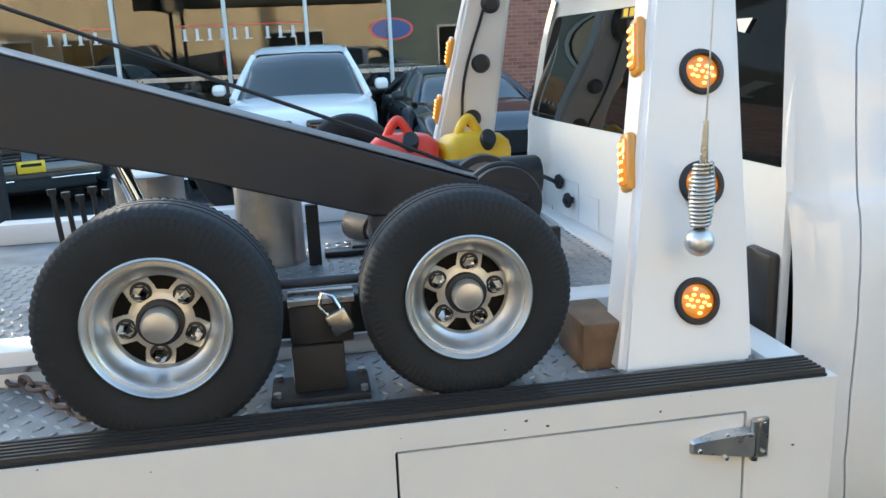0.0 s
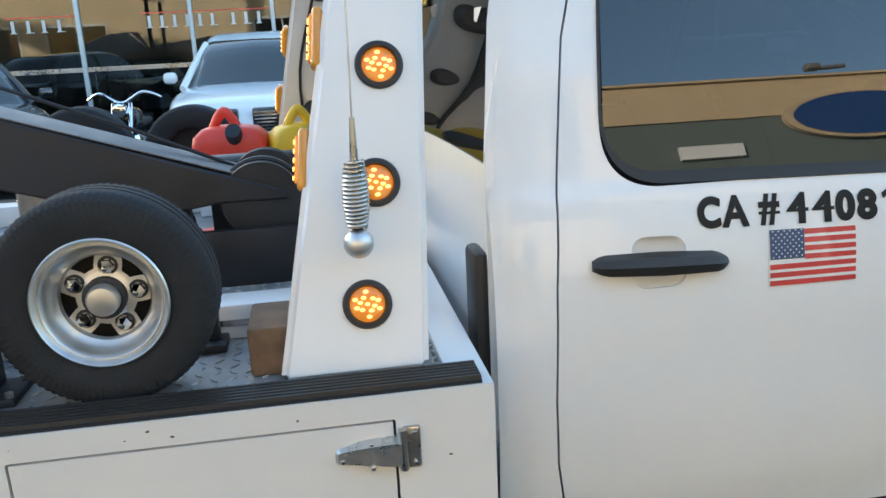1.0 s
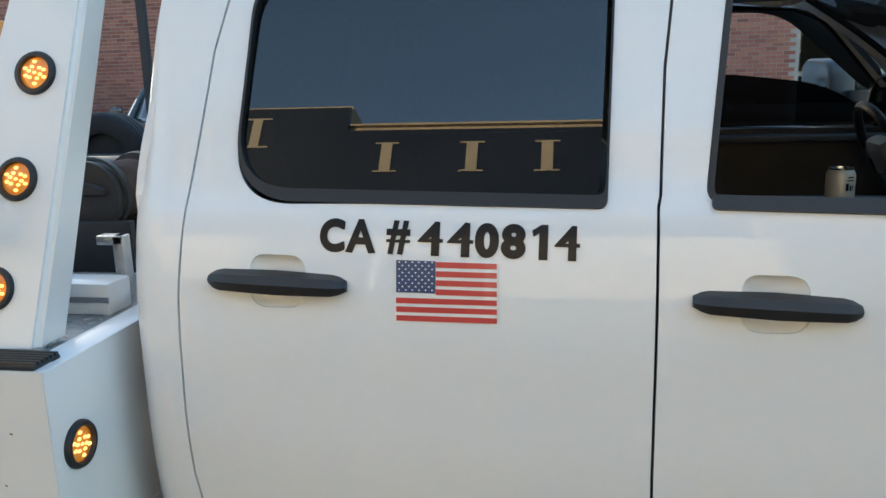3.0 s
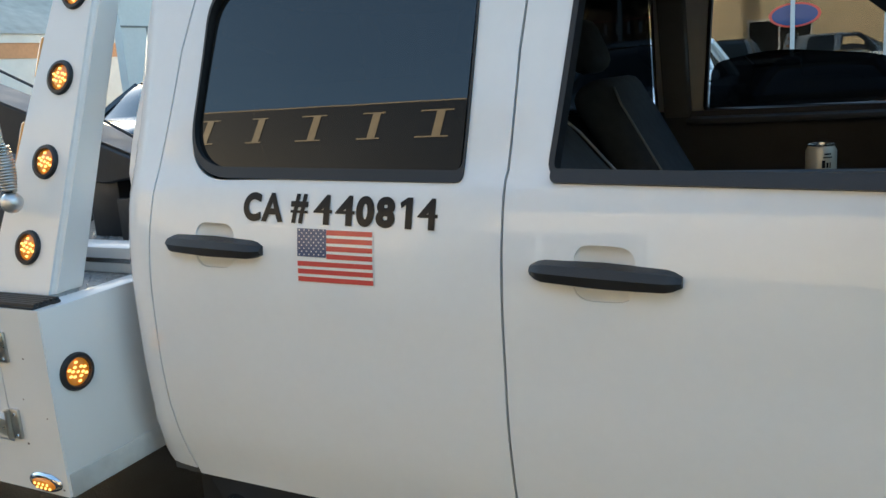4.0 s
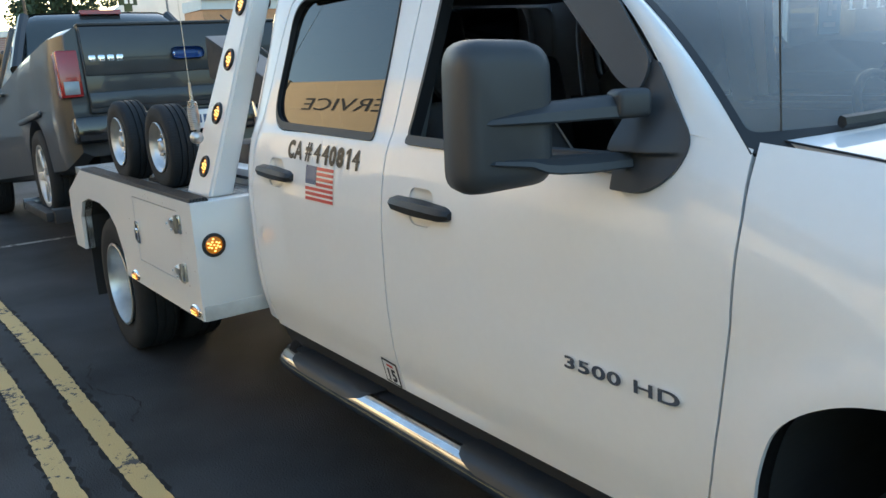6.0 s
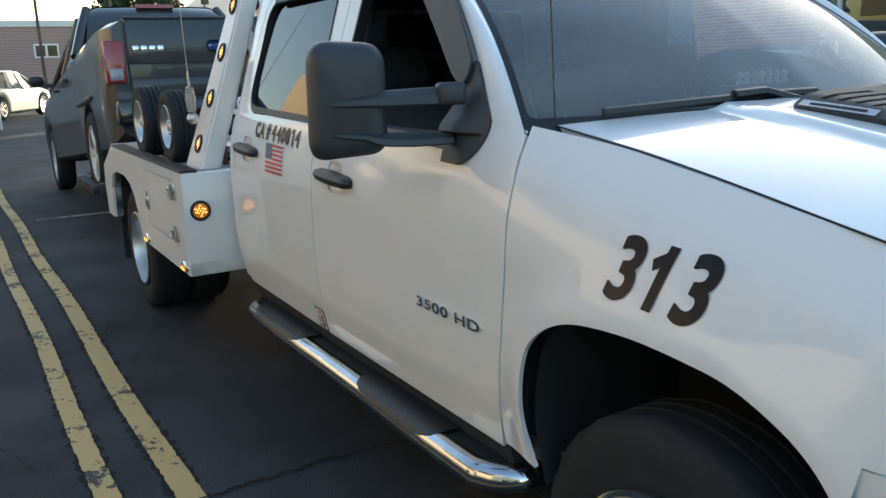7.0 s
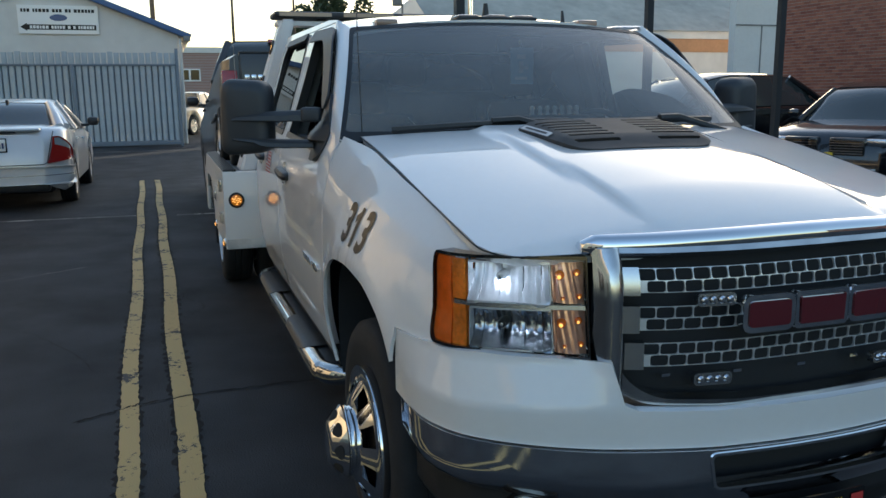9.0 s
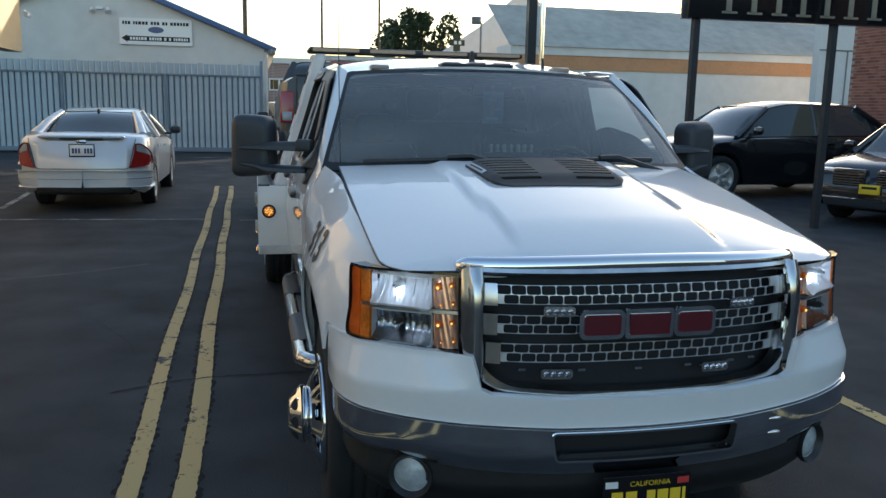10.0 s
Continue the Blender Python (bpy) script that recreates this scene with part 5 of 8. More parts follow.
# silver strip along the edge of the hood vent
vent_top = lambda x, y: (x, y, hood_z(x, y) + 0.028 * ramp(0.335, 0.25, abs(y)) * ramp(0.245, 0.13, x))
skin("maker_strip", vent_top, rp([(-0.115, -0.318, 0.004), (0.075, -0.298, 0.004), (0.075, -0.276, 0.004), (-0.115, -0.294, 0.004)]), STEEL, scoop, depth=0.003, lift=0.0075, step=(0.03, 0.01), label="silver maker's strip")
skin("strip_bar", vent_top, [(-0.09, -0.308), (0.05, -0.293), (0.05, -0.285), (-0.09, -0.300)], DECAL, scoop, depth=0.0, lift=0.0085, step=(0.03, 0.01))

# ---- cabin ----
def seat(x, y, w, recline, edge=-1):
    s1 = part("seat", bmesh.new(), SEAT, truck, "grey cloth cabin seat")
    bm = bmesh.new()
    box(bm, x - 0.05, x + 0.48, y - w / 2, y + w / 2, 0.82, 0.98, 0.05, seg=3)
    bm2 = bmesh.new()
    box(bm2, -0.07, 0.07, y - w / 2, y + w / 2, 0.0, 0.66, 0.055, Matrix.Translation((x - 0.03, 0, 0.92)) @ Euler((0, radians(-recline), 0)).to_matrix().to_4x4(), seg=3)
    bm3 = bmesh.new()
    box(bm3, -0.05, 0.05, y - 0.13, y + 0.13, 0.0, 0.2, 0.05, Matrix.Translation((x - 0.03 - 0.70 * math.sin(radians(recline)), 0, 0.92 + 0.70 * math.cos(radians(recline)))) @ Euler((0, radians(6 - recline), 0)).to_matrix().to_4x4(), seg=3)
    bm.to_mesh(s1.data)
    bm.free()
    s1.data.materials.clear(), s1.data.materials.append(SEAT)
    s1.data.shade_smooth()
    part("backrest", bm2, SEAT, s1)
    part("headrest", bm3, SEAT, s1)
    part("piping", tube(bmesh.new(), [Vector((x - 0.03 - q * math.sin(radians(recline)) + 0.073 * math.cos(radians(recline)), y + edge * (w / 2 - d), 0.92 + q * math.cos(radians(recline)) + 0.073 * math.sin(radians(recline)))) for q, d in ((0.06, 0.03), (0.3, 0.03), (0.54, 0.03), (0.60, 0.06))], 0.004, 6), PIPING, s1)


seat(-1.373, -0.46, 0.52, 42, 1)
seat(-1.464, 0.42, 0.52, 30)
seat(-2.42, 0.0, 1.35, 16)
bm = bmesh.new()
box(bm, -0.62, -0.20, -0.84, 0.84, 0.95, 1.34, 0.06, seg=3)
part("dashboard", bm, TRIM, truck)
part("center_console", boxes((-1.25, -0.6, -0.30, 0.30, 0.56, 1.172), bevel=0.03), TRIM, truck)
m = Matrix.Translation((-0.80, 0.42, 1.28)) @ Euler((0, radians(64), 0)).to_matrix().to_4x4()
bm = bmesh.new()
ring = [m @ Vector((0.19 * math.cos(a), 0.19 * math.sin(a), 0)) for a in np.linspace(0, 2 * math.pi, 33)]
tube(bm, ring, 0.016, 8, False)
wheel = part("steering_wheel", bm, BLACK, truck, "black steering wheel with grey centre")
bm = bmesh.new()
box(bm, -0.07, 0.07, -0.08, 0.08, -0.03, 0.03, 0.02, m)
part("wheel_hub", bm, CABIN_GREY, wheel)
bm = bmesh.new()
box(bm, -0.02, 0.02, -0.185, 0.185, -0.012, 0.012, 0.006, m)
part("wheel_spoke", bm, BLACK, wheel)
part("steering_column", rod(bmesh.new(), (-0.79, 0.42, 1.27), (-0.45, 0.42, 1.10), 0.05), TRIM, truck)
can = thing("drink_can", "open beige drink can with dark print in the cab", "can")
upright = Matrix.Translation((-1.094, -0.128, 1.172)) @ Matrix.Rotation(radians(90), 4, "X") @ Matrix.Diagonal((1.15, 1.13, 1.15, 1))
part("can_body", lathe([(0, 0), (0.028, 0.0), (0.033, 0.008), (0.033, 0.108), (0.027, 0.120)], 28, upright), BEIGE, can)
part("can_rim", lathe([(0.0285, 0.120), (0.0285, 0.124), (0.025, 0.124), (0.024, 0.119), (0, 0.118)], 28, upright), SATIN, can)
for a0, a1, z0, z1 in ((-84, -72, 1.252, 1.272), (-68, -60, 1.252, 1.266), (-56, -51, 1.252, 1.266), (-80, -46, 1.278, 1.281), (-76, -50, 1.286, 1.290), (-100, -50, 1.226, 1.230)):
    bm = bmesh.new()
    ring = [(-1.094 + 0.0386 * math.cos(radians(q)), -0.128 + 0.0386 * math.sin(radians(q))) for q in np.linspace(a0, a1, 5)]
    for p, q in zip(ring, ring[1:]):
        bm.faces.new([bm.verts.new(v) for v in ((*p, z0), (*q, z0), (*q, z1), (*p, z1))])
    part("can_print", bm, DECAL, can)
part("door_ledge", boxes((-1.60, -0.66, -0.89, -0.76, 1.30, 1.325), bevel=0.008), TRIM, truck)
part("door_ledge", boxes((-1.60, -0.66, 0.76, 0.89, 1.30, 1.325), bevel=0.008), TRIM, truck)
# hanging card and windscreen sticker
bm = boxes((-0.80, -0.797, -0.06, 0.05, 1.58, 1.74))
part("hanging_card", bm, mat("pale_blue_card", (0.35, 0.5, 0.6), 0.7), truck, "pale blue parking card behind the windscreen")
for y0, y1, z0, z1 in ((-0.03, 0.01, 1.69, 1.71), (-0.02, 0.0, 1.63, 1.68), (-0.02, 0.025, 1.645, 1.66), (-0.04, 0.02, 1.60, 1.612)):
    part("card_mark", boxes((-0.796, -0.7945, y0, y1, z0, z1)), DECAL_WHITE, truck)
part("card_hook", rod(bmesh.new(), (-0.80, -0.005, 1.74), (-0.84, -0.005, 1.78), 0.004, 6), DECAL_WHITE, truck)
part("dash_tray", boxes((-0.53, -0.43, -0.14, 0.15, 1.33, 1.452), bevel=0.02), TRIM, truck)
for k in range(7):
    part("dash_toy", lathe([(0, 0), (0.010, 0.0), (0.008, 0.016), (0.011, 0.024), (0.008, 0.034), (0, 0.037)], 12, Matrix.Translation((-0.47, -0.105 + k * 0.034, 1.452)) @ Matrix.Rotation(radians(90), 4, "X")), DECAL_WHITE, truck)
part("dash_box", boxes((-0.52, -0.40, 0.28, 0.50, 1.34, 1.375), bevel=0.01), SATIN, truck)
part("rear_view_mirror", boxes((-0.86, -0.83, -0.11, 0.11, 1.72, 1.79), bevel=0.012), BLACK, truck)

# ---- wrecker bed ----
BY, BF, BR = 1.204, -2.815, -5.10
arch = [(-3.95, 0.55), (-3.98, 0.68), (-4.06, 0.80), (-4.18, 0.87), (-4.34, 0.90), (-4.60, 0.90), (-4.78, 0.86), (-4.87, 0.76), (-4.89, 0.55)]
sidepoly = [(BF, 0.55), (BF, 1.058), (-4.72, 1.058), (BR, 0.90), (-5.13, 0.74), (-5.10, 0.55)] + arch[::-1]
locker = rp([(-3.665, 0.683, 0.006), (-2.998, 0.683, 0.006), (-2.998, 1.008, 0.006), (-3.665, 1.008, 0.006)])
for s in (-1, 1):
    face = 1 if s < 0 else -1
    Q = lambda x, z: (x, s * BY, z)
    panel = skin("bed_side", Q, sidepoly, BODY_WHITE, truck, holes=[locker], depth=0.06, out=face, step=(0.3, 0.1), label="scuffed white wrecker body side")
    door = skin("locker_door", Q, inset(locker, 0.005), BODY_WHITE, panel, depth=0.03, out=face, step=(0.3, 0.1), lift=-0.001, label="white side locker door")
    part("locker_shade", boxes((-3.70, -2.96, *sorted((s * (BY - 0.05), s * (BY - 0.035))), 0.66, 1.03)), MATTEBLACK, panel)
    for z in (0.948, 0.735):
        bm = bmesh.new()
        prof = rp([(-3.112, z - 0.018, 0.010), (-3.0, z - 0.030, 0.008), (-2.985, z - 0.030, 0.004), (-2.985, z + 0.026, 0.004), (-3.0, z + 0.028, 0.006), (-3.06, z + 0.027, 0.02), (-3.112, z + 0.012, 0.010)])
        top = [bm.verts.new((x, s * (BY + 0.018 * ramp(-3.12, -3.05, x) + 0.004), zz)) for x, zz in inset(prof, 0.006)]
        bot = [bm.verts.new((x, s * (BY - 0.002), zz)) for x, zz in prof]
        for i in range(len(prof)):
            j = (i + 1) % len(prof)
            bm.faces.new((bot[i], bot[j], top[j], top[i]))
        bm.faces.new(top)
        bmesh.ops.recalc_face_normals(bm, faces=bm.faces[:])
        hinge = part("locker_hinge", bm, CAST, door, "worn cast metal strap hinge", 30)
        bm = bmesh.new()
        box(bm, -2.988, -2.955, *sorted((s * (BY - 0.001), s * (BY + 0.010))), z - 0.036, z + 0.046, 0.004)
        part("hinge_plate", bm, STEEL, hinge)
        for x, dz in ((-3.098, -0.004), (-3.045, 0.022), (-3.045, -0.024), (-2.966, 0.034), (-2.966, -0.026)):
            part("hinge_screw", lathe([(0.005, 0.0), (0.004, 0.004), (0.0, 0.005)], 10, Matrix.Translation((x, s * (BY + (0.016 if x < -3.0 else 0.009)), z + dz)) @ Matrix.Diagonal((1, s, 1, 1))), CHROME, hinge)
        part("hinge_pin", rod(bmesh.new(), (-2.988, s * (BY + 0.014), z - 0.035), (-2.988, s * (BY + 0.014), z + 0.045), 0.008), STEEL, hinge)
    bm = bmesh.new()
    box(bm, -3.66, -3.60, *sorted((s * BY, s * (BY + 0.008))), 0.775, 0.885, 0.006)
    latch = part("locker_latch", bm, CHROME, door, "chrome paddle latch")
    part("latch_paddle", boxes((-3.648, -3.612, *sorted((s * (BY + 0.006), s * (BY + 0.016))), 0.79, 0.85), bevel=0.006), CHROME, latch)
    # ribbed black rubber on the rail top
    bm = bmesh.new()
    prof = [(1.117, 1.046), (1.117, 1.064)]
    for k in range(6):
        y = 1.120 + k * 0.0134
        prof += [(y, 1.064), (y + 0.0015, 1.072), (y + 0.0075, 1.072), (y + 0.009, 1.064)]
    prof += [(1.201, 1.064), (1.201, 1.0585)]
    ends = [[bm.verts.new((x, s * y, z)) for y, z in prof] for x in (-4.70, BF - 0.02)]
    for k in range(len(prof) - 1):
        bm.faces.new((ends[0][k], ends[0][k + 1], ends[1][k + 1], ends[1][k]))
    bm.faces.new(ends[0]), bm.faces.new(ends[1])
    bmesh.ops.recalc_face_normals(bm, faces=bm.faces[:])
    part("rail_rubber", bm, BLACK, truck, "black ribbed rubber rail cap", 20)
    # marker lamps low on the body side
    for x in (-2.90, -3.78):
        m = Matrix.Translation((x, s * (BY + 0.002), 0.583)) @ (Matrix() if s > 0 else Matrix.Rotation(math.pi, 4, "Z"))
        bez = part("marker_bezel", lathe([(0, 0.004), (0.03, 0.008), (0.036, 0.004), (0.038, 0)], 24, m @ Matrix.Diagonal((1.7, 1, 0.72, 1))), CHROME, panel, "oval chrome marker lamp bezel")
        part("marker_lens", lathe([(0, 0.013), (0.02, 0.012), (0.028, 0.007)], 20, m @ Matrix.Translation((0, 0, -0.004)) @ Matrix.Diagonal((1.7, 1, 0.62, 1))), AMBER, bez)
        for q in range(8):
            part("diode", lathe([(0, 0.0155), (0.003, 0.0145), (0.004, 0.011)], 8, m @ Matrix.Translation((-0.028 + 0.016 * (q % 4) + 0.008 * (q // 4), 0, -0.011 + 0.010 * (q // 4)))), AMBER_LED, bez)
    part("tail_marker", boxes((-5.13, -5.09, *sorted((s * 1.12, s * 1.18)), 0.82, 0.88), bevel=0.006), REDLENS, truck)
    # inner wheel well
    bm = bmesh.new()
    for a, b in zip(arch, arch[1:]):
        bm.faces.new([bm.verts.new((p[0], s * y, p[1])) for p, y in ((a, BY - 0.02), (b, BY - 0.02), (b, 0.6), (a, 0.6))])
    part("wheel_well", bm, MATTEBLACK, truck)


def led_lamp(m, parent, r=0.036, lit=True):
    """A round amber lamp in a rubber grommet; m: its y axis points out of the surface."""
    g = part("round_marker_lamp", lathe([(r * 1.42, -0.004), (r * 1.42, 0.004), (r * 1.33, 0.010), (r * 1.10, 0.011), (r * 1.02, 0.003)], 32, m), SEAL, parent, "round amber marker lamp in a black grommet", 50)
    part("lens", lathe([(0, 0.006), (r * 0.7, 0.005), (r * 1.05, 0.001)], 28, m), AMBER, g)
    for x, z in [(0, 0), (0.4, 0.12), (-0.4, -0.12), (0.2, 0.38), (-0.2, -0.38), (-0.32, 0.3), (0.32, -0.3), (0.68, 0.3), (-0.68, -0.3), (0.05, 0.72), (-0.05, -0.72), (-0.62, 0.18), (0.62, -0.18)]:
        part("diode", lathe([(0, 0.0085), (r * 0.085, 0.008), (r * 0.13, 0.005)], 8, m @ Matrix.Translation((x * r, 0, z * r)) @ Matrix.Diagonal((1.25, 1, 0.85, 1))), AMBER_LED, g)
    return g


part("bed_front", boxes((BF - 0.075, BF + 0.003, -BY + 0.003, BY - 0.003, 0.552, 1.0565), bevel=0.004), BODY_WHITE, truck, "white bed front wall")
part("bed_flange", boxes((BF - 0.06, BF + 0.006, -BY + 0.006, BY - 0.006, 0.5475, 0.615), bevel=0.004), FLANGE_WHITE, truck, "scuffed greyish bottom flange")
for s in (-1, 1):
    led_lamp(Matrix.Translation((BF + 0.004, s * 1.125, 0.872)) @ Matrix.Rotation(radians(-90), 4, "Z"), truck, 0.036)
part("bed_floor", boxes((BR, BF - 0.085, -1.146, 1.146, 1.0, 1.045)), TREAD, truck, "worn white tread-plate bed floor")
verts, faces = [], []
for i in range(66):
    for j in range(44):
        cx, cy = BR + 0.06 + i * 0.0335, -1.128 + j * 0.0335
        a = radians(45 if (i + j) % 2 else -45)
        u, v = Vector((math.cos(a), math.sin(a), 0)), Vector((-math.sin(a), math.cos(a), 0))
        k = len(verts)
        for f, z in ((1.0, 1.0445), (0.62, 1.0480)):
            for p, q in ((-0.0145, 0), (0, -0.0042), (0.0145, 0), (0, 0.0042)):
                d = u * p * f + v * q * f
                verts.append((cx + d.x, cy + d.y, z))
        faces += [(k + 4, k + 5, k + 6, k + 7)] + [(k + t, k + (t + 1) % 4, k + 4 + (t + 1) % 4, k + 4 + t) for t in range(4)]
me = bpy.data.meshes.new("tread_lozenge")
me.from_pydata(verts, [], faces)
me.materials.append(LOZENGE)
lozenges = new("tread_lozenge", me)
lozenges.parent = truck
lozenges["kind"] = "stuff"
lozenges["label"] = "raised lozenges of the tread plate"
# stickers on the cab's rear glass
skin("glass_sticker", back, [(0.02, 1.765), (0.13, 1.765), (0.13, 1.80), (0.02, 1.80)], DECAL, cab_back, depth=0, out=-1, lift=0.003)
for k in range(2):
    skin("sticker_bar", back, [(0.035 + k * 0.045, 1.770), (0.068 + k * 0.045, 1.770), (0.068 + k * 0.045, 1.796), (0.035 + k * 0.045, 1.796)], PLATE_YELLOW, cab_back, depth=0, out=-1, lift=0.0045)
skin("glass_mark", back, [(-0.60, 1.70), (-0.57, 1.705), (-0.55, 1.735), (-0.62, 1.735)], DECAL_WHITE, cab_back, depth=0, out=-1, lift=0.003)
part("cab_underside", boxes((-2.7, -0.35, -0.86, 0.86, 0.36, 0.50)), MATTEBLACK, truck)
part("bed_underside", boxes((BR + 0.1, BF, -0.62, 0.62, 0.62, 1.0)), MATTEBLACK, truck)
part("bed_rear", boxes((BR - 0.02, BR + 0.04, -1.1, 1.1, 0.7, 1.04)), BODY_WHITE, truck)
part("chassis_rail", boxes((-4.9, 0.6, 0.38, 0.46, 0.48, 0.66)), MATTEBLACK, truck)
part("chassis_rail", boxes((-4.9, 0.6, -0.46, -0.38, 0.48, 0.66)), MATTEBLACK, truck)
# posts with their lamps
for s in (-1, 1):
    lean = Vector((0.135, -s * 0.315, 1.0))
    base = Vector((-3.063 if s < 0 else -3.16, s * 1.085, 1.045))
    bm = bmesh.new()
    lower, upper = [], []
    for (u, d) in ((-1, 0), (1, 0), (1, 1), (-1, 1)):
        lower.append(bm.verts.new(base + Vector((u * (0.148 if u > 0 else 0.140), -s * d * 0.11, 0))))
        upper.append(bm.verts.new(base + lean * 0.98 + Vector((u * (0.092 if u > 0 else 0.070), -s * d * 0.09, 0))))
    for i in range(4):
        j = (i + 1) % 4
        bm.faces.new((lower[i], lower[j], upper[j], upper[i]))
    bm.faces.new(lower), bm.faces.new(upper)
    bmesh.ops.recalc_face_normals(bm, faces=bm.faces[:])
    bmesh.ops.bevel(bm, geom=bm.edges[:], offset=0.014, segments=3, affect="EDGES")
    post = part("lamp_post", bm, BODY_WHITE, truck, "tapered white lamp pylon with amber lamps", 30)
    tilt = math.atan(0.315)
    for z in (1.178, 1.403, 1.625, 1.85):
        k = z - 1.045
        c = base + lean * k
        c.x += {1.178: 0.020, 1.403: 0.027, 1.625: 0.024, 1.85: 0.02}[z]
        rot = Matrix.Rotation(math.pi if s < 0 else 0, 4, "Z") @ Matrix.Rotation(tilt, 4, "X")
        led_lamp(Matrix.Translation(c) @ rot, post, 0.034)
    for z in (1.13, 1.45, 1.68):
        c = base + lean * (z - 1.045) + Vector((-(0.140 - 0.07 * (z - 1.045)) - 0.006, -s * 0.035, 0))
        m = Matrix.Translation(c) @ Euler((s * tilt, radians(6), 0)).to_matrix().to_4x4()
        if z < 1.2:
            continue
        mk = part("side_marker", box(bmesh.new(), -0.010, 0.012, -0.022, 0.022, -0.062, 0.062, 0.010, m, seg=3), AMBER_DARK, post, "tall oblong amber marker lamp")
        part("marker_lens", box(bmesh.new(), -0.016, 0.0, -0.017, 0.017, -0.05, 0.05, 0.008, m, seg=2), AMBER, mk)
        for q in range(5):
            part("diode", box(bmesh.new(), -0.0185, -0.012, -0.010, 0.010, -0.04 + q * 0.018, -0.034 + q * 0.018, 0, m), AMBER_LED, mk)
    # black lamp backs and a cable on the inner face
    bm = bmesh.new()
    tube(bm, [base + lean * q + Vector((-0.02 + 0.02 * math.sin(9 * q), -s * (0.118 - 0.02 * q), 0)) for q in np.linspace(0.02, 0.95, 14)], 0.006, 6)
    part("lamp_cable", bm, BLACK, post)
    for z in (1.408, 1.632, 1.86):
        c = base + lean * (z - 1.045) + Vector((0.02, -s * (0.112 - 0.02 * (z - 1.045)), 0))
        part("lamp_back", lathe([(0, 0.026), (0.024, 0.024), (0.037, 0.010), (0.039, 0)], 20, Matrix.Translation(c) @ Matrix.Rotation(0 if s < 0 else math.pi, 4, "Z")), BLACK, post)
    # CB whip on its ball mount
    if s < 0:
        c = Vector((-3.034, -1.062, 1.306))
        bm = bmesh.new()
        bmesh.ops.create_uvsphere(bm, u_segments=20, v_segments=12, radius=0.029, matrix=Matrix.Translation(c))
        ball = part("aerial_ball", bm, ALLOY, post, "dull steel ball aerial mount", 60)
        bm = bmesh.new()
        up = Vector((0.018, -0.02, 1)).normalized()
        turns, pts = 16, []
        for k in range(turns * 12 + 1):
            a = 2 * math.pi * k / 12
            t = k / (turns * 12)
            rr = 0.0155 + 0.0065 * math.sin(math.pi * t)
            pts.append(c + up * (0.03 + 0.125 * t) + Vector((rr * math.cos(a), rr * math.sin(a), 0)))
        tube(bm, pts, 0.0042, 6)
        part("aerial_spring", bm, STEEL, ball, "steel coil spring", 60)
        part("aerial_core", rod(bmesh.new(), c + up * 0.02, c + up * 0.155, 0.010), MATTEBLACK, ball)
        part("aerial_collar", rod(bmesh.new(), c + up * 0.15, c + up * 0.235, 0.0085, 10, 0.005), STEEL, ball)
        part("aerial_whip", rod(bmesh.new(), c + up * 0.235, c + up * 1.0, 0.0018, 6, 0.001), STEEL, ball)
part("pylon_crossbar", boxes((-3.03, -2.89, -0.80, 0.80, 1.985, 2.02), bevel=0.008), BODY_WHITE, truck)
bar = part("light_bar", boxes((-3.10, -2.84, -0.82, 0.82, 2.035, 2.075), bevel=0.018), BLACK, truck, "low black amber-lens light bar")
for y in (-0.62, -0.2, 0.2, 0.62):
    part("bar_lens", boxes((-2.845, -2.832, y - 0.17, y + 0.17, 2.043, 2.067)), ROOFLAMP, bar)
for y in (-0.5, 0.5):
    part("bar_foot", boxes((-3.0, -2.94, y - 0.03, y + 0.03, 2.015, 2.04)), BLACK, bar)

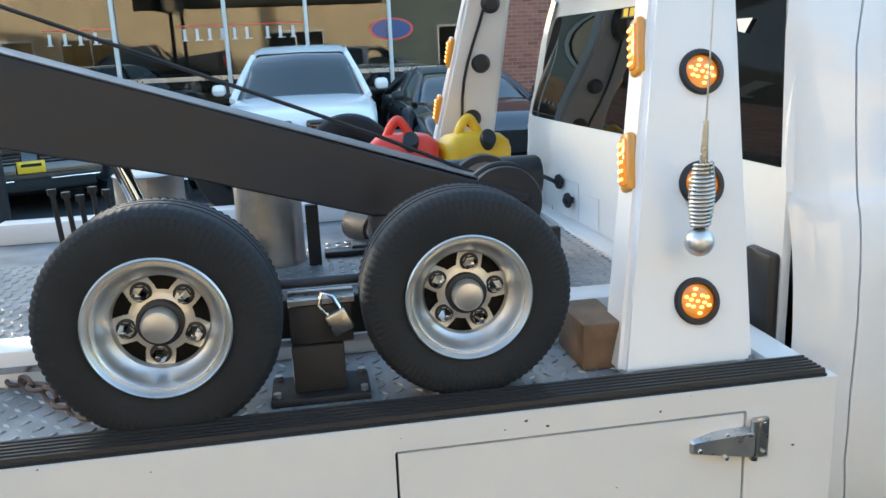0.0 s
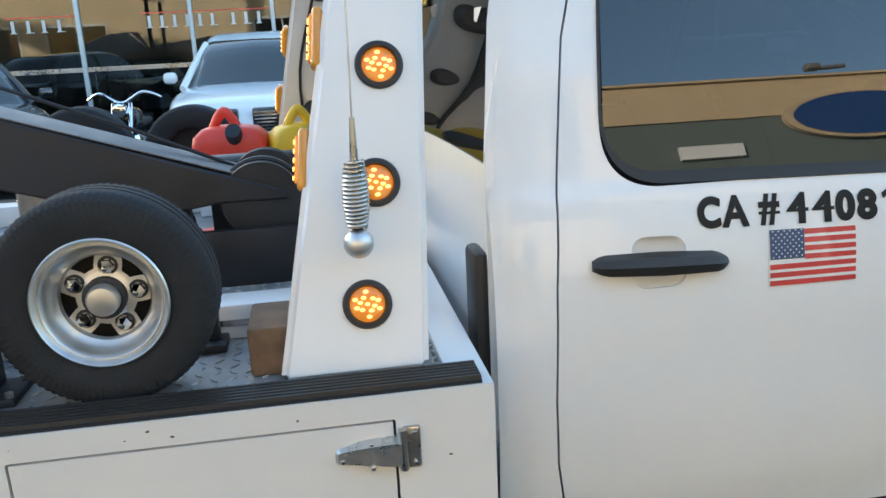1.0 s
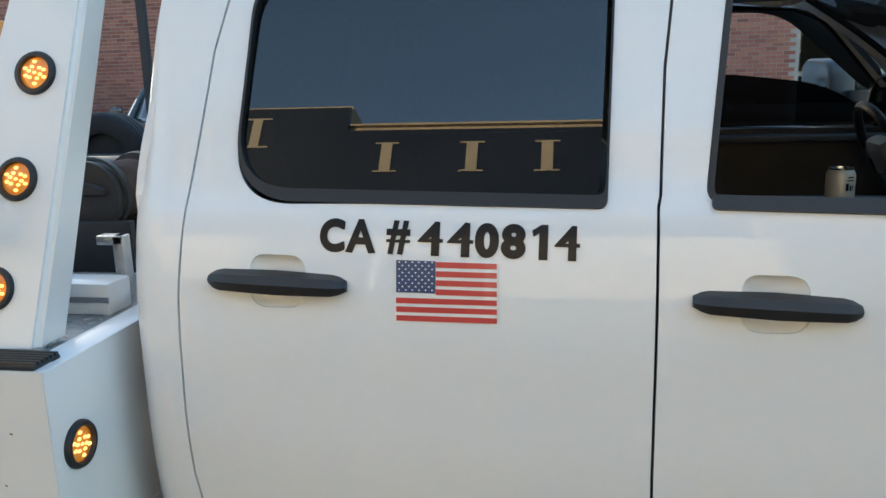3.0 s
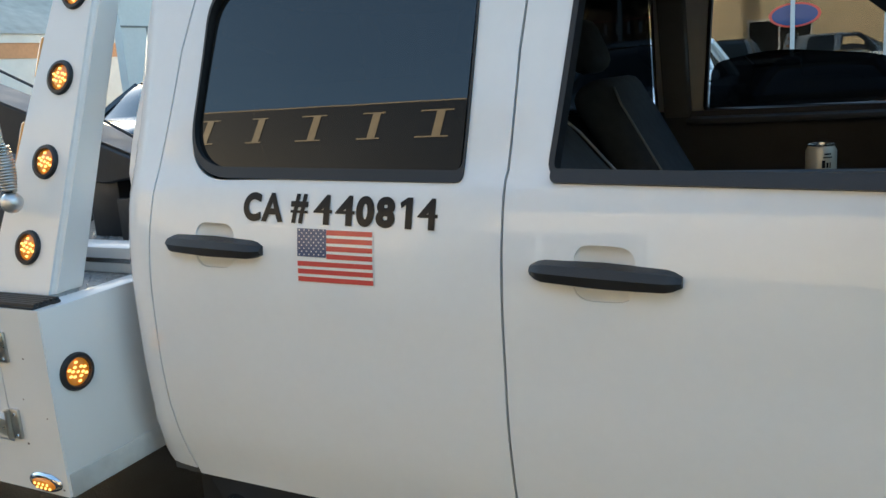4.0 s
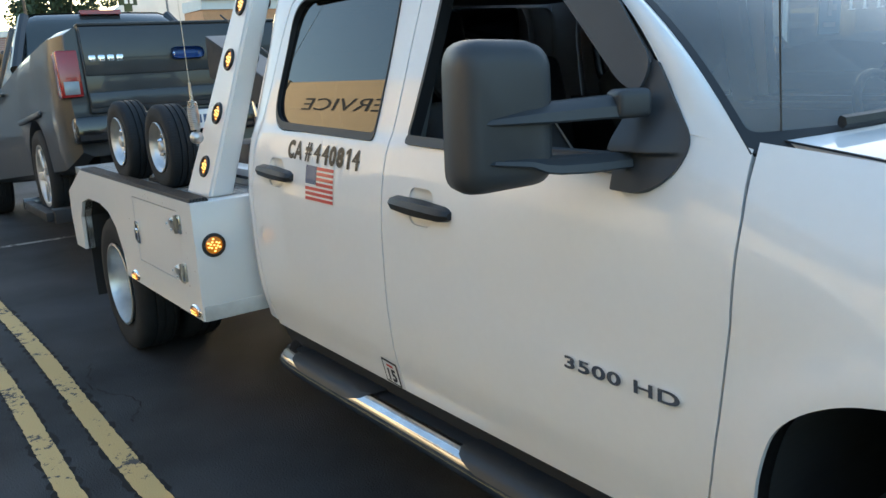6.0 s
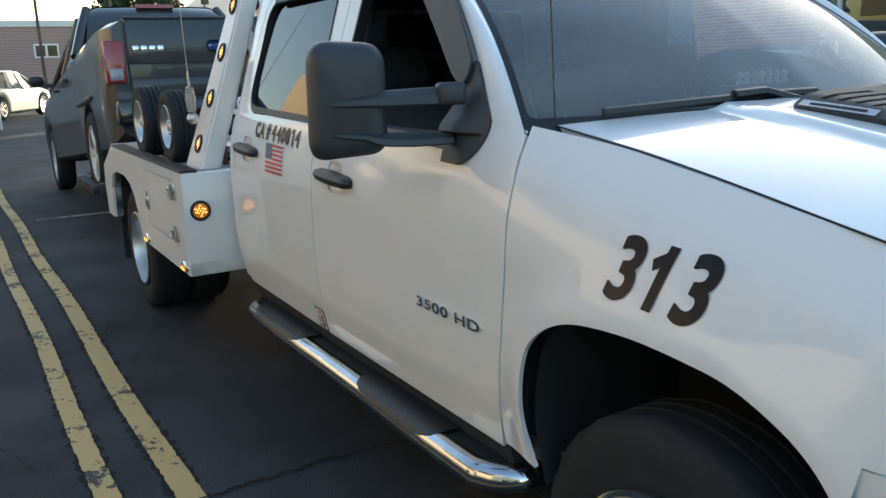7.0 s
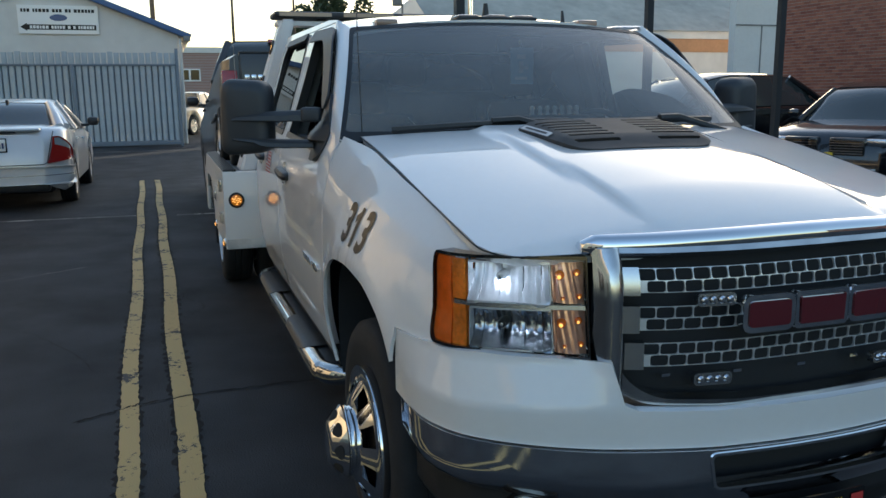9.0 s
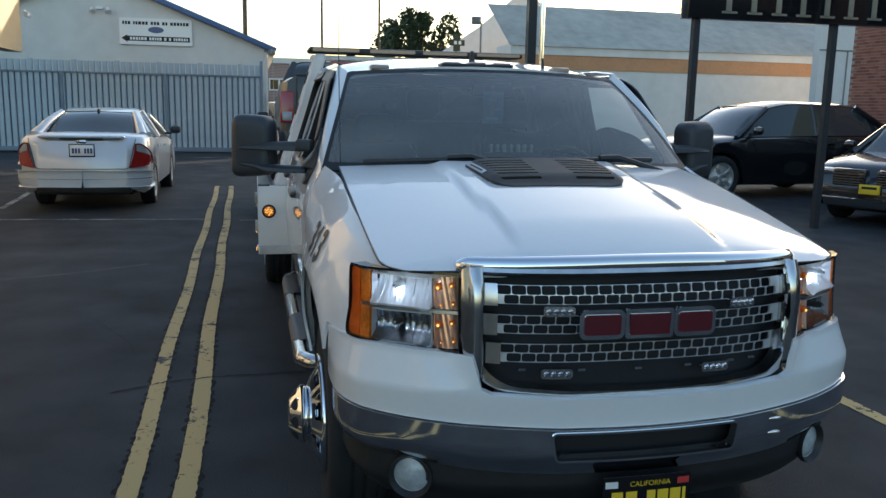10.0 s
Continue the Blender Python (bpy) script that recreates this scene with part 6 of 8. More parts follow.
# ---- on the wrecker's deck ----
def dolly_wheel(x, y, z, s, grow, turn0):
    """turn0: the angle of the first nut."""
    m = at(x, s * y, z, s) @ Matrix.Scale(grow, 4)
    w = part("dolly_wheel", treaded(0.206, 0.138, 0.112, m, 276, 0.0022, 3), TYRE, dolly, "small dolly tyre on a bright alloy rim", 40)
    prof = [(0.112, 0.045), (0.121, 0.060), (0.124, 0.066), (0.121, 0.069), (0.117, 0.064), (0.1145, 0.057), (0.112, 0.056), (0.109, 0.060), (0.106, 0.057), (0.103, 0.046), (0.097, 0.034), (0.090, 0.027), (0.085, 0.024)]
    part("rim", lathe(prof, 56, m), ALLOY, w, "polished alloy rim", 50)
    # dished centre with five windows between the nuts
    bm = lathe([(0.086, 0.023), (0.081, 0.016)] + [(0.080 - 0.002 * k, 0.0135 + 0.00002 * (k - 8) ** 2) for k in range(17)] + [(0.034, 0.020)], 360, m)
    gone = []
    for f in bm.faces:
        c = m.inverted() @ f.calc_center_median()
        rr, off = math.hypot(c.x, c.z), abs((math.degrees(math.atan2(c.z, c.x)) - turn0) % 72 - 36)
        if 0.056 < rr < 0.0815 and off < 10 + 9 * (rr - 0.056) / 0.0255:
            gone.append(f)
    bmesh.ops.delete(bm, geom=gone, context="FACES")
    part("rim_centre", bm, ALLOY, w, "", 50)
    # Black disc standing in for the shade seen through the five windows.
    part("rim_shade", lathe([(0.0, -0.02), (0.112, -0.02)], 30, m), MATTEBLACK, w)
    part("hub_ring", lathe([(0.040, 0.018), (0.040, 0.034), (0.034, 0.036), (0.030, 0.034)], 24, m), DARKSTEEL, w)
    part("hub_cap", lathe([(0.031, 0.030), (0.030, 0.050), (0.026, 0.056), (0.012, 0.059), (0, 0.059)], 24, m), ALLOY, w, "", 40)
    for k in range(5):
        a = radians(turn0 + 72 * k)
        part("nut_seat", lathe([(0.0185, 0.0125), (0.0185, 0.0155), (0.013, 0.0165)], 16, m @ Matrix.Translation((0.060 * math.cos(a), 0, 0.060 * math.sin(a)))), DARKSTEEL, w)
        nut = part("lug_nut", lathe([(0.0135, 0.012), (0.0135, 0.030), (0.010, 0.036), (0.006, 0.046), (0, 0.047)], 6, m @ Matrix.Translation((0.060 * math.cos(a), 0, 0.060 * math.sin(a)))), CHROME, w, "", 20)


dolly = thing("tow_dolly", "folded steel tow dolly with small alloy wheels on deck", "tow dolly")
for s in (-1, 1):
    for x, y, z, grow, turn0 in ((-4.052, 1.062, 1.249, 1.022, 62), (-3.500 if s < 0 else -3.60, 1.030, 1.243, 0.972, 28)):
        dolly_wheel(x, y, z, s, grow, turn0)
    beam = part("axle_beam", boxes((-4.10, -3.46, *sorted((s * 0.90, s * 0.975)), 1.155, 1.235), bevel=0.006), DARKSTEEL, dolly, "dark steel dolly beam")
    part("beam_face", boxes((-3.835, -3.715, *sorted((s * 0.97, s * 1.02)), 1.157, 1.233), bevel=0.004), DARKSTEEL, dolly)
    part("beam_strip", boxes((-3.835, -3.71, *sorted((s * 0.95, s * 1.024)), 1.236, 1.246)), STEEL, dolly)
    stand = part("stand_plate", boxes((-3.88, -3.69, *sorted((s * 0.93, s * 1.05)), 1.045, 1.060), bevel=0.003), DARKSTEEL, dolly)
    for bx in (-3.868, -3.702):
        for by in (0.945, 1.035):
            part("bolt", rod(bmesh.new(), (bx, s * by, 1.058), (bx, s * by, 1.070), 0.008, 6), STEEL, stand)
    part("stand_block", boxes((-3.835, -3.735, *sorted((s * 0.945, s * 1.025)), 1.060, 1.155), bevel=0.004), DARKSTEEL, dolly)
    part("spreader_bar", rod(bmesh.new(), (-4.1, s * 0.955, 1.262), (-3.45, s * 0.955, 1.262), 0.010), DARKSTEEL, dolly)
lock = thing("padlock", "small steel padlock on the dolly beam", "padlock", at=Matrix.Translation((-3.75, -1.034, 1.222)) @ Matrix.Rotation(radians(-24), 4, "Y") @ Matrix.Translation((3.75, 1.034, -1.222)))
part("lock_body", boxes((-3.770, -3.728, -1.045, -1.022, 1.178, 1.222), bevel=0.005), STEEL, lock)
part("shackle", tube(bmesh.new(), [(-3.762, -1.034, 1.215), (-3.768, -1.03, 1.245), (-3.755, -1.02, 1.262), (-3.738, -1.03, 1.248), (-3.736, -1.034, 1.215)], 0.0045, 8), CHROME, lock)
block = thing("wood_block", "worn brown timber chock beside the lamp post", "wood block")
bm = bmesh.new()
box(bm, -3.26, -3.17, -1.03, -0.86, 1.046, 1.145, 0.006)
part("timber", bm, WOOD, block)
# boom with its winch
boom = part("boom", bmesh.new(), DARKSTEEL, truck, "black steel recovery boom")
bm = bmesh.new()
rows = []
for x, z0, z1, h in ((-4.72, 1.545, 1.80, 0.09), (-4.1, 1.40, 1.60, 0.09), (-3.62, 1.262, 1.438, 0.09), (-3.50, 1.25, 1.398, 0.10), (-3.36, 1.27, 1.352, 0.11), (-3.18, 1.27, 1.294, 0.11)):
    rows.append([bm.verts.new((x, -0.25 + a * h, z)) for a, z in ((-1, z0), (-1, z1), (1, z1), (1, z0))])
for a, b in zip(rows, rows[1:]):
    for j in range(4):
        bm.faces.new((a[j], a[(j + 1) % 4], b[(j + 1) % 4], b[j]))
bm.faces.new(rows[0]), bm.faces.new(rows[-1])
bmesh.ops.recalc_face_normals(bm, faces=bm.faces[:])
bmesh.ops.bevel(bm, geom=bm.edges[:], offset=0.006, segments=1, affect="EDGES")
bm.to_mesh(boom.data)
bm.free()
part("boom_top", boxes((-0.78, 0.78, -0.088, 0.088, 0, 0.003)), FLANGE, boom).matrix_world = Matrix.Translation((-3.97, -0.25, 1.558)) @ Euler((0, radians(18.15), 0)).to_matrix().to_4x4()
m = Matrix.Translation((-3.25, -0.20, 1.268))
winch = part("winch_drum", lathe([(0.0, -0.15), (0.105, -0.15), (0.108, -0.14), (0.105, -0.125), (0.075, -0.12), (0.075, 0.12), (0.105, 0.125), (0.108, 0.15), (0, 0.15)], 36, m), DARKSTEEL, truck, "black winch drum with wound wire")
turns = [m @ Vector((0.082 * math.cos(2 * math.pi * k / 24), -0.115 + 0.225 * k / (24 * 16), 0.082 * math.sin(2 * math.pi * k / 24))) for k in range(24 * 16 + 1)]
part("wire_coil", tube(bmesh.new(), turns, 0.007, 6), RUSTY, winch, "", 60)
part("drum_flange", lathe([(0.109, -0.122), (0.116, -0.118), (0.116, -0.098), (0.100, -0.095)], 36, m), DARKSTEEL, winch)
turn = Matrix.Translation((-3.26, -0.02, 1.292)) @ Euler((0, radians(6), radians(90))).to_matrix().to_4x4()
part("winch_motor", lathe([(0, -0.20), (0.06, -0.20), (0.066, -0.19), (0.066, 0.19), (0.06, 0.20), (0, 0.20)], 24, turn), BLACK, winch, "black cylindrical winch motor")
part("motor_strap", lathe([(0.067, -0.024), (0.070, -0.024), (0.070, 0.024), (0.067, 0.024)], 24, turn), PIPING, winch)
for y, h in ((-0.065, 1.26), (-0.367, 1.20)):
    part("winch_bracket", boxes((-3.42, -3.10, y - 0.014, y + 0.014, 1.045, h), bevel=0.004), DARKSTEEL, winch)
part("winch_wire", tube(bmesh.new(), [(-3.26, -0.22, 1.32), (-3.6, -0.22, 1.475), (-4.2, -0.22, 1.72), (-4.72, -0.22, 1.93)], 0.006, 6), DARKSTEEL, boom)
part("boom_foot", boxes((-3.62, -3.46, -0.33, -0.17, 1.045, 1.27), bevel=0.006), DARKSTEEL, truck)
part("boom_ram", rod(bmesh.new(), (-4.20, -0.25, 1.22), (-4.31, -0.25, 1.55), 0.022), CHROME, boom)
part("ram_sleeve", rod(bmesh.new(), (-4.10, -0.25, 1.05), (-4.21, -0.25, 1.30), 0.036), RUSTY, boom)
part("deck_box", boxes((-4.35, -3.95, -0.45, -0.05, 1.045, 1.17), bevel=0.01), DARKSTEEL, truck)
# bright channel along the deck and the folded wheel-lift arms
for s in (-1, 1):
    part("deck_channel", boxes((-4.95, -2.92, *sorted((s * 0.70, s * 0.80)), 1.046, 1.125), bevel=0.006), BODY_WHITE, truck, "white painted deck channel")
    part("channel_groove", boxes((-4.95, -2.92, *sorted((s * 0.803, s * 0.8)), 1.078, 1.092)), SATIN, truck)
    part("tie_hook", boxes((-3.36, -3.335, *sorted((s * 0.82, s * 0.85)), 1.05, 1.19), (-3.40, -3.32, *sorted((s * 0.80, s * 0.88)), 1.046, 1.065), bevel=0.004), DARKSTEEL, truck)
    part("rail_hook", boxes((-2.985, -2.955, *sorted((s * 0.62, s * 0.66)), 1.05, 1.215), (-3.03, -2.955, *sorted((s * 0.62, s * 0.66)), 1.19, 1.215), bevel=0.004), STEEL, truck)
drum = thing("steel_drum", "dented bright steel cylinder standing on the deck", "steel cylinder")
part("drum_shell", lathe([(0.0, 0.0), (0.105, 0.0), (0.108, 0.01), (0.105, 0.02), (0.105, 0.30), (0.108, 0.31), (0.10, 0.315), (0, 0.315)], 32, Matrix.Translation((-3.915, 0.12, 1.046)) @ Matrix.Rotation(radians(90), 4, "X")), GALV, drum)
for v in drum.children[0].data.vertices:
    a = math.atan2(v.co.y - 0.12, v.co.x + 3.915)
    k = 1 + 0.018 * math.sin(9 * a) + 0.012 * math.sin(17 * a + 12 * v.co.z) if 1.07 < v.co.z < 1.345 else 1.0
    v.co.x, v.co.y = -3.915 + (v.co.x + 3.915) * k, 0.12 + (v.co.y - 0.12) * k
part("drum_strap", boxes((-3.80, -3.76, 0.02, 0.05, 1.046, 1.24)), DARKSTEEL, drum)
copy_thing(drum, Matrix.Translation((-0.36, 0.02, 0)))
pins = thing("pin_rack", "row of black steel pins standing on the deck", "pin rack")
part("rack_base", boxes((-4.62, -4.40, 0.27, 0.33, 1.046, 1.075)), DARKSTEEL, pins)
for k in range(5):
    part("pin", rod(bmesh.new(), (-4.60 + 0.042 * k, 0.30, 1.07), (-4.61 + 0.042 * k, 0.29, 1.295 - 0.012 * (k % 3)), 0.009, 8), BLACK, pins)
    part("pin_head", rod(bmesh.new(), (-4.61 + 0.042 * k, 0.29, 1.285 - 0.012 * (k % 3)), (-4.61 + 0.042 * k, 0.29, 1.305 - 0.012 * (k % 3)), 0.015, 8), BLACK, pins)
chain = thing("chain", "rusty steel chain lying over the deck edge", "chain")
for k in range(14):
    mm = Matrix.Translation((-4.60 + 0.032 * k, -0.60 - 0.035 * k, 1.064 + 0.008 * math.sin(k))) @ Matrix.Rotation(-0.8, 4, "Z") @ Matrix.Rotation(radians(90 * (k % 2)), 4, "X")
    part("link", tube(bmesh.new(), [mm @ Vector((0.026 * math.cos(a), 0.014 * math.sin(a), 0)) for a in np.linspace(0, 2 * math.pi, 13)], 0.005, 6, False), RUSTY, chain)
pipe = thing("pipe_coupling", "short black pipe coupling lying on the deck", "pipe coupling")
part("coupling_tube", lathe([(0.040, -0.07), (0.055, -0.07), (0.055, 0.07), (0.040, 0.07)], 24, Matrix.Translation((-3.60, 0.30, 1.101)) @ Matrix.Rotation(0.5, 4, "Z"), closed=True), DARKSTEEL, pipe)
rag = thing("red_rag", "crumpled red rag beside the winch", "rag")
bm = bmesh.new()
bmesh.ops.create_icosphere(bm, subdivisions=3, radius=0.05, matrix=Matrix.Translation((-3.45, 0.05, 1.085)) @ Matrix.Diagonal((1.2, 1, 0.8, 1)))
for v in bm.verts:
    v.co += Vector((math.sin(60 * v.co.y), math.sin(70 * v.co.z), math.sin(55 * v.co.x))) * 0.007
part("cloth", bm, RED_CAN, rag)
strap = thing("rubber_mat", "black rubber scraps lying on the deck", "rubber mat")
bm = bmesh.new()
for k in range(5):
    box(bm, -3.75 + 0.09 * k, -3.60 + 0.09 * k, 0.10 + 0.03 * (k % 2), 0.16 + 0.05 * (k % 3), 1.046, 1.066 + 0.01 * (k % 2), 0.006, Matrix.Rotation(0.0, 4, "Z"))
part("mat_scrap", bm, BLACK, strap)


def jerry_can(name, label, m, material):
    """A moulded fuel can with a raised loop handle and a screw spout."""
    can = thing(name, label, "fuel can", "fuel cans on the deck")
    bm = bmesh.new()
    rows = []
    for z, w, d in ((0, 0.155, 0.10), (0.015, 0.168, 0.112), (0.15, 0.168, 0.112), (0.180, 0.160, 0.105), (0.208, 0.125, 0.085), (0.218, 0.07, 0.06)):
        rows.append([bm.verts.new((a, b, z)) for a, b in rp([(-w, -d, 0.05), (w, -d, 0.05), (w, d, 0.05), (-w, d, 0.05)], 4)])
    for a, b in zip(rows, rows[1:]):
        for j in range(len(a)):
            bm.faces.new((a[j], a[(j + 1) % len(a)], b[(j + 1) % len(a)], b[j]))
    bm.faces.new(rows[0][::-1]), bm.faces.new(rows[-1])
    bmesh.ops.recalc_face_normals(bm, faces=bm.faces[:])
    part("can_body", bm, material, can, "", 50)
    part("can_handle", tube(bmesh.new(), curve_pts([(-0.085, 0, 0.19), (-0.055, 0, 0.245), (-0.020, 0, 0.272), (0.012, 0, 0.245), (0.045, 0, 0.19)], 5), 0.021, 10), material, can, "", 60)
    part("spout_cap", lathe([(0, 0.05), (0.034, 0.05), (0.038, 0.042), (0.038, 0.0)], 18, Matrix.Translation((0.035, -0.085, 0.175)) @ Euler((radians(140), 0, 0)).to_matrix().to_4x4()), BLACK, can, "black screw cap")
    place(can, m)
    return can


jerry_can("fuel_can", "red plastic fuel can with black cap on deck", Matrix.Translation((-3.41, 0.66, 1.175)) @ Matrix.Rotation(radians(-6), 4, "Z") @ Matrix.Diagonal((0.82, 0.82, 0.95, 1)), RED_CAN)
jerry_can("fuel_can", "yellow plastic fuel can with black cap on deck", Matrix.Translation((-3.135, 0.66, 1.16)) @ Matrix.Rotation(radians(12), 4, "Z") @ Matrix.Diagonal((0.82, 0.82, 0.98, 1)), YELLOW_CAN)
part("can_shelf", boxes((-3.55, -2.90, 0.60, 0.92, 1.045, 1.16), bevel=0.01), BODY_WHITE, truck)
for y, z in ((0.468, 1.184), (0.36, 1.13)):
    part("gladhand", lathe([(0, 0.045), (0.010, 0.045), (0.014, 0.036), (0.027, 0.034), (0.029, 0.026), (0.012, 0.020), (0.012, -0.012)], 18, Matrix.Translation((-2.815, y, z)) @ Matrix.Rotation(radians(100), 4, "Z")), MATTEBLACK, truck)
part("air_hose", tube(bmesh.new(), curve_pts([(-2.855, 0.468, 1.184), (-2.93, 0.45, 1.215), (-3.02, 0.40, 1.19), (-3.06, 0.36, 1.10)], 6), 0.008, 8), BLACK, truck)
skin("air_slit", back, [(0.566, 0.995), (0.578, 1.0), (0.576, 1.075), (0.567, 1.06)], DECAL, cab_back, depth=0, out=-1, lift=0.003)
# Thin lines for the rectangular seams and marks of the cab-back panel.
for y0, y1, z0, z1 in ((0.30, 0.303, 1.0, 1.20), (0.66, 0.663, 1.0, 1.22), (0.303, 0.66, 1.196, 1.199), (0.12, 0.123, 1.06, 1.17), (0.123, 0.22, 1.167, 1.17)):
    skin("tape_edge", back, [(y0, z0), (y1, z0), (y1, z1), (y0, z1)], FLANGE_WHITE, cab_back, depth=0.001, out=-1, lift=0.002)
part("exhaust_box", boxes((-2.785, -2.75, -0.90, -0.79, 0.85, 1.22), bevel=0.014), BLACK, truck)

# chipped paint and rust specks along the body sides
rnd = random.Random(12)
for s in (-1, 1):
    bm = bmesh.new()
    for k in range(24):
        x, z = rnd.uniform(-4.6, -2.83), rnd.choice((rnd.uniform(0.56, 1.05), rnd.uniform(1.02, 1.055), rnd.uniform(0.555, 0.60)))
        if -4.95 < x < -3.93 and z < 0.93:
            continue
        r = rnd.uniform(0.001, 0.0045)
        q = [(x + r * rnd.uniform(0.6, 1.6) * math.cos(a), z + r * rnd.uniform(0.4, 1.0) * math.sin(a)) for a in np.linspace(0, 2 * math.pi, 7)[:-1]]
        bm.faces.new([bm.verts.new((a, s * (BY + 0.0015), b)) for a, b in (q if s < 0 else q[::-1])])
    chips = part("paint_chip", bm, RUSTY, truck, "small rust-dark paint chips", None)
    chips["kind"] = "stuff"

# ---- other vehicles ----
def vehicle(name, label, paint, m, length, width, base, top, axles, r, roof, half_w=None, open_bed=None, clearance=0.24, category="car", glass_mat=None, trim=BLACK, ends=0.16, tail=(0.35, 0.09)):
    """A road vehicle; x ahead, nose at 0. top: height along x of hood, belt and tail; roof: (x, z, half width) along the cabin, from screen foot to rear window foot."""
    v = thing(name, label, category)
    f = smooth_fn(top)
    hw = width / 2
    bm = bmesh.new()
    rows = []
    n = int(length / 0.06)
    for x in [-length * k / n for k in range(n - 5)] + [-length + d for d in (0.27, 0.22, 0.17, 0.12, 0.08, 0.05, 0.025, 0.008, 0.0)]:
        e = min(x + 0, 0)
        t0, t1 = min(-x, 0.5) / 0.5, min(length + x, tail[0]) / tail[0]
        w = hw * (1 - ends * (1 - t0) ** 2.2 - tail[1] * (1 - t1) ** 2.2)
        h = f(x)
        zb = clearance + 0.10 * (1 - t0) ** 2 + 0.12 * (1 - t1) ** 2
        for ax in axles:
            d = abs(x - ax)
            ra = r * 1.16
            if d < ra:
                zb = max(zb, r + math.sqrt(ra * ra - d * d) * 0.97)
        zb = min(zb, h - 0.12)
        belt = h
        sec = [(w * 0.90, zb), (w * 0.975, zb + 0.04), (w, zb + (belt - zb) * 0.40), (w * 0.995, zb + (belt - zb) * 0.72), (w * 0.965, belt - 0.055), (w * 0.90, belt - 0.012), (w * 0.6, belt + 0.012), (0, belt + 0.02)]
        rows.append([bm.verts.new((x, y, z)) for y, z in sec] + [bm.verts.new((x, -y, z)) for y, z in sec[::-1][1:]])
    for a, b in zip(rows, rows[1:]):
        for j in range(len(a) - 1):
            bm.faces.new((a[j], b[j], b[j + 1], a[j + 1]))
    bm.faces.new(rows[0]), bm.faces.new(rows[-1][::-1])
    bmesh.ops.recalc_face_normals(bm, faces=bm.faces[:])
    part("body", bm, paint, v, "", 45)
    part("underbody", boxes((-length + 0.25, -0.25, -hw * 0.72, hw * 0.72, clearance - 0.02, clearance + 0.35)), MATTEBLACK, v)
    # cabin: dark glass under a painted roof and pillars
    zr, wr = smooth_fn([(-x, z) for x, z, _ in roof]), smooth_fn([(-x, q) for x, _, q in roof])
    xs = np.linspace(roof[0][0], roof[-1][0], 28)
    bm, rows = bmesh.new(), []
    for x in xs:
        z, q, b = zr(-x), wr(-x), f(x)
        rows.append([bm.verts.new((x, s * y, zz)) for s, y, zz in ((1, hw * 0.93, b - 0.02), (1, q + 0.01, z - 0.05), (1, q * 0.86, z - 0.012), (1, 0, z), (-1, q * 0.86, z - 0.012), (-1, q + 0.01, z - 0.05), (-1, hw * 0.93, b - 0.02))])
    for a, b in zip(rows, rows[1:]):
        for j in range(6):
            bm.faces.new((a[j], b[j], b[j + 1], a[j + 1]))
    bmesh.ops.recalc_face_normals(bm, faces=bm.faces[:])
    part("cabin_glass", bm, glass_mat or CARDARK, v, "dark glazed cabin", 40)
    r0, r1 = roof[1][0], roof[-2][0]
    bm, rows = bmesh.new(), []
    for x in np.linspace(r0, r1, 16):
        z, q = zr(-x) + 0.006, wr(-x) + 0.012
        rows.append([bm.verts.new((x, y, zz)) for y, zz in ((q + 0.004, z - 0.075), (q, z - 0.045), (q * 0.86, z - 0.010), (0, z), (-q * 0.86, z - 0.010), (-q, z - 0.045), (-q - 0.004, z - 0.075))])
    for a, b in zip(rows, rows[1:]):
        for j in range(6):
            bm.faces.new((a[j], b[j], b[j + 1], a[j + 1]))
    bmesh.ops.recalc_face_normals(bm, faces=bm.faces[:])
    part("roof", bm, paint, v, "", 40)
    for s in (-1, 1):
        for (xa, xb, rad) in ((roof[0][0], r0, 0.048), ((r0 + r1) / 2 + 0.05, (r0 + r1) / 2, 0.03), (roof[-1][0], r1, 0.055)):
            za, zb = f(xa) - 0.02, zr(-xb) - 0.04
            part("pillar", tube(bmesh.new(), [(xa, s * hw * 0.925, za), ((xa + xb) / 2, s * (hw * 0.925 + wr(-xb) + 0.01) / 2, (za + zb) / 2 + 0.01), (xb, s * (wr(-xb) + 0.004), zb)], rad, 8), paint, v)
        mx = roof[0][0] - 0.28
        mi = part("door_mirror", boxes((mx - 0.06, mx + 0.06, *sorted((s * (hw + 0.03), s * (hw + 0.22))), f(mx) + 0.02, f(mx) + 0.16), bevel=0.055), paint if category == "suv" else trim, v)
        part("mirror_stalk", boxes((mx - 0.03, mx + 0.03, *sorted((s * (hw * 0.92), s * (hw + 0.06))), f(mx) + 0.01, f(mx) + 0.05)), BLACK, mi)
        for hx in (roof[0][0] - 1.05, roof[0][0] - 1.95):
            if hx > -length + 0.9:
                part("door_handle", boxes((hx - 0.1, hx + 0.1, *sorted((s * hw * 0.985, s * (hw + 0.018))), f(hx) - 0.17, f(hx) - 0.14), bevel=0.008), paint, v)
        for ax in axles:
            mm = at(ax, s * (hw - 0.125), r, s)
            w = part("wheel", treaded(r, 0.23, r * 0.66, mm, 40, 0.002), TYRE, v)
            part("rim", lathe([(r * 0.66, 0.085), (r * 0.69, 0.10), (r * 0.62, 0.095), (r * 0.55, 0.05), (r * 0.25, 0.06), (r * 0.15, 0.085), (0, 0.085)], 30, mm), ALLOY, w)
            for k in range(5):
                a = 2 * math.pi * k / 5
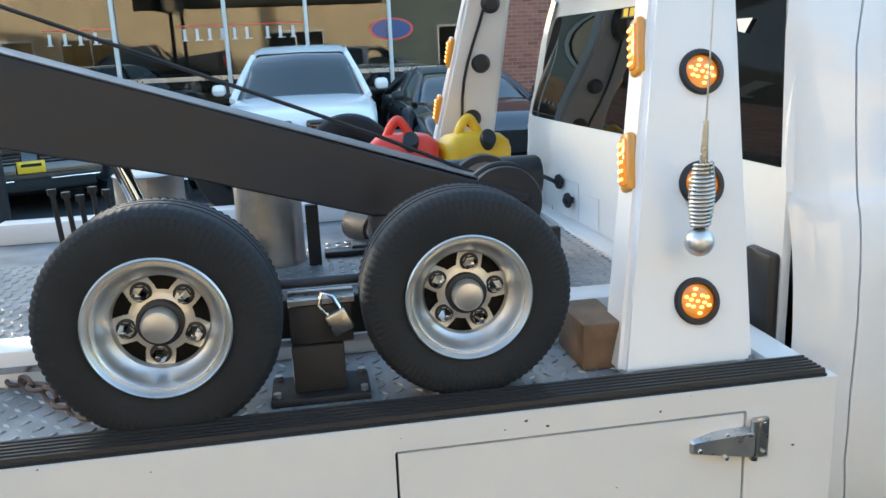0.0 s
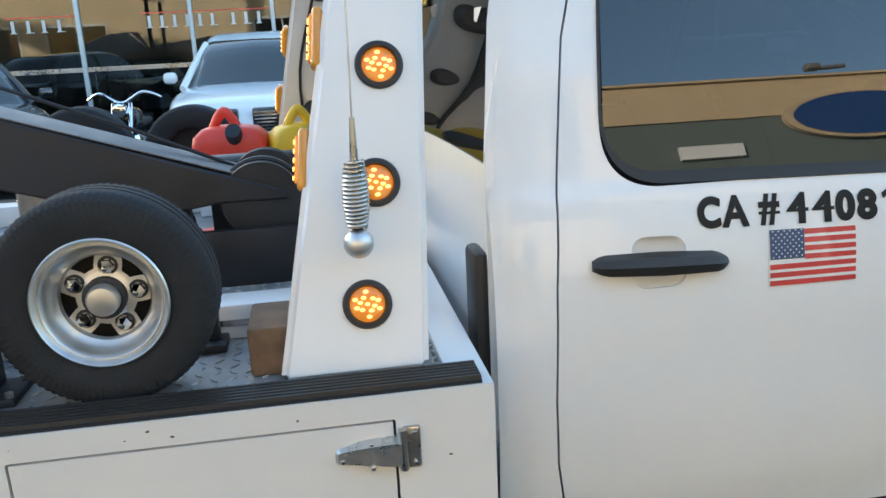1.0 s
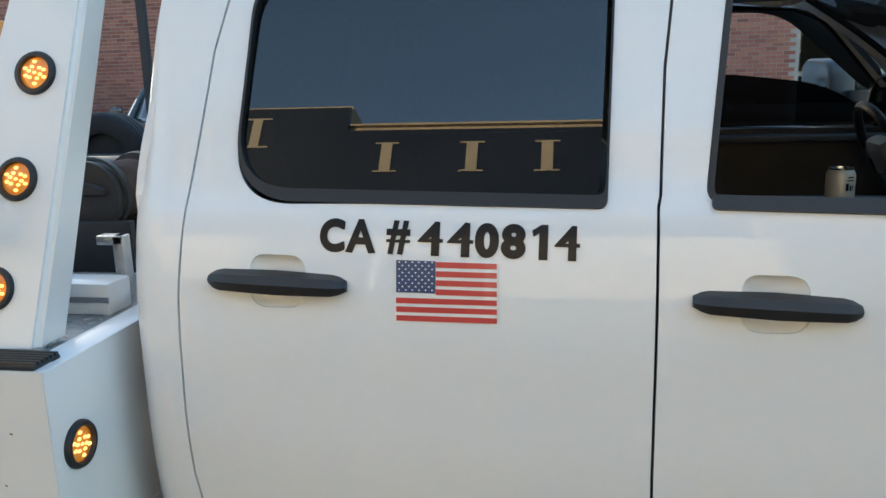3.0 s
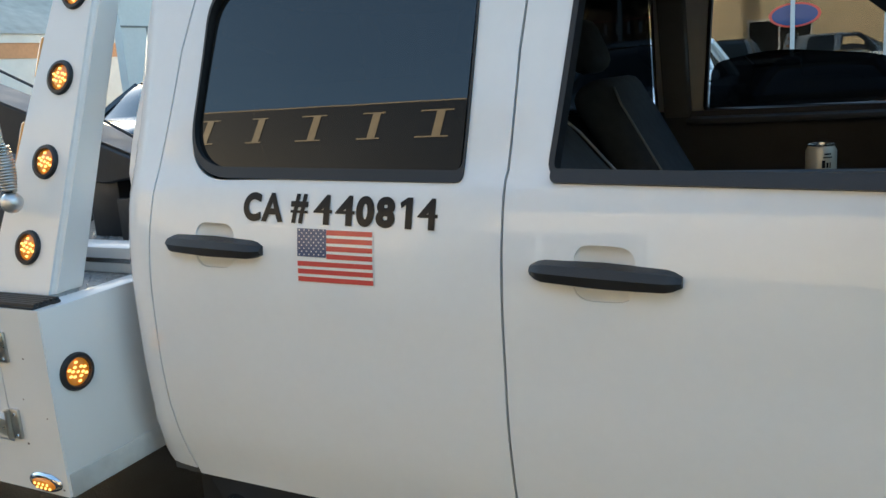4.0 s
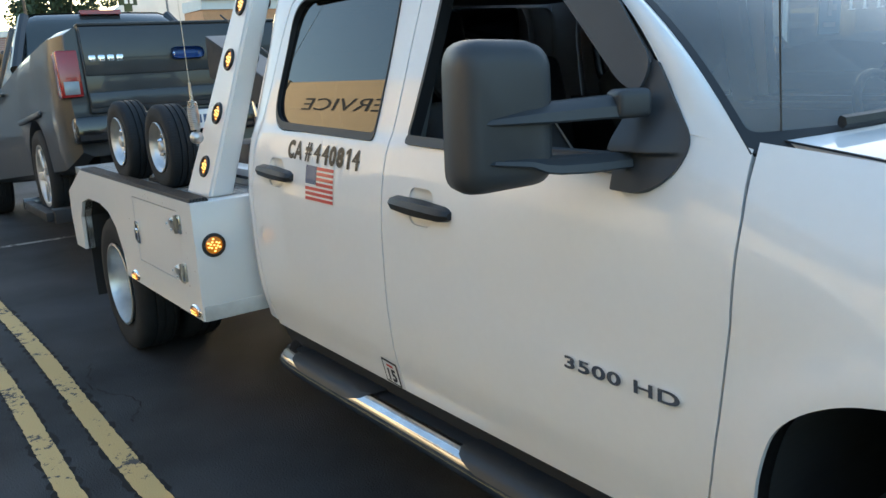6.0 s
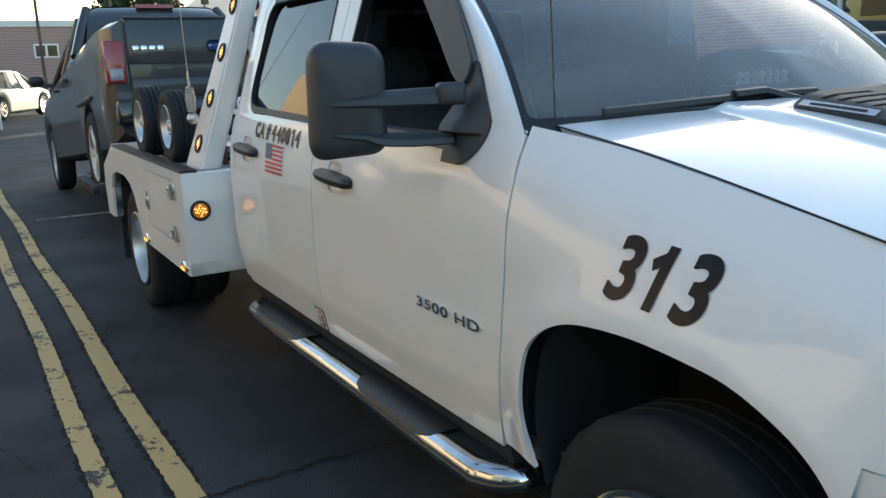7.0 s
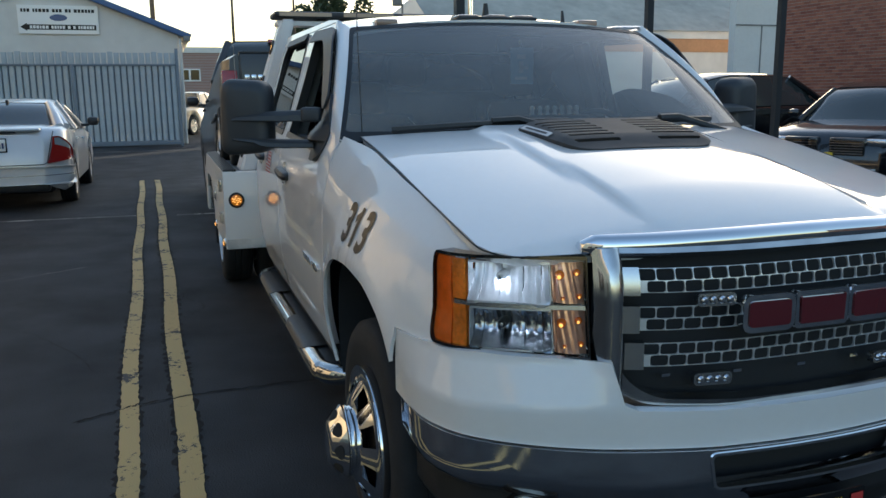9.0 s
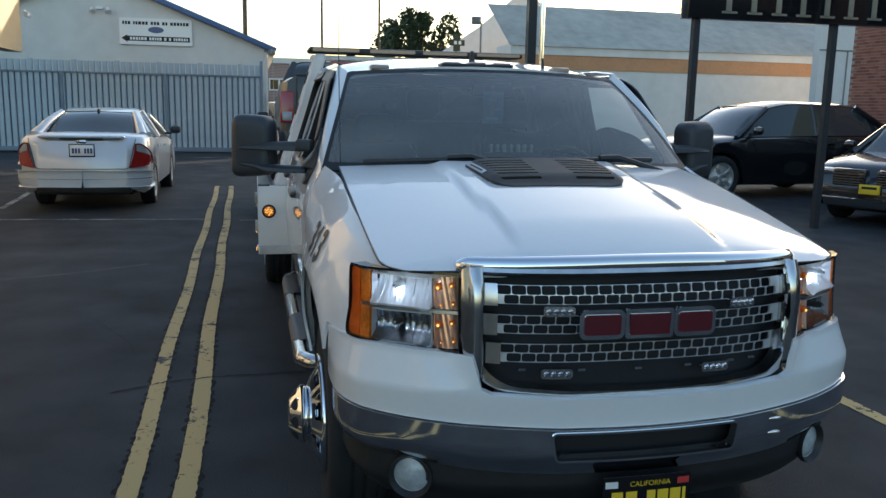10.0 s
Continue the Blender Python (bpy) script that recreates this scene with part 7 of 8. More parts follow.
                part("spoke", box(bmesh.new(), r * 0.14, r * 0.62, 0.07, 0.092, -0.035, 0.035, 0.008, mm @ Matrix.Rotation(a, 4, "Y")), ALLOY, w)
    place(v, m)
    return v


def add(v, name, material, *spec, bevel=0.0, label=""):
    return part(name, boxes(spec, bevel=bevel), material, v, label)


def heading(x, y, z, deg, pitch=0.0):
    """Nose at that place, pointing that many degrees from +x towards +y."""
    return Matrix.Translation((x, y, z)) @ Matrix.Rotation(radians(deg), 4, "Z") @ Matrix.Rotation(radians(-pitch), 4, "Y")


# silver-white sedan seen from behind
L = 4.84
sedan = vehicle("sedan", "pearl white sedan parked nose to the fence", CAR_SILVER, heading(-9.75 - L, -3.73, 0, 180) @ Matrix.Diagonal((1, 1, 1.06, 1)), L, 1.83, 0.2, [(-4.84, 0.98), (-4.6, 1.06), (-4.2, 1.09), (-3.9, 1.07), (-2.5, 1.0), (-1.5, 0.98), (-0.9, 0.93), (-0.4, 0.82), (0, 0.62)], (-0.98, -3.71), 0.325, [(-1.25, 0.96, 0.80), (-1.95, 1.36, 0.60), (-2.6, 1.445, 0.58), (-3.3, 1.39, 0.58), (-4.05, 1.08, 0.72)], tail=(0.32, 0.30))
T = -L
HW, TAIL = 0.915, (0.32, 0.30)


def rear_corner(s, out):
    """The sedan's tail round its corner; a: from the flat rear face (below 0) to the side; z: height."""
    def f(a, z):
        t = min(max(a, 0.0), TAIL[0]) / TAIL[0]
        y = HW * (1 - TAIL[1] * (1 - t) ** 2.2) * (1 - 0.05 * ramp(0.75, 1.05, z) - 0.05 * ramp(0.45, 0.30, z))
        return (T + max(a, 0.0) - 0.004 - out * ramp(0.5, 0.0, a), s * (y + min(a, 0.0) + out * ramp(-0.05, 0.25, a) * ramp(0.56, 0.36, a) + 0.004), z)
    return f


for s in (-1, 1):
    turn_out = -1 if s > 0 else 1
    lamp = skin("tail_lamp", rear_corner(s, 0.018), rp([(0.005, 0.62, 0.01), (0.20, 0.66, 0.05), (0.43, 0.70, 0.02), (0.40, 0.73, 0.02), (0.24, 0.87, 0.05), (0.13, 0.965, 0.03), (0.075, 0.965, 0.01)], 4), REDLENS, sedan, depth=0.02, out=-turn_out, step=(0.03, 0.03), label="wedge-shaped red tail lamp")
    skin("reverse_lens", rear_corner(s, 0.021), rp([(0.075, 0.86), (0.25, 0.79), (0.30, 0.80), (0.20, 0.885), (0.13, 0.945), (0.085, 0.945)], 2), FROST, lamp, depth=0.004, out=-turn_out, step=(0.03, 0.03))
    skin("rear_bumper", rear_corner(s, 0.045), [(-0.6443, 0.35), (0.30, 0.36), (0.55, 0.40), (0.55, 0.56), (0.30, 0.575), (-0.6443, 0.585)], CAR_SILVER, sedan, depth=0.04, out=-turn_out, step=(0.05, 0.04))
    skin("bumper_crease", rear_corner(s, 0.048), [(-0.6443, 0.455), (0.45, 0.475), (0.45, 0.482), (-0.6443, 0.462)], CHROME, sedan, depth=0.004, out=-turn_out, step=(0.05, 0.04))
    part("boot_seam", tube(bmesh.new(), [(T - 0.008, 0.0, 0.602), (T - 0.008, s * 0.60, 0.606), (T - 0.004, s * 0.655, 0.63), (T + 0.05, s * 0.735, 0.96), (T + 0.10, s * 0.75, 1.03)], 0.005, 6), MATTEBLACK, sedan)
    part("rear_pillar", tube(bmesh.new(), curve_pts([(T + 0.66, s * 0.775, 1.04), (T + 1.08, s * 0.67, 1.235), (T + 1.52, s * 0.565, 1.37)], 5), [0.085, 0.082, 0.078, 0.074, 0.07, 0.066, 0.062, 0.058, 0.055, 0.052, 0.05], 10), CAR_SILVER, sedan, "", 60)
add(sedan, "boot_lid_lip", CAR_SILVER, T - 0.015, T + 0.22, -0.60, 0.60, 1.035, 1.075, bevel=0.02)
add(sedan, "spoiler_slot", MATTEBLACK, T - 0.034, T + 0.02, -0.30, 0.30, 1.015, 1.035, bevel=0.006)
add(sedan, "rear_badge", DEALER_BLUE, T - 0.02, T + 0.01, -0.06, 0.06, 0.965, 1.005, bevel=0.018, label="blue oval badge")
add(sedan, "badge_rim", CHROME, T - 0.018, T + 0.005, -0.07, 0.07, 0.958, 1.012, bevel=0.02)
pl = add(sedan, "number_plate", DECAL_WHITE, T - 0.022, T + 0.01, -0.165, 0.165, 0.79, 0.94, bevel=0.004, label="white number plate with dark bars")
add(sedan, "plate_frame", GLOSSBLACK, T - 0.016, T + 0.0, -0.18, 0.18, 0.775, 0.955, bevel=0.004)
for k in range(7):
    if k != 3:
        add(sedan, "plate_bar", DECAL_BLUE, T - 0.024, T, -0.145 + k * 0.042, -0.118 + k * 0.042, 0.825, 0.895)
add(sedan, "rear_valance", BLACK, T - 0.02, T + 0.2, -0.66, 0.66, 0.25, 0.40, bevel=0.04)
add(sedan, "roof_aerial", BLACK, -3.35, -3.27, -0.02, 0.02, 1.385, 1.43, bevel=0.01)

# charcoal pickup hanging by its tail from the wheel lift
L = 5.9
PITCH = 5.8
mm = Matrix.Translation((-11.12, 0.05, 0.0)) @ Matrix.Rotation(radians(180), 4, "Z") @ Matrix.Translation((0, 0, 0.4)) @ Matrix.Rotation(radians(PITCH), 4, "Y") @ Matrix.Translation((0.92, 0, -0.4))
pick = vehicle("pickup_truck", "charcoal pickup truck hitched tail-first behind the wrecker", CAR_GREY, mm, L, 2.02, 0.35, [(-5.9, 1.475), (-4.4, 1.45), (-3.7, 1.41), (-1.8, 1.32), (-1.2, 1.26), (-0.5, 1.18), (0, 1.0)], (-0.92, -4.62), 0.40, [(-1.35, 1.28, 0.86), (-2.05, 1.86, 0.70), (-2.8, 2.02, 0.70), (-3.5, 2.00, 0.70), (-3.95, 1.44, 0.82)], category="pickup", clearance=0.38)
T = -L
add(pick, "tailgate", CAR_GREY, T - 0.035, T + 0.03, -0.80, 0.80, 0.82, 1.48, bevel=0.015)
add(pick, "gate_crease", CAR_GREY, T - 0.046, T + 0.0, -0.79, 0.79, 1.10, 1.47, bevel=0.012)
add(pick, "gate_spoiler", BLACK, T - 0.05, T + 0.06, -0.80, 0.80, 1.47, 1.495, bevel=0.008)
add(pick, "gate_step", CAR_GREY, T - 0.044, T + 0.0, -0.79, 0.79, 0.86, 0.98, bevel=0.012)
for s in (-1, 1):
    bm = bmesh.new()
    box(bm, T - 0.04, T + 0.10, *sorted((s * 0.825, s * 0.985)), 0.95, 1.30, 0.015)
    tl = part("tail_lamp", bm, REDLENS, pick, "tall red tail lamp")
    add(pick, "reverse_lens", FROST, T - 0.045, T + 0.0, *sorted((s * 0.85, s * 0.96)), 0.97, 1.07, bevel=0.006)
add(pick, "rear_badge", CHROME, T - 0.056, T - 0.03, -0.14, 0.14, 1.19, 1.29, bevel=0.045, label="chrome-edged oval badge")
add(pick, "badge_face", DEALER_BLUE, T - 0.060, T - 0.04, -0.125, 0.125, 1.20, 1.28, bevel=0.038)
for k in range(4):
    add(pick, "model_badge", CHROME, T - 0.058, T - 0.04, 0.50 + k * 0.068, 0.552 + k * 0.068, 1.205, 1.255, bevel=0.01, label="chrome badge bar")
add(pick, "rear_bumper", GLOSSBLACK, T - 0.14, T + 0.05, -0.95, 0.95, 0.60, 0.80, bevel=0.03)
add(pick, "number_plate", DECAL_WHITE, T - 0.155, T - 0.12, -0.26, 0.06, 0.63, 0.78, bevel=0.004)
for k in range(6):
    add(pick, "plate_bar", DECAL_BLUE, T - 0.157, T - 0.12, -0.235 + k * 0.047, -0.205 + k * 0.047, 0.675, 0.74)
add(pick, "hitch", DARKSTEEL, T - 0.22, T, -0.05, 0.05, 0.50, 0.60, bevel=0.006)
add(pick, "brake_lamp", REDLENS, -3.62, -3.55, -0.20, 0.20, 1.965, 2.005)
for s in (-1, 1):
    add(pick, "arch_trim", CAR_GREY, -5.15, -4.10, *sorted((s * 0.99, s * 1.035)), 0.88, 0.93, bevel=0.02)
# wheel-lift arm under the pickup's rear axle
lift = thing("wheel_lift", "black steel wheel-lift fork holding the pickup's rear tyres", "wheel lift")
part("lift_beam", boxes((-6.9, -4.9, -0.10, 0.10, 0.40, 0.52), bevel=0.01), DARKSTEEL, lift)
part("lift_crossbar", boxes((-7.0, -6.85, -1.0, 1.0, 0.42, 0.54), bevel=0.01), DARKSTEEL, lift)
for s in (-1, 1):
    part("lift_claw", boxes((-7.95, -6.9, *sorted((s * 0.98, s * 1.06)), 0.44, 0.52), bevel=0.01), DARKSTEEL, lift)
    part("lift_roller", rod(bmesh.new(), (-7.9, s * 0.75, 0.50), (-7.9, s * 1.06, 0.50), 0.04), STEEL, lift)
    part("lift_chain", tube(bmesh.new(), curve_pts([(-6.9, s * 0.85, 0.55), (-6.6, s * 0.80, 0.35), (-6.2, s * 0.7, 0.6)], 6), 0.012, 6), STEEL, lift)


def suv(name, label, paint, m, chrome=True):
    v = vehicle(name, label, paint, m, 4.8, 1.93, 0.25, [(-4.8, 1.05), (-4.5, 1.12), (-1.6, 1.08), (-1.15, 1.06), (-0.6, 1.0), (-0.2, 0.9), (0, 0.72)], (-0.92, -3.75), 0.37, [(-1.2, 1.08, 0.80), (-1.95, 1.58, 0.64), (-2.6, 1.675, 0.63), (-3.9, 1.63, 0.61), (-4.62, 1.12, 0.74)], category="suv")
    for s in (-1, 1):
        bm = bmesh.new()
        box(bm, -0.10, 0.03, *sorted((s * 0.08, s * 0.58)), 0.60, 0.86, 0.03)
        part("grille_wing", bm, GLOSSBLACK, v, "split-wing chrome grille half", 30)
        for q in range(6):
            add(v, "grille_slat", CHROME, 0.02, 0.045, *sorted((s * 0.10, s * 0.56)), 0.622 + q * 0.038, 0.636 + q * 0.038)
        bm = bmesh.new()
        box(bm, -0.34, -0.02, *sorted((s * 0.54, s * 0.86)), 0.74, 0.85, 0.03)
        part("headlamp", bm, SATIN, v, "clear headlamp")
        add(v, "bumper_strip", CHROME, -0.02, 0.03, *sorted((s * 0.2, s * 0.75)), 0.40, 0.425, bevel=0.006)
    add(v, "lower_intake", MATTEBLACK, -0.1, 0.02, -0.70, 0.70, 0.28, 0.42, bevel=0.03)
    pl = add(v, "dealer_plate", PLATE_YELLOW, 0.02, 0.06, -0.15, 0.15, 0.50, 0.64, bevel=0.006, label="yellow dealer plate")
    add(v, "plate_bar", MATTEBLACK, 0.055, 0.063, -0.11, 0.11, 0.575, 0.61)
    return v


suv("suv", "white luxury SUV with clear windscreen parked facing the lane", CAR_WHITE, heading(-3.87, 7.45, 0, -92) @ Matrix.Diagonal((1, 1, 1.1, 1)))
s2 = suv("suv", "black luxury SUV with split chrome grille and yellow dealer plate", CAR_BLACK, heading(-7.0, 7.65, 0, -65))
suv("suv", "large black SUV parked side-on beyond the sign", CAR_BLACK, heading(-11.7, 6.35, 0, -85) @ Matrix.Scale(1.13, 4))
vehicle("sedan", "black sedan parked beside the white SUV", CAR_BLACK, heading(-1.35, 7.9, 0, -88), 4.9, 1.86, 0.2, [(-4.9, 0.95), (-4.2, 1.03), (-2.5, 1.0), (-1.4, 0.98), (-0.5, 0.85), (0, 0.62)], (-0.95, -3.8), 0.34, [(-1.25, 0.98, 0.8), (-2.0, 1.36, 0.62), (-2.7, 1.44, 0.6), (-3.4, 1.39, 0.6), (-4.2, 1.04, 0.72)])
vehicle("pickup_truck", "tan pickup truck parked beyond the gate", CAR_YELLOW, heading(-36, 0.9, 0, 150), 5.2, 1.85, 0.3, [(-5.2, 1.1), (-2.5, 1.1), (-1.2, 1.08), (0, 0.9)], (-0.9, -4.0), 0.38, [(-1.3, 1.08, 0.78), (-1.9, 1.6, 0.62), (-2.4, 1.72, 0.62), (-3.0, 1.68, 0.62), (-3.3, 1.12, 0.75)], category="pickup")
vehicle("sedan", "silver sedan parked beyond the gate", CAR_SILVER, heading(-42, 0.4, 0, 170), 4.6, 1.8, 0.2, [(-4.6, 0.95), (-4, 1.0), (-1.4, 0.98), (0, 0.65)], (-0.9, -3.6), 0.32, [(-1.2, 0.98, 0.8), (-1.9, 1.34, 0.6), (-2.6, 1.42, 0.6), (-3.2, 1.36, 0.6), (-4.0, 1.0, 0.7)])
vehicle("van", "blue van parked beyond the gate", mat("blue_car_paint", (0.05, 0.09, 0.2), 0.3, coat=1.0), heading(-48, 1.2, 0, 160), 4.8, 1.9, 0.2, [(-4.8, 1.0), (-1.4, 1.0), (0, 0.75)], (-0.9, -3.6), 0.34, [(-1.0, 1.0, 0.8), (-1.7, 1.7, 0.68), (-2.6, 1.8, 0.68), (-4.2, 1.75, 0.66), (-4.7, 1.05, 0.75)], category="van")

# motorcycle between the cars
bike = thing("motorcycle", "black and chrome motorcycle standing by the sign post", "motorcycle")
for y in (7.5, 9.0):
    w = part("wheel", treaded(0.31, 0.14, 0.22, Matrix.Translation((-5.35, y, 0.31)) @ Matrix.Rotation(radians(90), 4, "Z"), 30), TYRE, bike)
    part("rim", lathe([(0.22, -0.03), (0.23, 0.0), (0.22, 0.03)], 24, Matrix.Translation((-5.35, y, 0.31)) @ Matrix.Rotation(radians(90), 4, "Z")), CHROME, w)
part("tank", box(bmesh.new(), -5.48, -5.22, 7.95, 8.5, 0.72, 0.98, 0.09, seg=3), GLOSSBLACK, bike)
part("bike_seat", box(bmesh.new(), -5.47, -5.23, 8.45, 9.2, 0.70, 0.80, 0.05, seg=3), BLACK, bike)
part("engine", box(bmesh.new(), -5.52, -5.18, 7.95, 8.6, 0.30, 0.68, 0.06), CHROME, bike)
for s in (-1, 1):
    part("fork", rod(bmesh.new(), (-5.35 + s * 0.1, 7.5, 0.31), (-5.35 + s * 0.1, 7.95, 1.05), 0.025), CHROME, bike)
part("handlebar", tube(bmesh.new(), curve_pts([(-5.78, 8.15, 1.10), (-5.6, 8.0, 1.18), (-5.35, 7.95, 1.06), (-5.10, 8.0, 1.18), (-4.92, 8.15, 1.10)], 5), 0.016, 8), CHROME, bike)
part("head_lamp", lathe([(0, -0.10), (0.08, -0.08), (0.09, 0.05), (0, 0.07)], 18, Matrix.Translation((-5.35, 7.82, 0.98))), CHROME, bike)
part("windshield", box(bmesh.new(), -5.58, -5.12, 7.86, 7.87, 1.08, 1.48, 0, Matrix.Translation((0, 0.0, 0))), CLEAR, bike)

# ---- the lot ----
bm = bmesh.new()
bmesh.ops.create_grid(bm, x_segments=60, y_segments=60, size=1)
for v in bm.verts:
    v.co.x, v.co.y = math.copysign(abs(v.co.x) ** 2.2 * 400, v.co.x), math.copysign(abs(v.co.y) ** 2.2 * 400, v.co.y)
ground = tagged(finish("ground", bm, ASPHALT), "dark patched asphalt lot with cracks and faded lines", "asphalt", kind="structure")


def stripe(name, label, material, a, b, width, seed=0, group="painted lines", z=0.005, rag=(0.0, 0.0, 0.001, -0.001, -0.002, -0.005)):
    """A painted line with a ragged edge lying on the asphalt."""
    rnd = random.Random(seed)
    a, b = Vector((*a, 0)), Vector((*b, 0))
    d = (b - a)
    n = max(int(d.length / 0.03), 2)
    side_v = d.normalized().cross(Vector((0, 0, 1)))
    bm = bmesh.new()
    rows = []
    for k in range(n + 1):
        p = a + d * (k / n)
        wob = 0.01 * math.sin(k * 0.052 + seed)
        rows.append([bm.verts.new(p + side_v * (sg * (width / 2 + rnd.choice(rag)) + wob) + Vector((0, 0, z))) for sg in (-1, 1)])
    for p, q in zip(rows, rows[1:]):
        bm.faces.new((p[0], q[0], q[1], p[1]))
    bmesh.ops.recalc_face_normals(bm, faces=bm.faces[:])
    return tagged(finish(name, bm, material), label, "road marking", group, "structure")


stripe("trim", "faded yellow parking line on asphalt", YELLOW_LINE, (-13.6, -1.965), (4.5, -1.722), 0.090, 1)
stripe("trim", "faded yellow parking line on asphalt", YELLOW_LINE, (-13.6, -1.70), (4.5, -1.480), 0.098, 2)
for a, b, w, sd in (((-13.6, -1.965), (4.5, -1.722), 0.106, 1), ((-13.6, -1.70), (4.5, -1.480), 0.120, 2)):
    stripe("trim", "ragged black tar edge under the yellow line", CRACK, a, b, w, sd, "tar edges", 0.003, (0.0, 0.006, 0.012, -0.006, -0.012, 0.018, -0.010))
stripe("trim", "worn white cross line on asphalt", WHITE_LINE, (-8.75, -1.95), (-9.05, -6.5), 0.10, 3)
stripe("trim", "worn white cross line on asphalt", WHITE_LINE, (-8.6, -1.45), (-8.45, 1.6), 0.10, 4)
stripe("trim", "worn white line beside the sedan", WHITE_LINE, (-10.2, -5.0), (-14.5, -5.35), 0.10, 5)
stripe("trim", "faded yellow parking line on asphalt", YELLOW_LINE, (-9.5, 1.95), (3.5, 2.22), 0.10, 6)
stripe("trim", "worn white line near the fence", WHITE_LINE, (-22.5, -4.5), (-22.5, 1.5), 0.10, 7)


def crack(points, seed, width=0.012):
    rnd = random.Random(seed)
    pts = curve_pts([(*p, 0.0) for p in points], 14)
    bm, rows = bmesh.new(), []
    for k, p in enumerate(pts):
        j = Vector((rnd.uniform(-0.012, 0.012), rnd.uniform(-0.012, 0.012), 0.0062))
        w = width * rnd.uniform(0.35, 1.0)
        d = (pts[min(k + 1, len(pts) - 1)] - pts[max(k - 1, 0)]).normalized().cross(Vector((0, 0, 1)))
        rows.append([bm.verts.new(p + j + d * w / 2), bm.verts.new(p + j - d * w / 2)])
    for a, b in zip(rows, rows[1:]):
        bm.faces.new((a[0], b[0], b[1], a[1]))
    bmesh.ops.recalc_face_normals(bm, faces=bm.faces[:])
    return tagged(finish("trim", bm, CRACK), "black crack running across the asphalt", "crack", "cracks in the asphalt", "structure")


crack([(-1.44, -2.06), (-1.50, -1.94), (-1.585, -1.765), (-1.615, -1.60), (-1.64, -1.38), (-1.645, -1.12), (-1.64, -0.9), (-1.5, 0.3)], 3, 0.02)
crack([(-3.99, -2.95), (-4.10, -2.6), (-4.14, -2.35)], 15, 0.006)
crack([(-3.3, -1.45), (-3.55, -1.35), (-3.9, -1.48), (-4.3, -1.40)], 5, 0.010)
crack([(-5.9, -3.2), (-6.1, -2.2), (-6.0, -1.4), (-6.3, -0.3)], 8, 0.008)
crack([(-2.2, -2.0), (-2.9, -2.3), (-3.6, -2.9), (-3.9, -4.2)], 9, 0.006)
crack([(0.2, 2.4), (-0.4, 2.9), (-0.8, 3.6), (-1.9, 4.3)], 11, 0.012)

# ---- gate and body shop ----
FX = -24.6
fence = tagged(new("fence"), "pale blue corrugated steel sliding gate", "fence", kind="structure")
# Darker steel for rails and posts, and for shade painted behind the slats.
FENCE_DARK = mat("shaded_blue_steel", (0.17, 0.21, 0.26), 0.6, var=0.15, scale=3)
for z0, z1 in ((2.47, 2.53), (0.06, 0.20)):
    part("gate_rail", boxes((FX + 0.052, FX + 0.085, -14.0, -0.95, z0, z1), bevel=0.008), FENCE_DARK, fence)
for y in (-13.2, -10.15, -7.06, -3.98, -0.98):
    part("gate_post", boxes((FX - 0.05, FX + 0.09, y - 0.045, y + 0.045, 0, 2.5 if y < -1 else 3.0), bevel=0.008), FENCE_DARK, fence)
# Dark sheet added so the gaps between slats read as shade.
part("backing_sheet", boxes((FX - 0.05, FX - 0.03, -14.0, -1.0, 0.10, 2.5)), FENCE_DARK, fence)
slat_bm = bmesh.new()
vs = []
for y, x in ((-0.070, -0.03), (-0.066, 0.036), (-0.058, 0.045), (-0.02, 0.05), (0.02, 0.05), (0.058, 0.045), (0.066, 0.036), (0.070, -0.03)):
    vs.append((slat_bm.verts.new((x, y, 0.10)), slat_bm.verts.new((x, y, 2.86))))
for a, b in zip(vs, vs[1:]):
    slat_bm.faces.new((a[0], b[0], b[1], a[1]))
slat_bm.faces.new([v[1] for v in vs])
bmesh.ops.recalc_face_normals(slat_bm, faces=slat_bm.faces[:])
slat_me = bpy.data.meshes.new("slat")
slat_bm.to_mesh(slat_me)
slat_bm.free()
slat_me.materials.append(FENCE)
for k in range(72):
    o = new("slat", slat_me)
    o.parent = fence
    o.location = (FX + (0.006 if k % 5 == 2 else 0), -1.10 - k * 0.180, (0.03 if k % 7 == 3 else 0))
shop = tagged(new("body_shop"), "white stucco gabled workshop with blue roof edge", "building", kind="structure")
gable = [(-12.1, 0), (-0.85, 0), (-0.85, 3.50), (-6.25, 5.66), (-12.1, 3.36)]
Q = lambda y, z: (-26.2, y, z)
skin("shop_wall", Q, gable, STUCCO_WHITE, shop, depth=0.3, out=1, step=(2, 1))
part("shop_side", boxes((-44, -26.5, -1.1, -0.85, 0, 3.5)), STUCCO_WHITE, shop)
for s, (ya, za, yb, zb) in ((1, (-0.45, 3.40, -6.25, 5.72)), (-1, (-12.2, 3.36, -6.25, 5.72))):
    a, b = Vector((0, ya, za)), Vector((0, yb, zb))
    m = Matrix.Translation((a + b) / 2 + Vector((-34.6, 0, 0.07))) @ Euler((math.atan2(zb - za, yb - ya) if yb > ya else math.atan2(zb - za, yb - ya) + math.pi, 0, 0)).to_matrix().to_4x4()
    ln = (b - a).length
    part("shop_roof", box(bmesh.new(), -9.0, 8.6, -ln / 2, ln / 2, -0.05, 0.05, 0, m), ROOF_GREY, shop)
    part("roof_edge", box(bmesh.new(), 8.60, 8.68, -ln / 2, ln / 2, -0.12, 0.06, 0.01, m), ROOF_BLUE, shop)
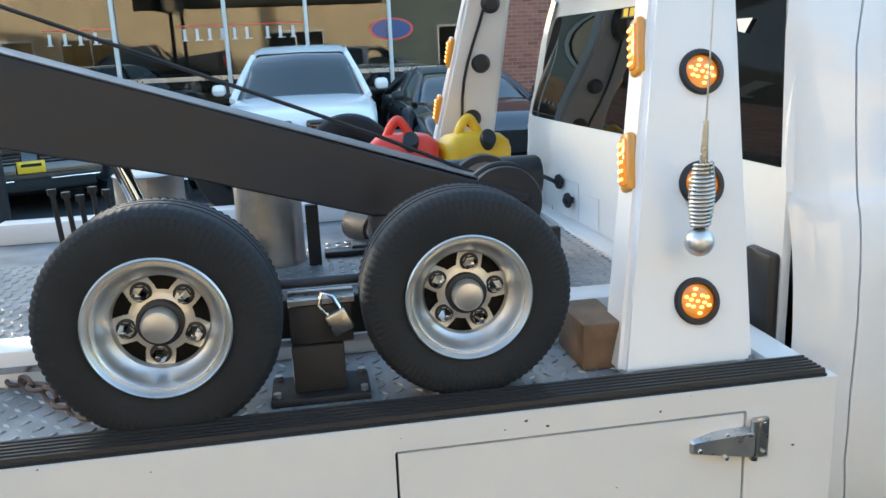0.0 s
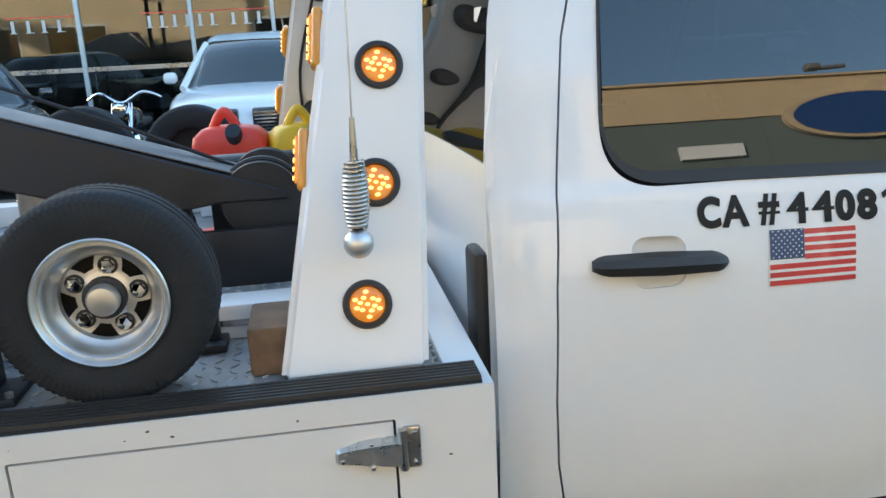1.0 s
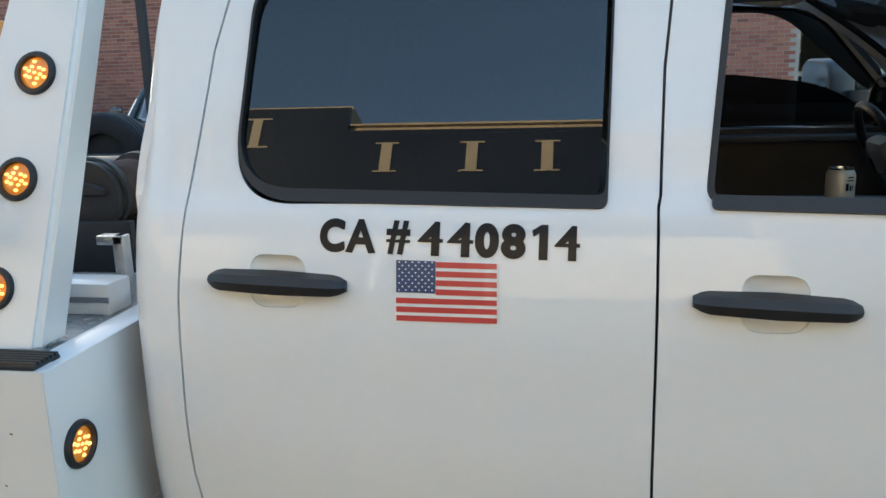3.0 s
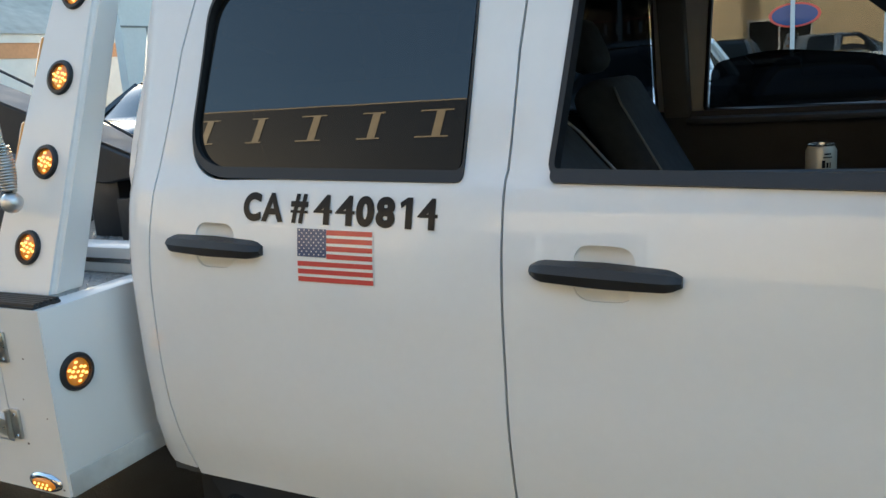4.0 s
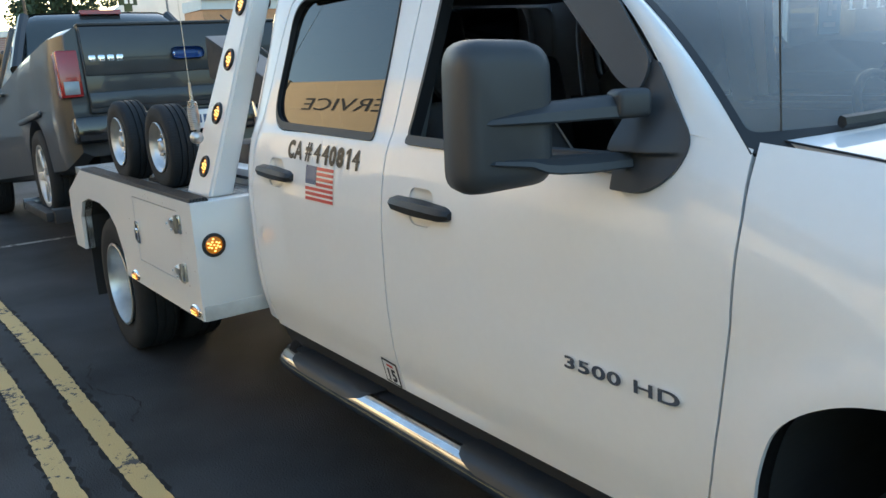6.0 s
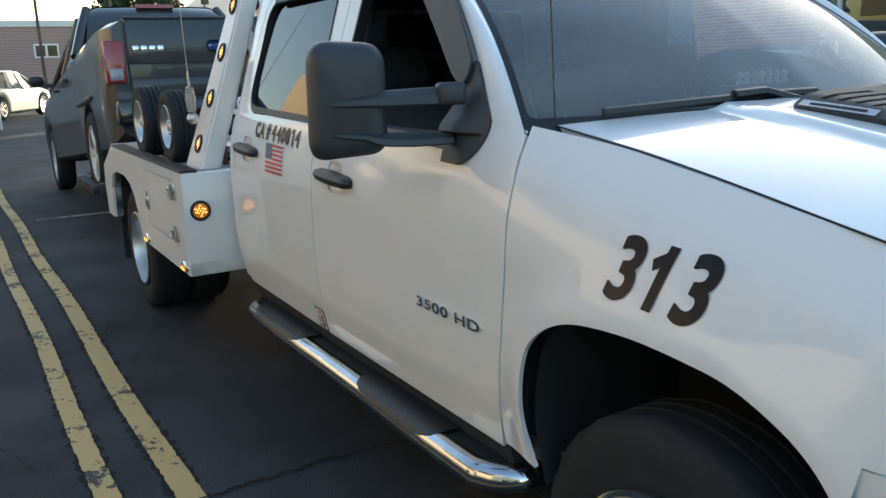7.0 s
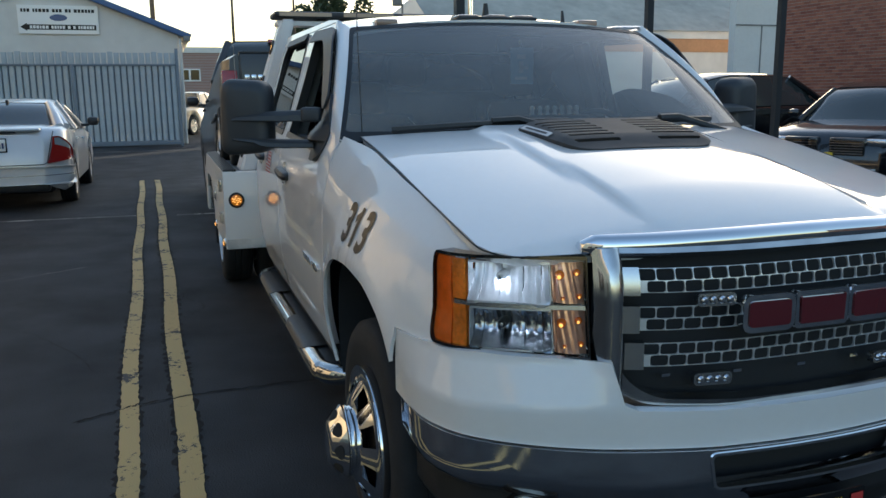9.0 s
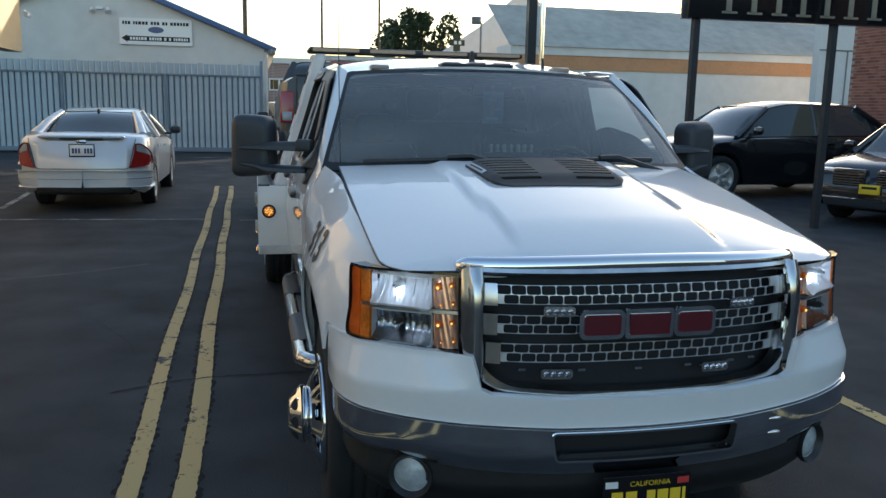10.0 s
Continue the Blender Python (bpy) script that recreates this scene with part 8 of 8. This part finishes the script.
part("downpipe", rod(bmesh.new(), (-26.1, -0.80, 0), (-26.1, -0.80, 3.4), 0.05), STUCCO_WHITE, shop)
board = tagged(new("shop_sign"), "white workshop sign with blue oval and arrow bar", "sign")
part("sign_board", boxes((-26.18, -26.13, -5.52, -3.22, 3.50, 4.36)), DECAL_WHITE, board)


def sign_bars(parent, y0, y1, z, h, n, x, material, seed):
    rnd = random.Random(seed)
    y = y0
    while y < y1:
        w = rnd.uniform(0.5, 0.9) * h
        part("letter_bar", boxes((x, x + 0.004, y, min(y + w, y1), z - h / 2, z + h / 2)), material, parent)
        y += w + h * (0.25 if rnd.random() > 0.2 else 0.9)


sign_bars(board, -5.42, -3.32, 4.20, 0.10, 0, -26.128, DECAL, 3)
part("sign_oval", lathe([(0, 0.006), (0.2, 0.006), (0.2, 0)], 30, Matrix.Translation((-26.13, -4.37, 3.99)) @ Matrix.Rotation(radians(-90), 4, "Z") @ Matrix.Diagonal((1.25, 1, 0.5, 1))), DEALER_BLUE, board)
bm = bmesh.new()
bm.faces.new([bm.verts.new((-26.127, y, z)) for y, z in ((-5.47, 3.70), (-5.28, 3.58), (-5.28, 3.62), (-3.30, 3.62), (-3.30, 3.78), (-5.28, 3.78), (-5.28, 3.82))])
part("sign_arrow", bm, DECAL, board)
sign_bars(board, -5.2, -3.36, 3.70, 0.09, 0, -26.125, DECAL_WHITE, 5)
wall_lamp = tagged(new("wall_lamp"), "twin flood lamps under the gable", "lamp")
for y in (-6.35, -5.85):
    part("lamp_head", lathe([(0, 0), (0.05, 0.0), (0.10, 0.16), (0, 0.15)], 14, Matrix.Translation((-26.1, y, 4.62)) @ Euler((radians(-50), 0, radians(-70))).to_matrix().to_4x4()), DECAL_WHITE, wall_lamp)
part("lamp_bracket", boxes((-26.2, -26.1, -6.2, -6.0, 4.60, 4.68)), DECAL_WHITE, wall_lamp)
eave_lamp = tagged(new("eave_lamp"), "small flood lamp at the eave corner", "lamp")
part("lamp_head", box(bmesh.new(), -26.1, -25.9, -0.70, -0.48, 3.30, 3.48, 0.03), POLE, eave_lamp)

# ---- buildings beyond ----
far_brick = tagged(new("brick_building"), "low dark red brick building beyond the gate", "building", kind="structure")
part("wall", boxes((-62, -60, -14, 22, 0, 4.6)), BRICK, far_brick)
part("parapet", boxes((-62.1, -59.9, -14, 22, 4.6, 5.0)), STUCCO_WHITE, far_brick)
for y in (0.6, 4.2, 8.6):
    w = part("window", boxes((-60.0, -59.94, y - 0.75, y + 0.75, 2.6, 3.5)), DECAL_WHITE, far_brick)
    for q in (-0.36, 0.36):
        part("pane", boxes((-59.94, -59.92, y + q - 0.29, y + q + 0.29, 2.7, 3.4)), GLOSSBLACK, w)
orange = tagged(new("warehouse"), "white warehouse with orange band and grey sloping roof", "building", kind="structure")
part("wall", boxes((-33, -31, 9.6, 27, 0, 3.35)), STUCCO_WHITE, orange)
part("band", boxes((-33.02, -30.96, 9.55, 27, 3.35, 3.95)), ORANGE, orange)
part("cornice", boxes((-33.05, -30.9, 9.5, 27, 3.95, 4.35)), STUCCO_WHITE, orange)
bm = bmesh.new()
bm.faces.new([bm.verts.new(p) for p in ((-30.8, 9.4, 4.3), (-30.8, 27, 4.3), (-34.5, 27, 6.4), (-34.5, 9.4, 6.4))])
part("roof", bm, ROOF_GREY, orange)
white_gable = tagged(new("gable_building"), "white stucco building with a steep gable end", "building", kind="structure")
skin("wall", lambda y, z: (-40, y, z), [(7.6, 0), (15.5, 0), (15.5, 6.2), (13.0, 7.9), (10.6, 5.9), (7.6, 3.9)], STUCCO_WHITE, white_gable, depth=0.4, out=1, step=(2, 2))
block_r = tagged(new("panel_building"), "pale grey panelled wall beside the brick showroom", "building", kind="structure")
part("wall", boxes((-27, -26.6, 21.3, 26.0, 0, 6.4)), MULLION, block_r)
part("wall_joint", boxes((-26.6, -26.57, 22.6, 22.65, 0, 4.2), (-26.6, -26.57, 21.3, 26.0, 4.2, 4.26)), POLE, block_r)

# ---- showroom beside the lot ----
SY = 13.6
room = tagged(new("wall_north"), "glazed dealership showroom with white mullions and red brick piers", "showroom", kind="structure")
part("brick_pier", boxes((-0.55, 1.9, SY - 0.15, SY + 0.3, 0, 5.2)), MORTAR, room)
part("brick_pier", boxes((-14.7, -9.4, SY - 0.3, SY + 0.3, 0, 6.4)), MORTAR, room)
part("brick_pier", boxes((9.0, 14.0, SY - 0.15, SY + 0.3, 0, 5.2)), BRICK, room)
part("fascia", boxes((-9.4, 9.0, SY - 0.15, SY + 0.3, 3.9, 5.2)), STUCCO_TAN, room)
for x in (-9.3, -7.1, -5.13, -3.65, -2.08, -0.62, 3.4, 5.2, 7.1, 8.9):
    part("mullion", boxes((x - 0.035, x + 0.035, SY - 0.08, SY + 0.06, 0.12, 3.9), bevel=0.01), MULLION, room)
for z in (0.12, 1.36, 3.82):
    part("transom", boxes((-9.3, 9.0, SY - 0.06, SY + 0.05, z - 0.04, z + 0.04)), MULLION if z != 1.36 else STEEL, room)
pane = part("glazing", boxes((-9.3, 9.0, SY, SY + 0.01, 0.1, 3.9)), SHOPGLASS, room)
pane.visible_shadow = False
part("showroom_floor", boxes((-9.4, 9.0, SY, SY + 9, 0.02, 0.06)), SHOPDARK, room)
part("showroom_back", boxes((-9.4, 9.0, SY + 8.6, SY + 8.8, 0, 4.0)), SHOPDARK, room)
part("showroom_side", boxes((-9.6, -9.4, SY + 0.01, SY + 9, 0, 4.0)), SHOPDARK, room)
part("showroom_side", boxes((9.0, 9.2, SY + 0.01, SY + 9, 0, 4.0)), SHOPDARK, room)
part("showroom_ceiling", boxes((-9.4, 9.0, SY, SY + 9, 3.9, 4.0)), STUCCO_WHITE, room)
for x, y in ((-6.0, SY + 4), (-2.0, SY + 5.2), (2.6, SY + 4)):
    c = vehicle("sedan", "dark car on display inside the showroom", CAR_BLACK, heading(x, y - 1, 0.06, -70), 4.7, 1.84, 0.2, [(-4.7, 0.95), (-4.2, 1.02), (-1.4, 0.98), (0, 0.64)], (-0.95, -3.75), 0.33, [(-1.2, 0.98, 0.8), (-1.9, 1.35, 0.6), (-2.6, 1.43, 0.6), (-3.3, 1.38, 0.6), (-4.1, 1.02, 0.7)])
# Mirrored signs painted as flat shapes just in front of the glazing.
glass_reflection = tagged(new("window_lettering"), "painted reflection of pale lettering bars and a red-rimmed blue oval on showroom glass", "lettering")
for a, b, n in ((-8.25, -7.2, 4), (-5.9, -4.55, 6), (-4.4, -3.7, 3)):
    for k in range(n):
        x = a + (b - a) * k / n
        part("letter_bar", boxes((x, x + 0.055, SY - 0.014, SY - 0.010, 2.06, 2.26)), MULLION, glass_reflection)
        part("letter_foot", boxes((x - 0.025, x + 0.08 + 0.04 * (k % 2), SY - 0.014, SY - 0.010, 2.045, 2.06)), MULLION, glass_reflection)
    part("letter_band", boxes((a - 0.1, b + 0.1, SY - 0.010, SY - 0.006, 2.30, 2.32)), DECAL_RED, glass_reflection)
part("oval_rim", lathe([(0, 0.0), (0.34, 0.0)], 30, Matrix.Translation((-2.05, SY - 0.010, 2.12)) @ Matrix.Diagonal((1.25, 1, 0.62, 1))), DECAL_RED, glass_reflection)
part("glass_oval", lathe([(0, 0.0), (0.3, 0.0)], 30, Matrix.Translation((-2.05, SY - 0.014, 2.12)) @ Matrix.Diagonal((1.25, 1, 0.60, 1))), DEALER_BLUE, glass_reflection)
BRICK_FACE = brick_face()


def bricks(parent, x0, x1, y, z1, near):
    """Running-bond bricks standing 9 mm proud of the mortar; those inside near (x0, x1, z0, z1) are pieces of their own."""
    rnd = random.Random(int(abs(x0) * 10))
    me = bpy.data.meshes.new("brick")
    w, h, d = 0.098, 0.0315, 0.009
    corners = [(sx * w, 0, sz * h) for sx, sz in ((-1, -1), (1, -1), (1, 1), (-1, 1))] + [(sx * (w - 0.002), -d, sz * (h - 0.002)) for sx, sz in ((-1, -1), (1, -1), (1, 1), (-1, 1))]
    quads = [(4, 5, 6, 7)] + [(t, (t + 1) % 4, 4 + (t + 1) % 4, 4 + t) for t in range(4)]
    me.from_pydata(corners, [], quads)
    me.materials.append(BRICK_FACE)
    verts, faces, count = [], [], 0
    row = 0
    while 0.04 + row * 0.074 + 0.03 < z1:
        z = 0.04 + row * 0.074
        x = x0 + 0.105 + (0.104 if row % 2 else 0)
        while x < x1 - 0.09:
            lift = rnd.uniform(-0.002, 0.002)
            if near[0] < x < near[1] and near[2] < z < near[3] and count < 290:
                o = new("brick", me)
                o.parent = parent
                o.location = (x, y + lift, z)
                count += 1
            else:
                k = len(verts)
                verts += [(x + a, y + b + lift, z + c) for a, b, c in corners]
                faces += [tuple(k + t for t in q) for q in quads]
            x += 0.208
        row += 1
    rest = bpy.data.meshes.new("brickwork")
    rest.from_pydata(verts, [], faces)
    rest.materials.append(BRICK_FACE)
    o = new("brickwork", rest)
    o.parent = parent
    o["kind"] = "stuff"


# black sign board on posts
brand = tagged(new("pylon_sign"), "black dealership sign board on dark posts", "sign")
part("sign_board", boxes((-7.18, -6.95, 4.47, 8.9, 2.90, 4.2), bevel=0.01), GLOSSBLACK, brand)
for y in (4.65, 6.80):
    part("sign_post", boxes((-7.11, -7.02, y - 0.045, y + 0.045, 0, 2.93)), DARKSTEEL, brand)
for k in range(7):
    part("letter_bar", boxes((-6.952, -6.94, 5.02 + k * 0.38, 5.02 + k * 0.38 + 0.08, 2.99, 3.30)), SIGN_TAN, brand)
    part("letter_foot", boxes((-6.952, -6.94, 4.96 + k * 0.38, 4.96 + k * 0.38 + 0.23, 2.975, 3.005)), SIGN_TAN, brand)

# ---- facade on the near side of the lane ----
NY = -7.6
fac = tagged(new("wall_south"), "tan stucco dealership facade with black lettered panel", "facade", kind="structure")
FT = 5.56
part("upper_wall", boxes((-19.0, 12.0, NY - 0.4, NY, FT - 0.54, FT)), STUCCO_TAN, fac)
part("panel_edge", boxes((-0.135, -0.02, NY + 0.003, NY + 0.09, FT - 1.75, FT - 0.02)), STUCCO_TAN, fac)
part("lower_wall", boxes((0.1, 2.25, NY - 0.4, NY - 0.03, 0, FT - 0.54)), STUCCO_GREEN, fac)
part("lower_wall", boxes((2.25, 12.0, NY - 0.4, NY - 0.02, 0, FT - 0.54)), STUCCO_GREEN, fac)
part("lower_wall", boxes((-19.0, 0.1, NY - 0.4, NY, 0, FT - 0.54)), STUCCO_TAN, fac)
part("end_bay", boxes((-22.4, -19.1, NY - 0.4, NY + 0.02, 2.95, FT + 0.4)), STUCCO_TAN, fac)
camera_box = tagged(new("security_camera"), "white security camera on a wall bracket", "security camera")
part("camera_body", box(bmesh.new(), -22.95, -22.6, NY + 0.05, NY + 0.19, 3.95, 4.09, 0.03), DECAL_WHITE, camera_box)
part("camera_arm", boxes((-22.6, -22.38, NY + 0.09, NY + 0.14, 4.06, 4.12)), DECAL_WHITE, camera_box)
part("parapet", boxes((-19.0, -4.6, NY - 0.4, NY, FT, FT + 0.33)), STUCCO_TAN, fac)
part("coping", boxes((-4.598, 12.1, NY - 0.45, NY + 0.05, FT, FT + 0.03)), STUCCO_TAN, fac)
panel = part("sign_panel", boxes((-10.6, -4.6, NY + 0.014, NY + 0.065, FT - 1.75, FT + 0.27)), GLOSSBLACK, fac, "black sign panel with tan lettering")
panel = part("sign_panel", boxes((-4.6, -0.14, NY + 0.004, NY + 0.06, FT - 1.75, FT - 0.08)), GLOSSBLACK, fac, "black sign panel with tan lettering")
for x in (-2.25, -3.10, -4.10):
    part("letter_bar", boxes((x - 0.065, x + 0.065, NY + 0.06, NY + 0.075, FT - 0.67, FT - 0.29)), DECAL_TAN, panel)
    for z in (FT - 0.69, FT - 0.29):
        part("letter_bar", boxes((x - 0.14, x + 0.14, NY + 0.06, NY + 0.075, z, z + 0.02)), DECAL_TAN, panel)
m = Matrix.Translation((-1.245, NY + 0.06, FT - 0.48)) @ Matrix.Diagonal((0.64, 1, 0.78, 1))
bm = bmesh.new()
o = [(-0.22, -0.55), (0.22, -0.55), (0.36, 0), (0.22, 0.55), (-0.22, 0.55), (-0.36, 0)]
i2 = [(a * 0.82, b * 0.9) for a, b in o]
for k in range(6):
    j = (k + 1) % 6
    bm.faces.new([bm.verts.new(m @ Vector((p[0], 0.03, p[1]))) for p in (o[k], o[j], i2[j], i2[k])])
bm.faces.new([bm.verts.new(m @ Vector((a, 0.03, b))) for a, b in ((0, 0.5), (0.06, 0.06), (0.42, 0), (0.06, -0.06), (0, -0.5), (-0.06, -0.06), (-0.42, 0), (-0.06, 0.06))])
part("star_emblem", bm, DECAL_TAN, panel)
for k in range(5):
    x, w = -5.75 - k * 0.96, (0.30, 0.22, 0.26, 0.18, 0.30)[k]
    part("letter_bar", boxes((x - 0.06, x + 0.06, NY + 0.066, NY + 0.075, FT - 0.30, FT + 0.10)), DECAL_TAN, fac)
    for z in (FT - 0.32, FT + 0.10):
        part("letter_bar", boxes((x - w, x + w * 0.6, NY + 0.066, NY + 0.075, z, z + 0.022)), DECAL_TAN, fac)
bm = letters("SERVICE", 0.36)
x0, x1, z0, z1 = (f(v.co[i] for v in bm.verts) for i, f in ((0, min), (0, max), (1, min), (1, max)))
for v in bm.verts:
    v.co = (-13.32 - 4.3 * (v.co.x - x0) / (x1 - x0), NY + 0.014, FT - 0.51 + 0.34 * (v.co.y - z0) / (z1 - z0))
part("service_lettering", bm, MATTEBLACK, fac, "dark lettering SERVICE")
oval = part("oval_sign", lathe([(0, 0.06), (0.62, 0.06), (0.62, 0)], 40, Matrix.Translation((3.6, NY, FT - 0.61)) @ Matrix.Diagonal((1.77, 1, 0.58, 1))), DECAL_TAN, fac)
part("oval_face", lathe([(0, 0.07), (0.55, 0.07), (0.55, 0.05)], 40, Matrix.Translation((3.6, NY, FT - 0.61)) @ Matrix.Diagonal((1.77, 1, 0.58, 1))), DEALER_BLUE, fac)
part("small_sign", boxes((1.1, 1.9, NY - 0.02, NY + 0.03, 4.46, 4.64)), DECAL_WHITE, fac)
part("flood_lamp", rod(box(bmesh.new(), 2.95, 3.15, NY + 0.05, NY + 0.17, FT + 0.05, FT + 0.14, 0.03), (3.15, NY + 0.1, FT + 0.08), (3.5, NY + 0.1, FT + 0.10), 0.03), POLE, fac)
for x in (-16.0, -12.5, -4.0, 3.5, 8.0):
    part("shop_window", boxes((x - 1.2, x + 1.2, NY - 0.035, NY + 0.006, 0.4, 2.7)), GLOSSBLACK, fac)
    for q in (-1.22, -0.02, 1.18):
        part("window_bar", boxes((x + q, x + q + 0.07, NY - 0.03, NY + 0.02, 0.4, 2.72)), MULLION, fac)
    part("window_head", boxes((x - 1.25, x + 1.28, NY - 0.03, NY + 0.03, 2.70, 2.80)), MULLION, fac)

# ---- poles and tree ----
for x, y, h, r in ((-40, -1.6, 13, 0.13), (-55, 3.4, 12, 0.10), (-45, 5.9, 11, 0.08)):
    p = tagged(new("utility_pole"), "tall weathered utility pole on the skyline", "pole", "poles on the skyline")
    part("pole_shaft", rod(bmesh.new(), (x, y, 0), (x, y, h), r, 12, r * 0.7), BARK, p)
    part("cross_arm", boxes((x - 0.05, x + 0.05, y - 0.9, y + 0.9, h - 1.2, h - 1.05)), BARK, p)
lampp = tagged(new("street_lamp"), "flood lamp on a thin pole beyond the lot", "street lamp")
part("lamp_pole", rod(bmesh.new(), (-30, 7.9, 0), (-30, 7.9, 5.1), 0.04), POLE, lampp)
part("lamp_head", box(bmesh.new(), -30.1, -29.8, 7.5, 7.85, 5.0, 5.3, 0.03), POLE, lampp)
black_post = tagged(new("lot_post"), "tall dark square post with chrome pipe beside it", "post")
part("post_shaft", boxes((-20.1, -19.85, 6.55, 6.8, 0, 7)), DARKSTEEL, black_post)
part("post_pipe", rod(bmesh.new(), (-19.9, 6.98, 0), (-19.9, 6.98, 7), 0.07), CHROME, black_post)
cross = tagged(new("cross_sign"), "dark green cross-shaped shop sign on a thin pole", "sign")
part("cross_panel", boxes((-38.1, -38.0, 8.45, 9.25, 4.72, 5.0), (-38.12, -38.02, 8.68, 9.02, 4.45, 5.3)), LEAF, cross)
part("cross_pole", rod(bmesh.new(), (-38.15, 8.85, 0), (-38.15, 8.85, 4.6), 0.05), POLE, cross)
for q in (8.70, 8.93):
    part("cross_mark", boxes((-38.0, -37.985, q, q + 0.14, 4.78, 4.95)), DECAL_WHITE, cross)
tree = tagged(new("tree"), "dark rounded tree rising behind the buildings", "tree")
bm = bmesh.new()
rod(bm, (-62, 11.6, 0), (-62, 11.6, 5.5), 0.35, 10, 0.2)
for k in range(7):
    a = k * 0.9
    rod(bm, (-62, 11.6, 4.2 + 0.2 * k), (-62 + 1.6 * math.cos(a), 11.6 + 1.9 * math.sin(a), 6.6 + 0.25 * k), 0.12, 6, 0.04)
part("trunk", bm, BARK, tree)
rnd = random.Random(7)
bm = bmesh.new()
clumps = [(rnd.uniform(-2, 2), rnd.uniform(-2.9, 2.9), rnd.uniform(5.6, 8.6)) for _ in range(46)]
for cx, cy, cz in clumps:
    rr = rnd.uniform(0.5, 1.0)
    if (cy / 3.1) ** 2 + ((cz - 6.6) / 2.3) ** 2 > 1:
        continue
    for _ in range(110):
        d = Vector((rnd.gauss(0, 1), rnd.gauss(0, 1), rnd.gauss(0, 1))).normalized() * rr * rnd.uniform(0.55, 1.05)
        c = Vector((-62 + cx, 11.6 + cy, cz)) + d
        u = Vector((rnd.gauss(0, 1), rnd.gauss(0, 1), rnd.gauss(0, 1))).normalized()
        w = u.orthogonal().normalized()
        L2 = rnd.uniform(0.12, 0.24)
        bm.faces.new([bm.verts.new(c + u * L2), bm.verts.new(c + w * L2 * 0.5), bm.verts.new(c - u * L2), bm.verts.new(c - w * L2 * 0.5)])
part("crown", bm, LEAF, tree, "", None)

# fine pale scuffs and old tyre marks on the lot
SCUFF = mat("pale_scuff", (0.16, 0.16, 0.155), 0.9, var=0.3, scale=20)
for pts, w, sd in (([(-5.2, -6.0), (-4.6, -4.6), (-4.9, -3.2), (-5.4, -2.3)], 0.018, 21), ([(-13.0, -6.2), (-12.2, -4.6), (-12.6, -3.0)], 0.03, 22), ([(-3.4, -5.4), (-2.2, -4.4), (-1.7, -3.6)], 0.012, 23)):
    o = crack(pts, sd, w)
    o.data.materials.clear(), o.data.materials.append(SCUFF)
    tagged(o, "thin pale scuff curving over the asphalt", "scuff", "scuffs on the asphalt", "structure")

# bricks of the showroom's piers
bricks(room, -0.55, 1.9, SY - 0.15, 5.2, (-0.5, 1.85, 1.2, 3.2))
bricks(room, -14.7, -9.4, SY - 0.3, 6.4, (0, 0, 0, 0))
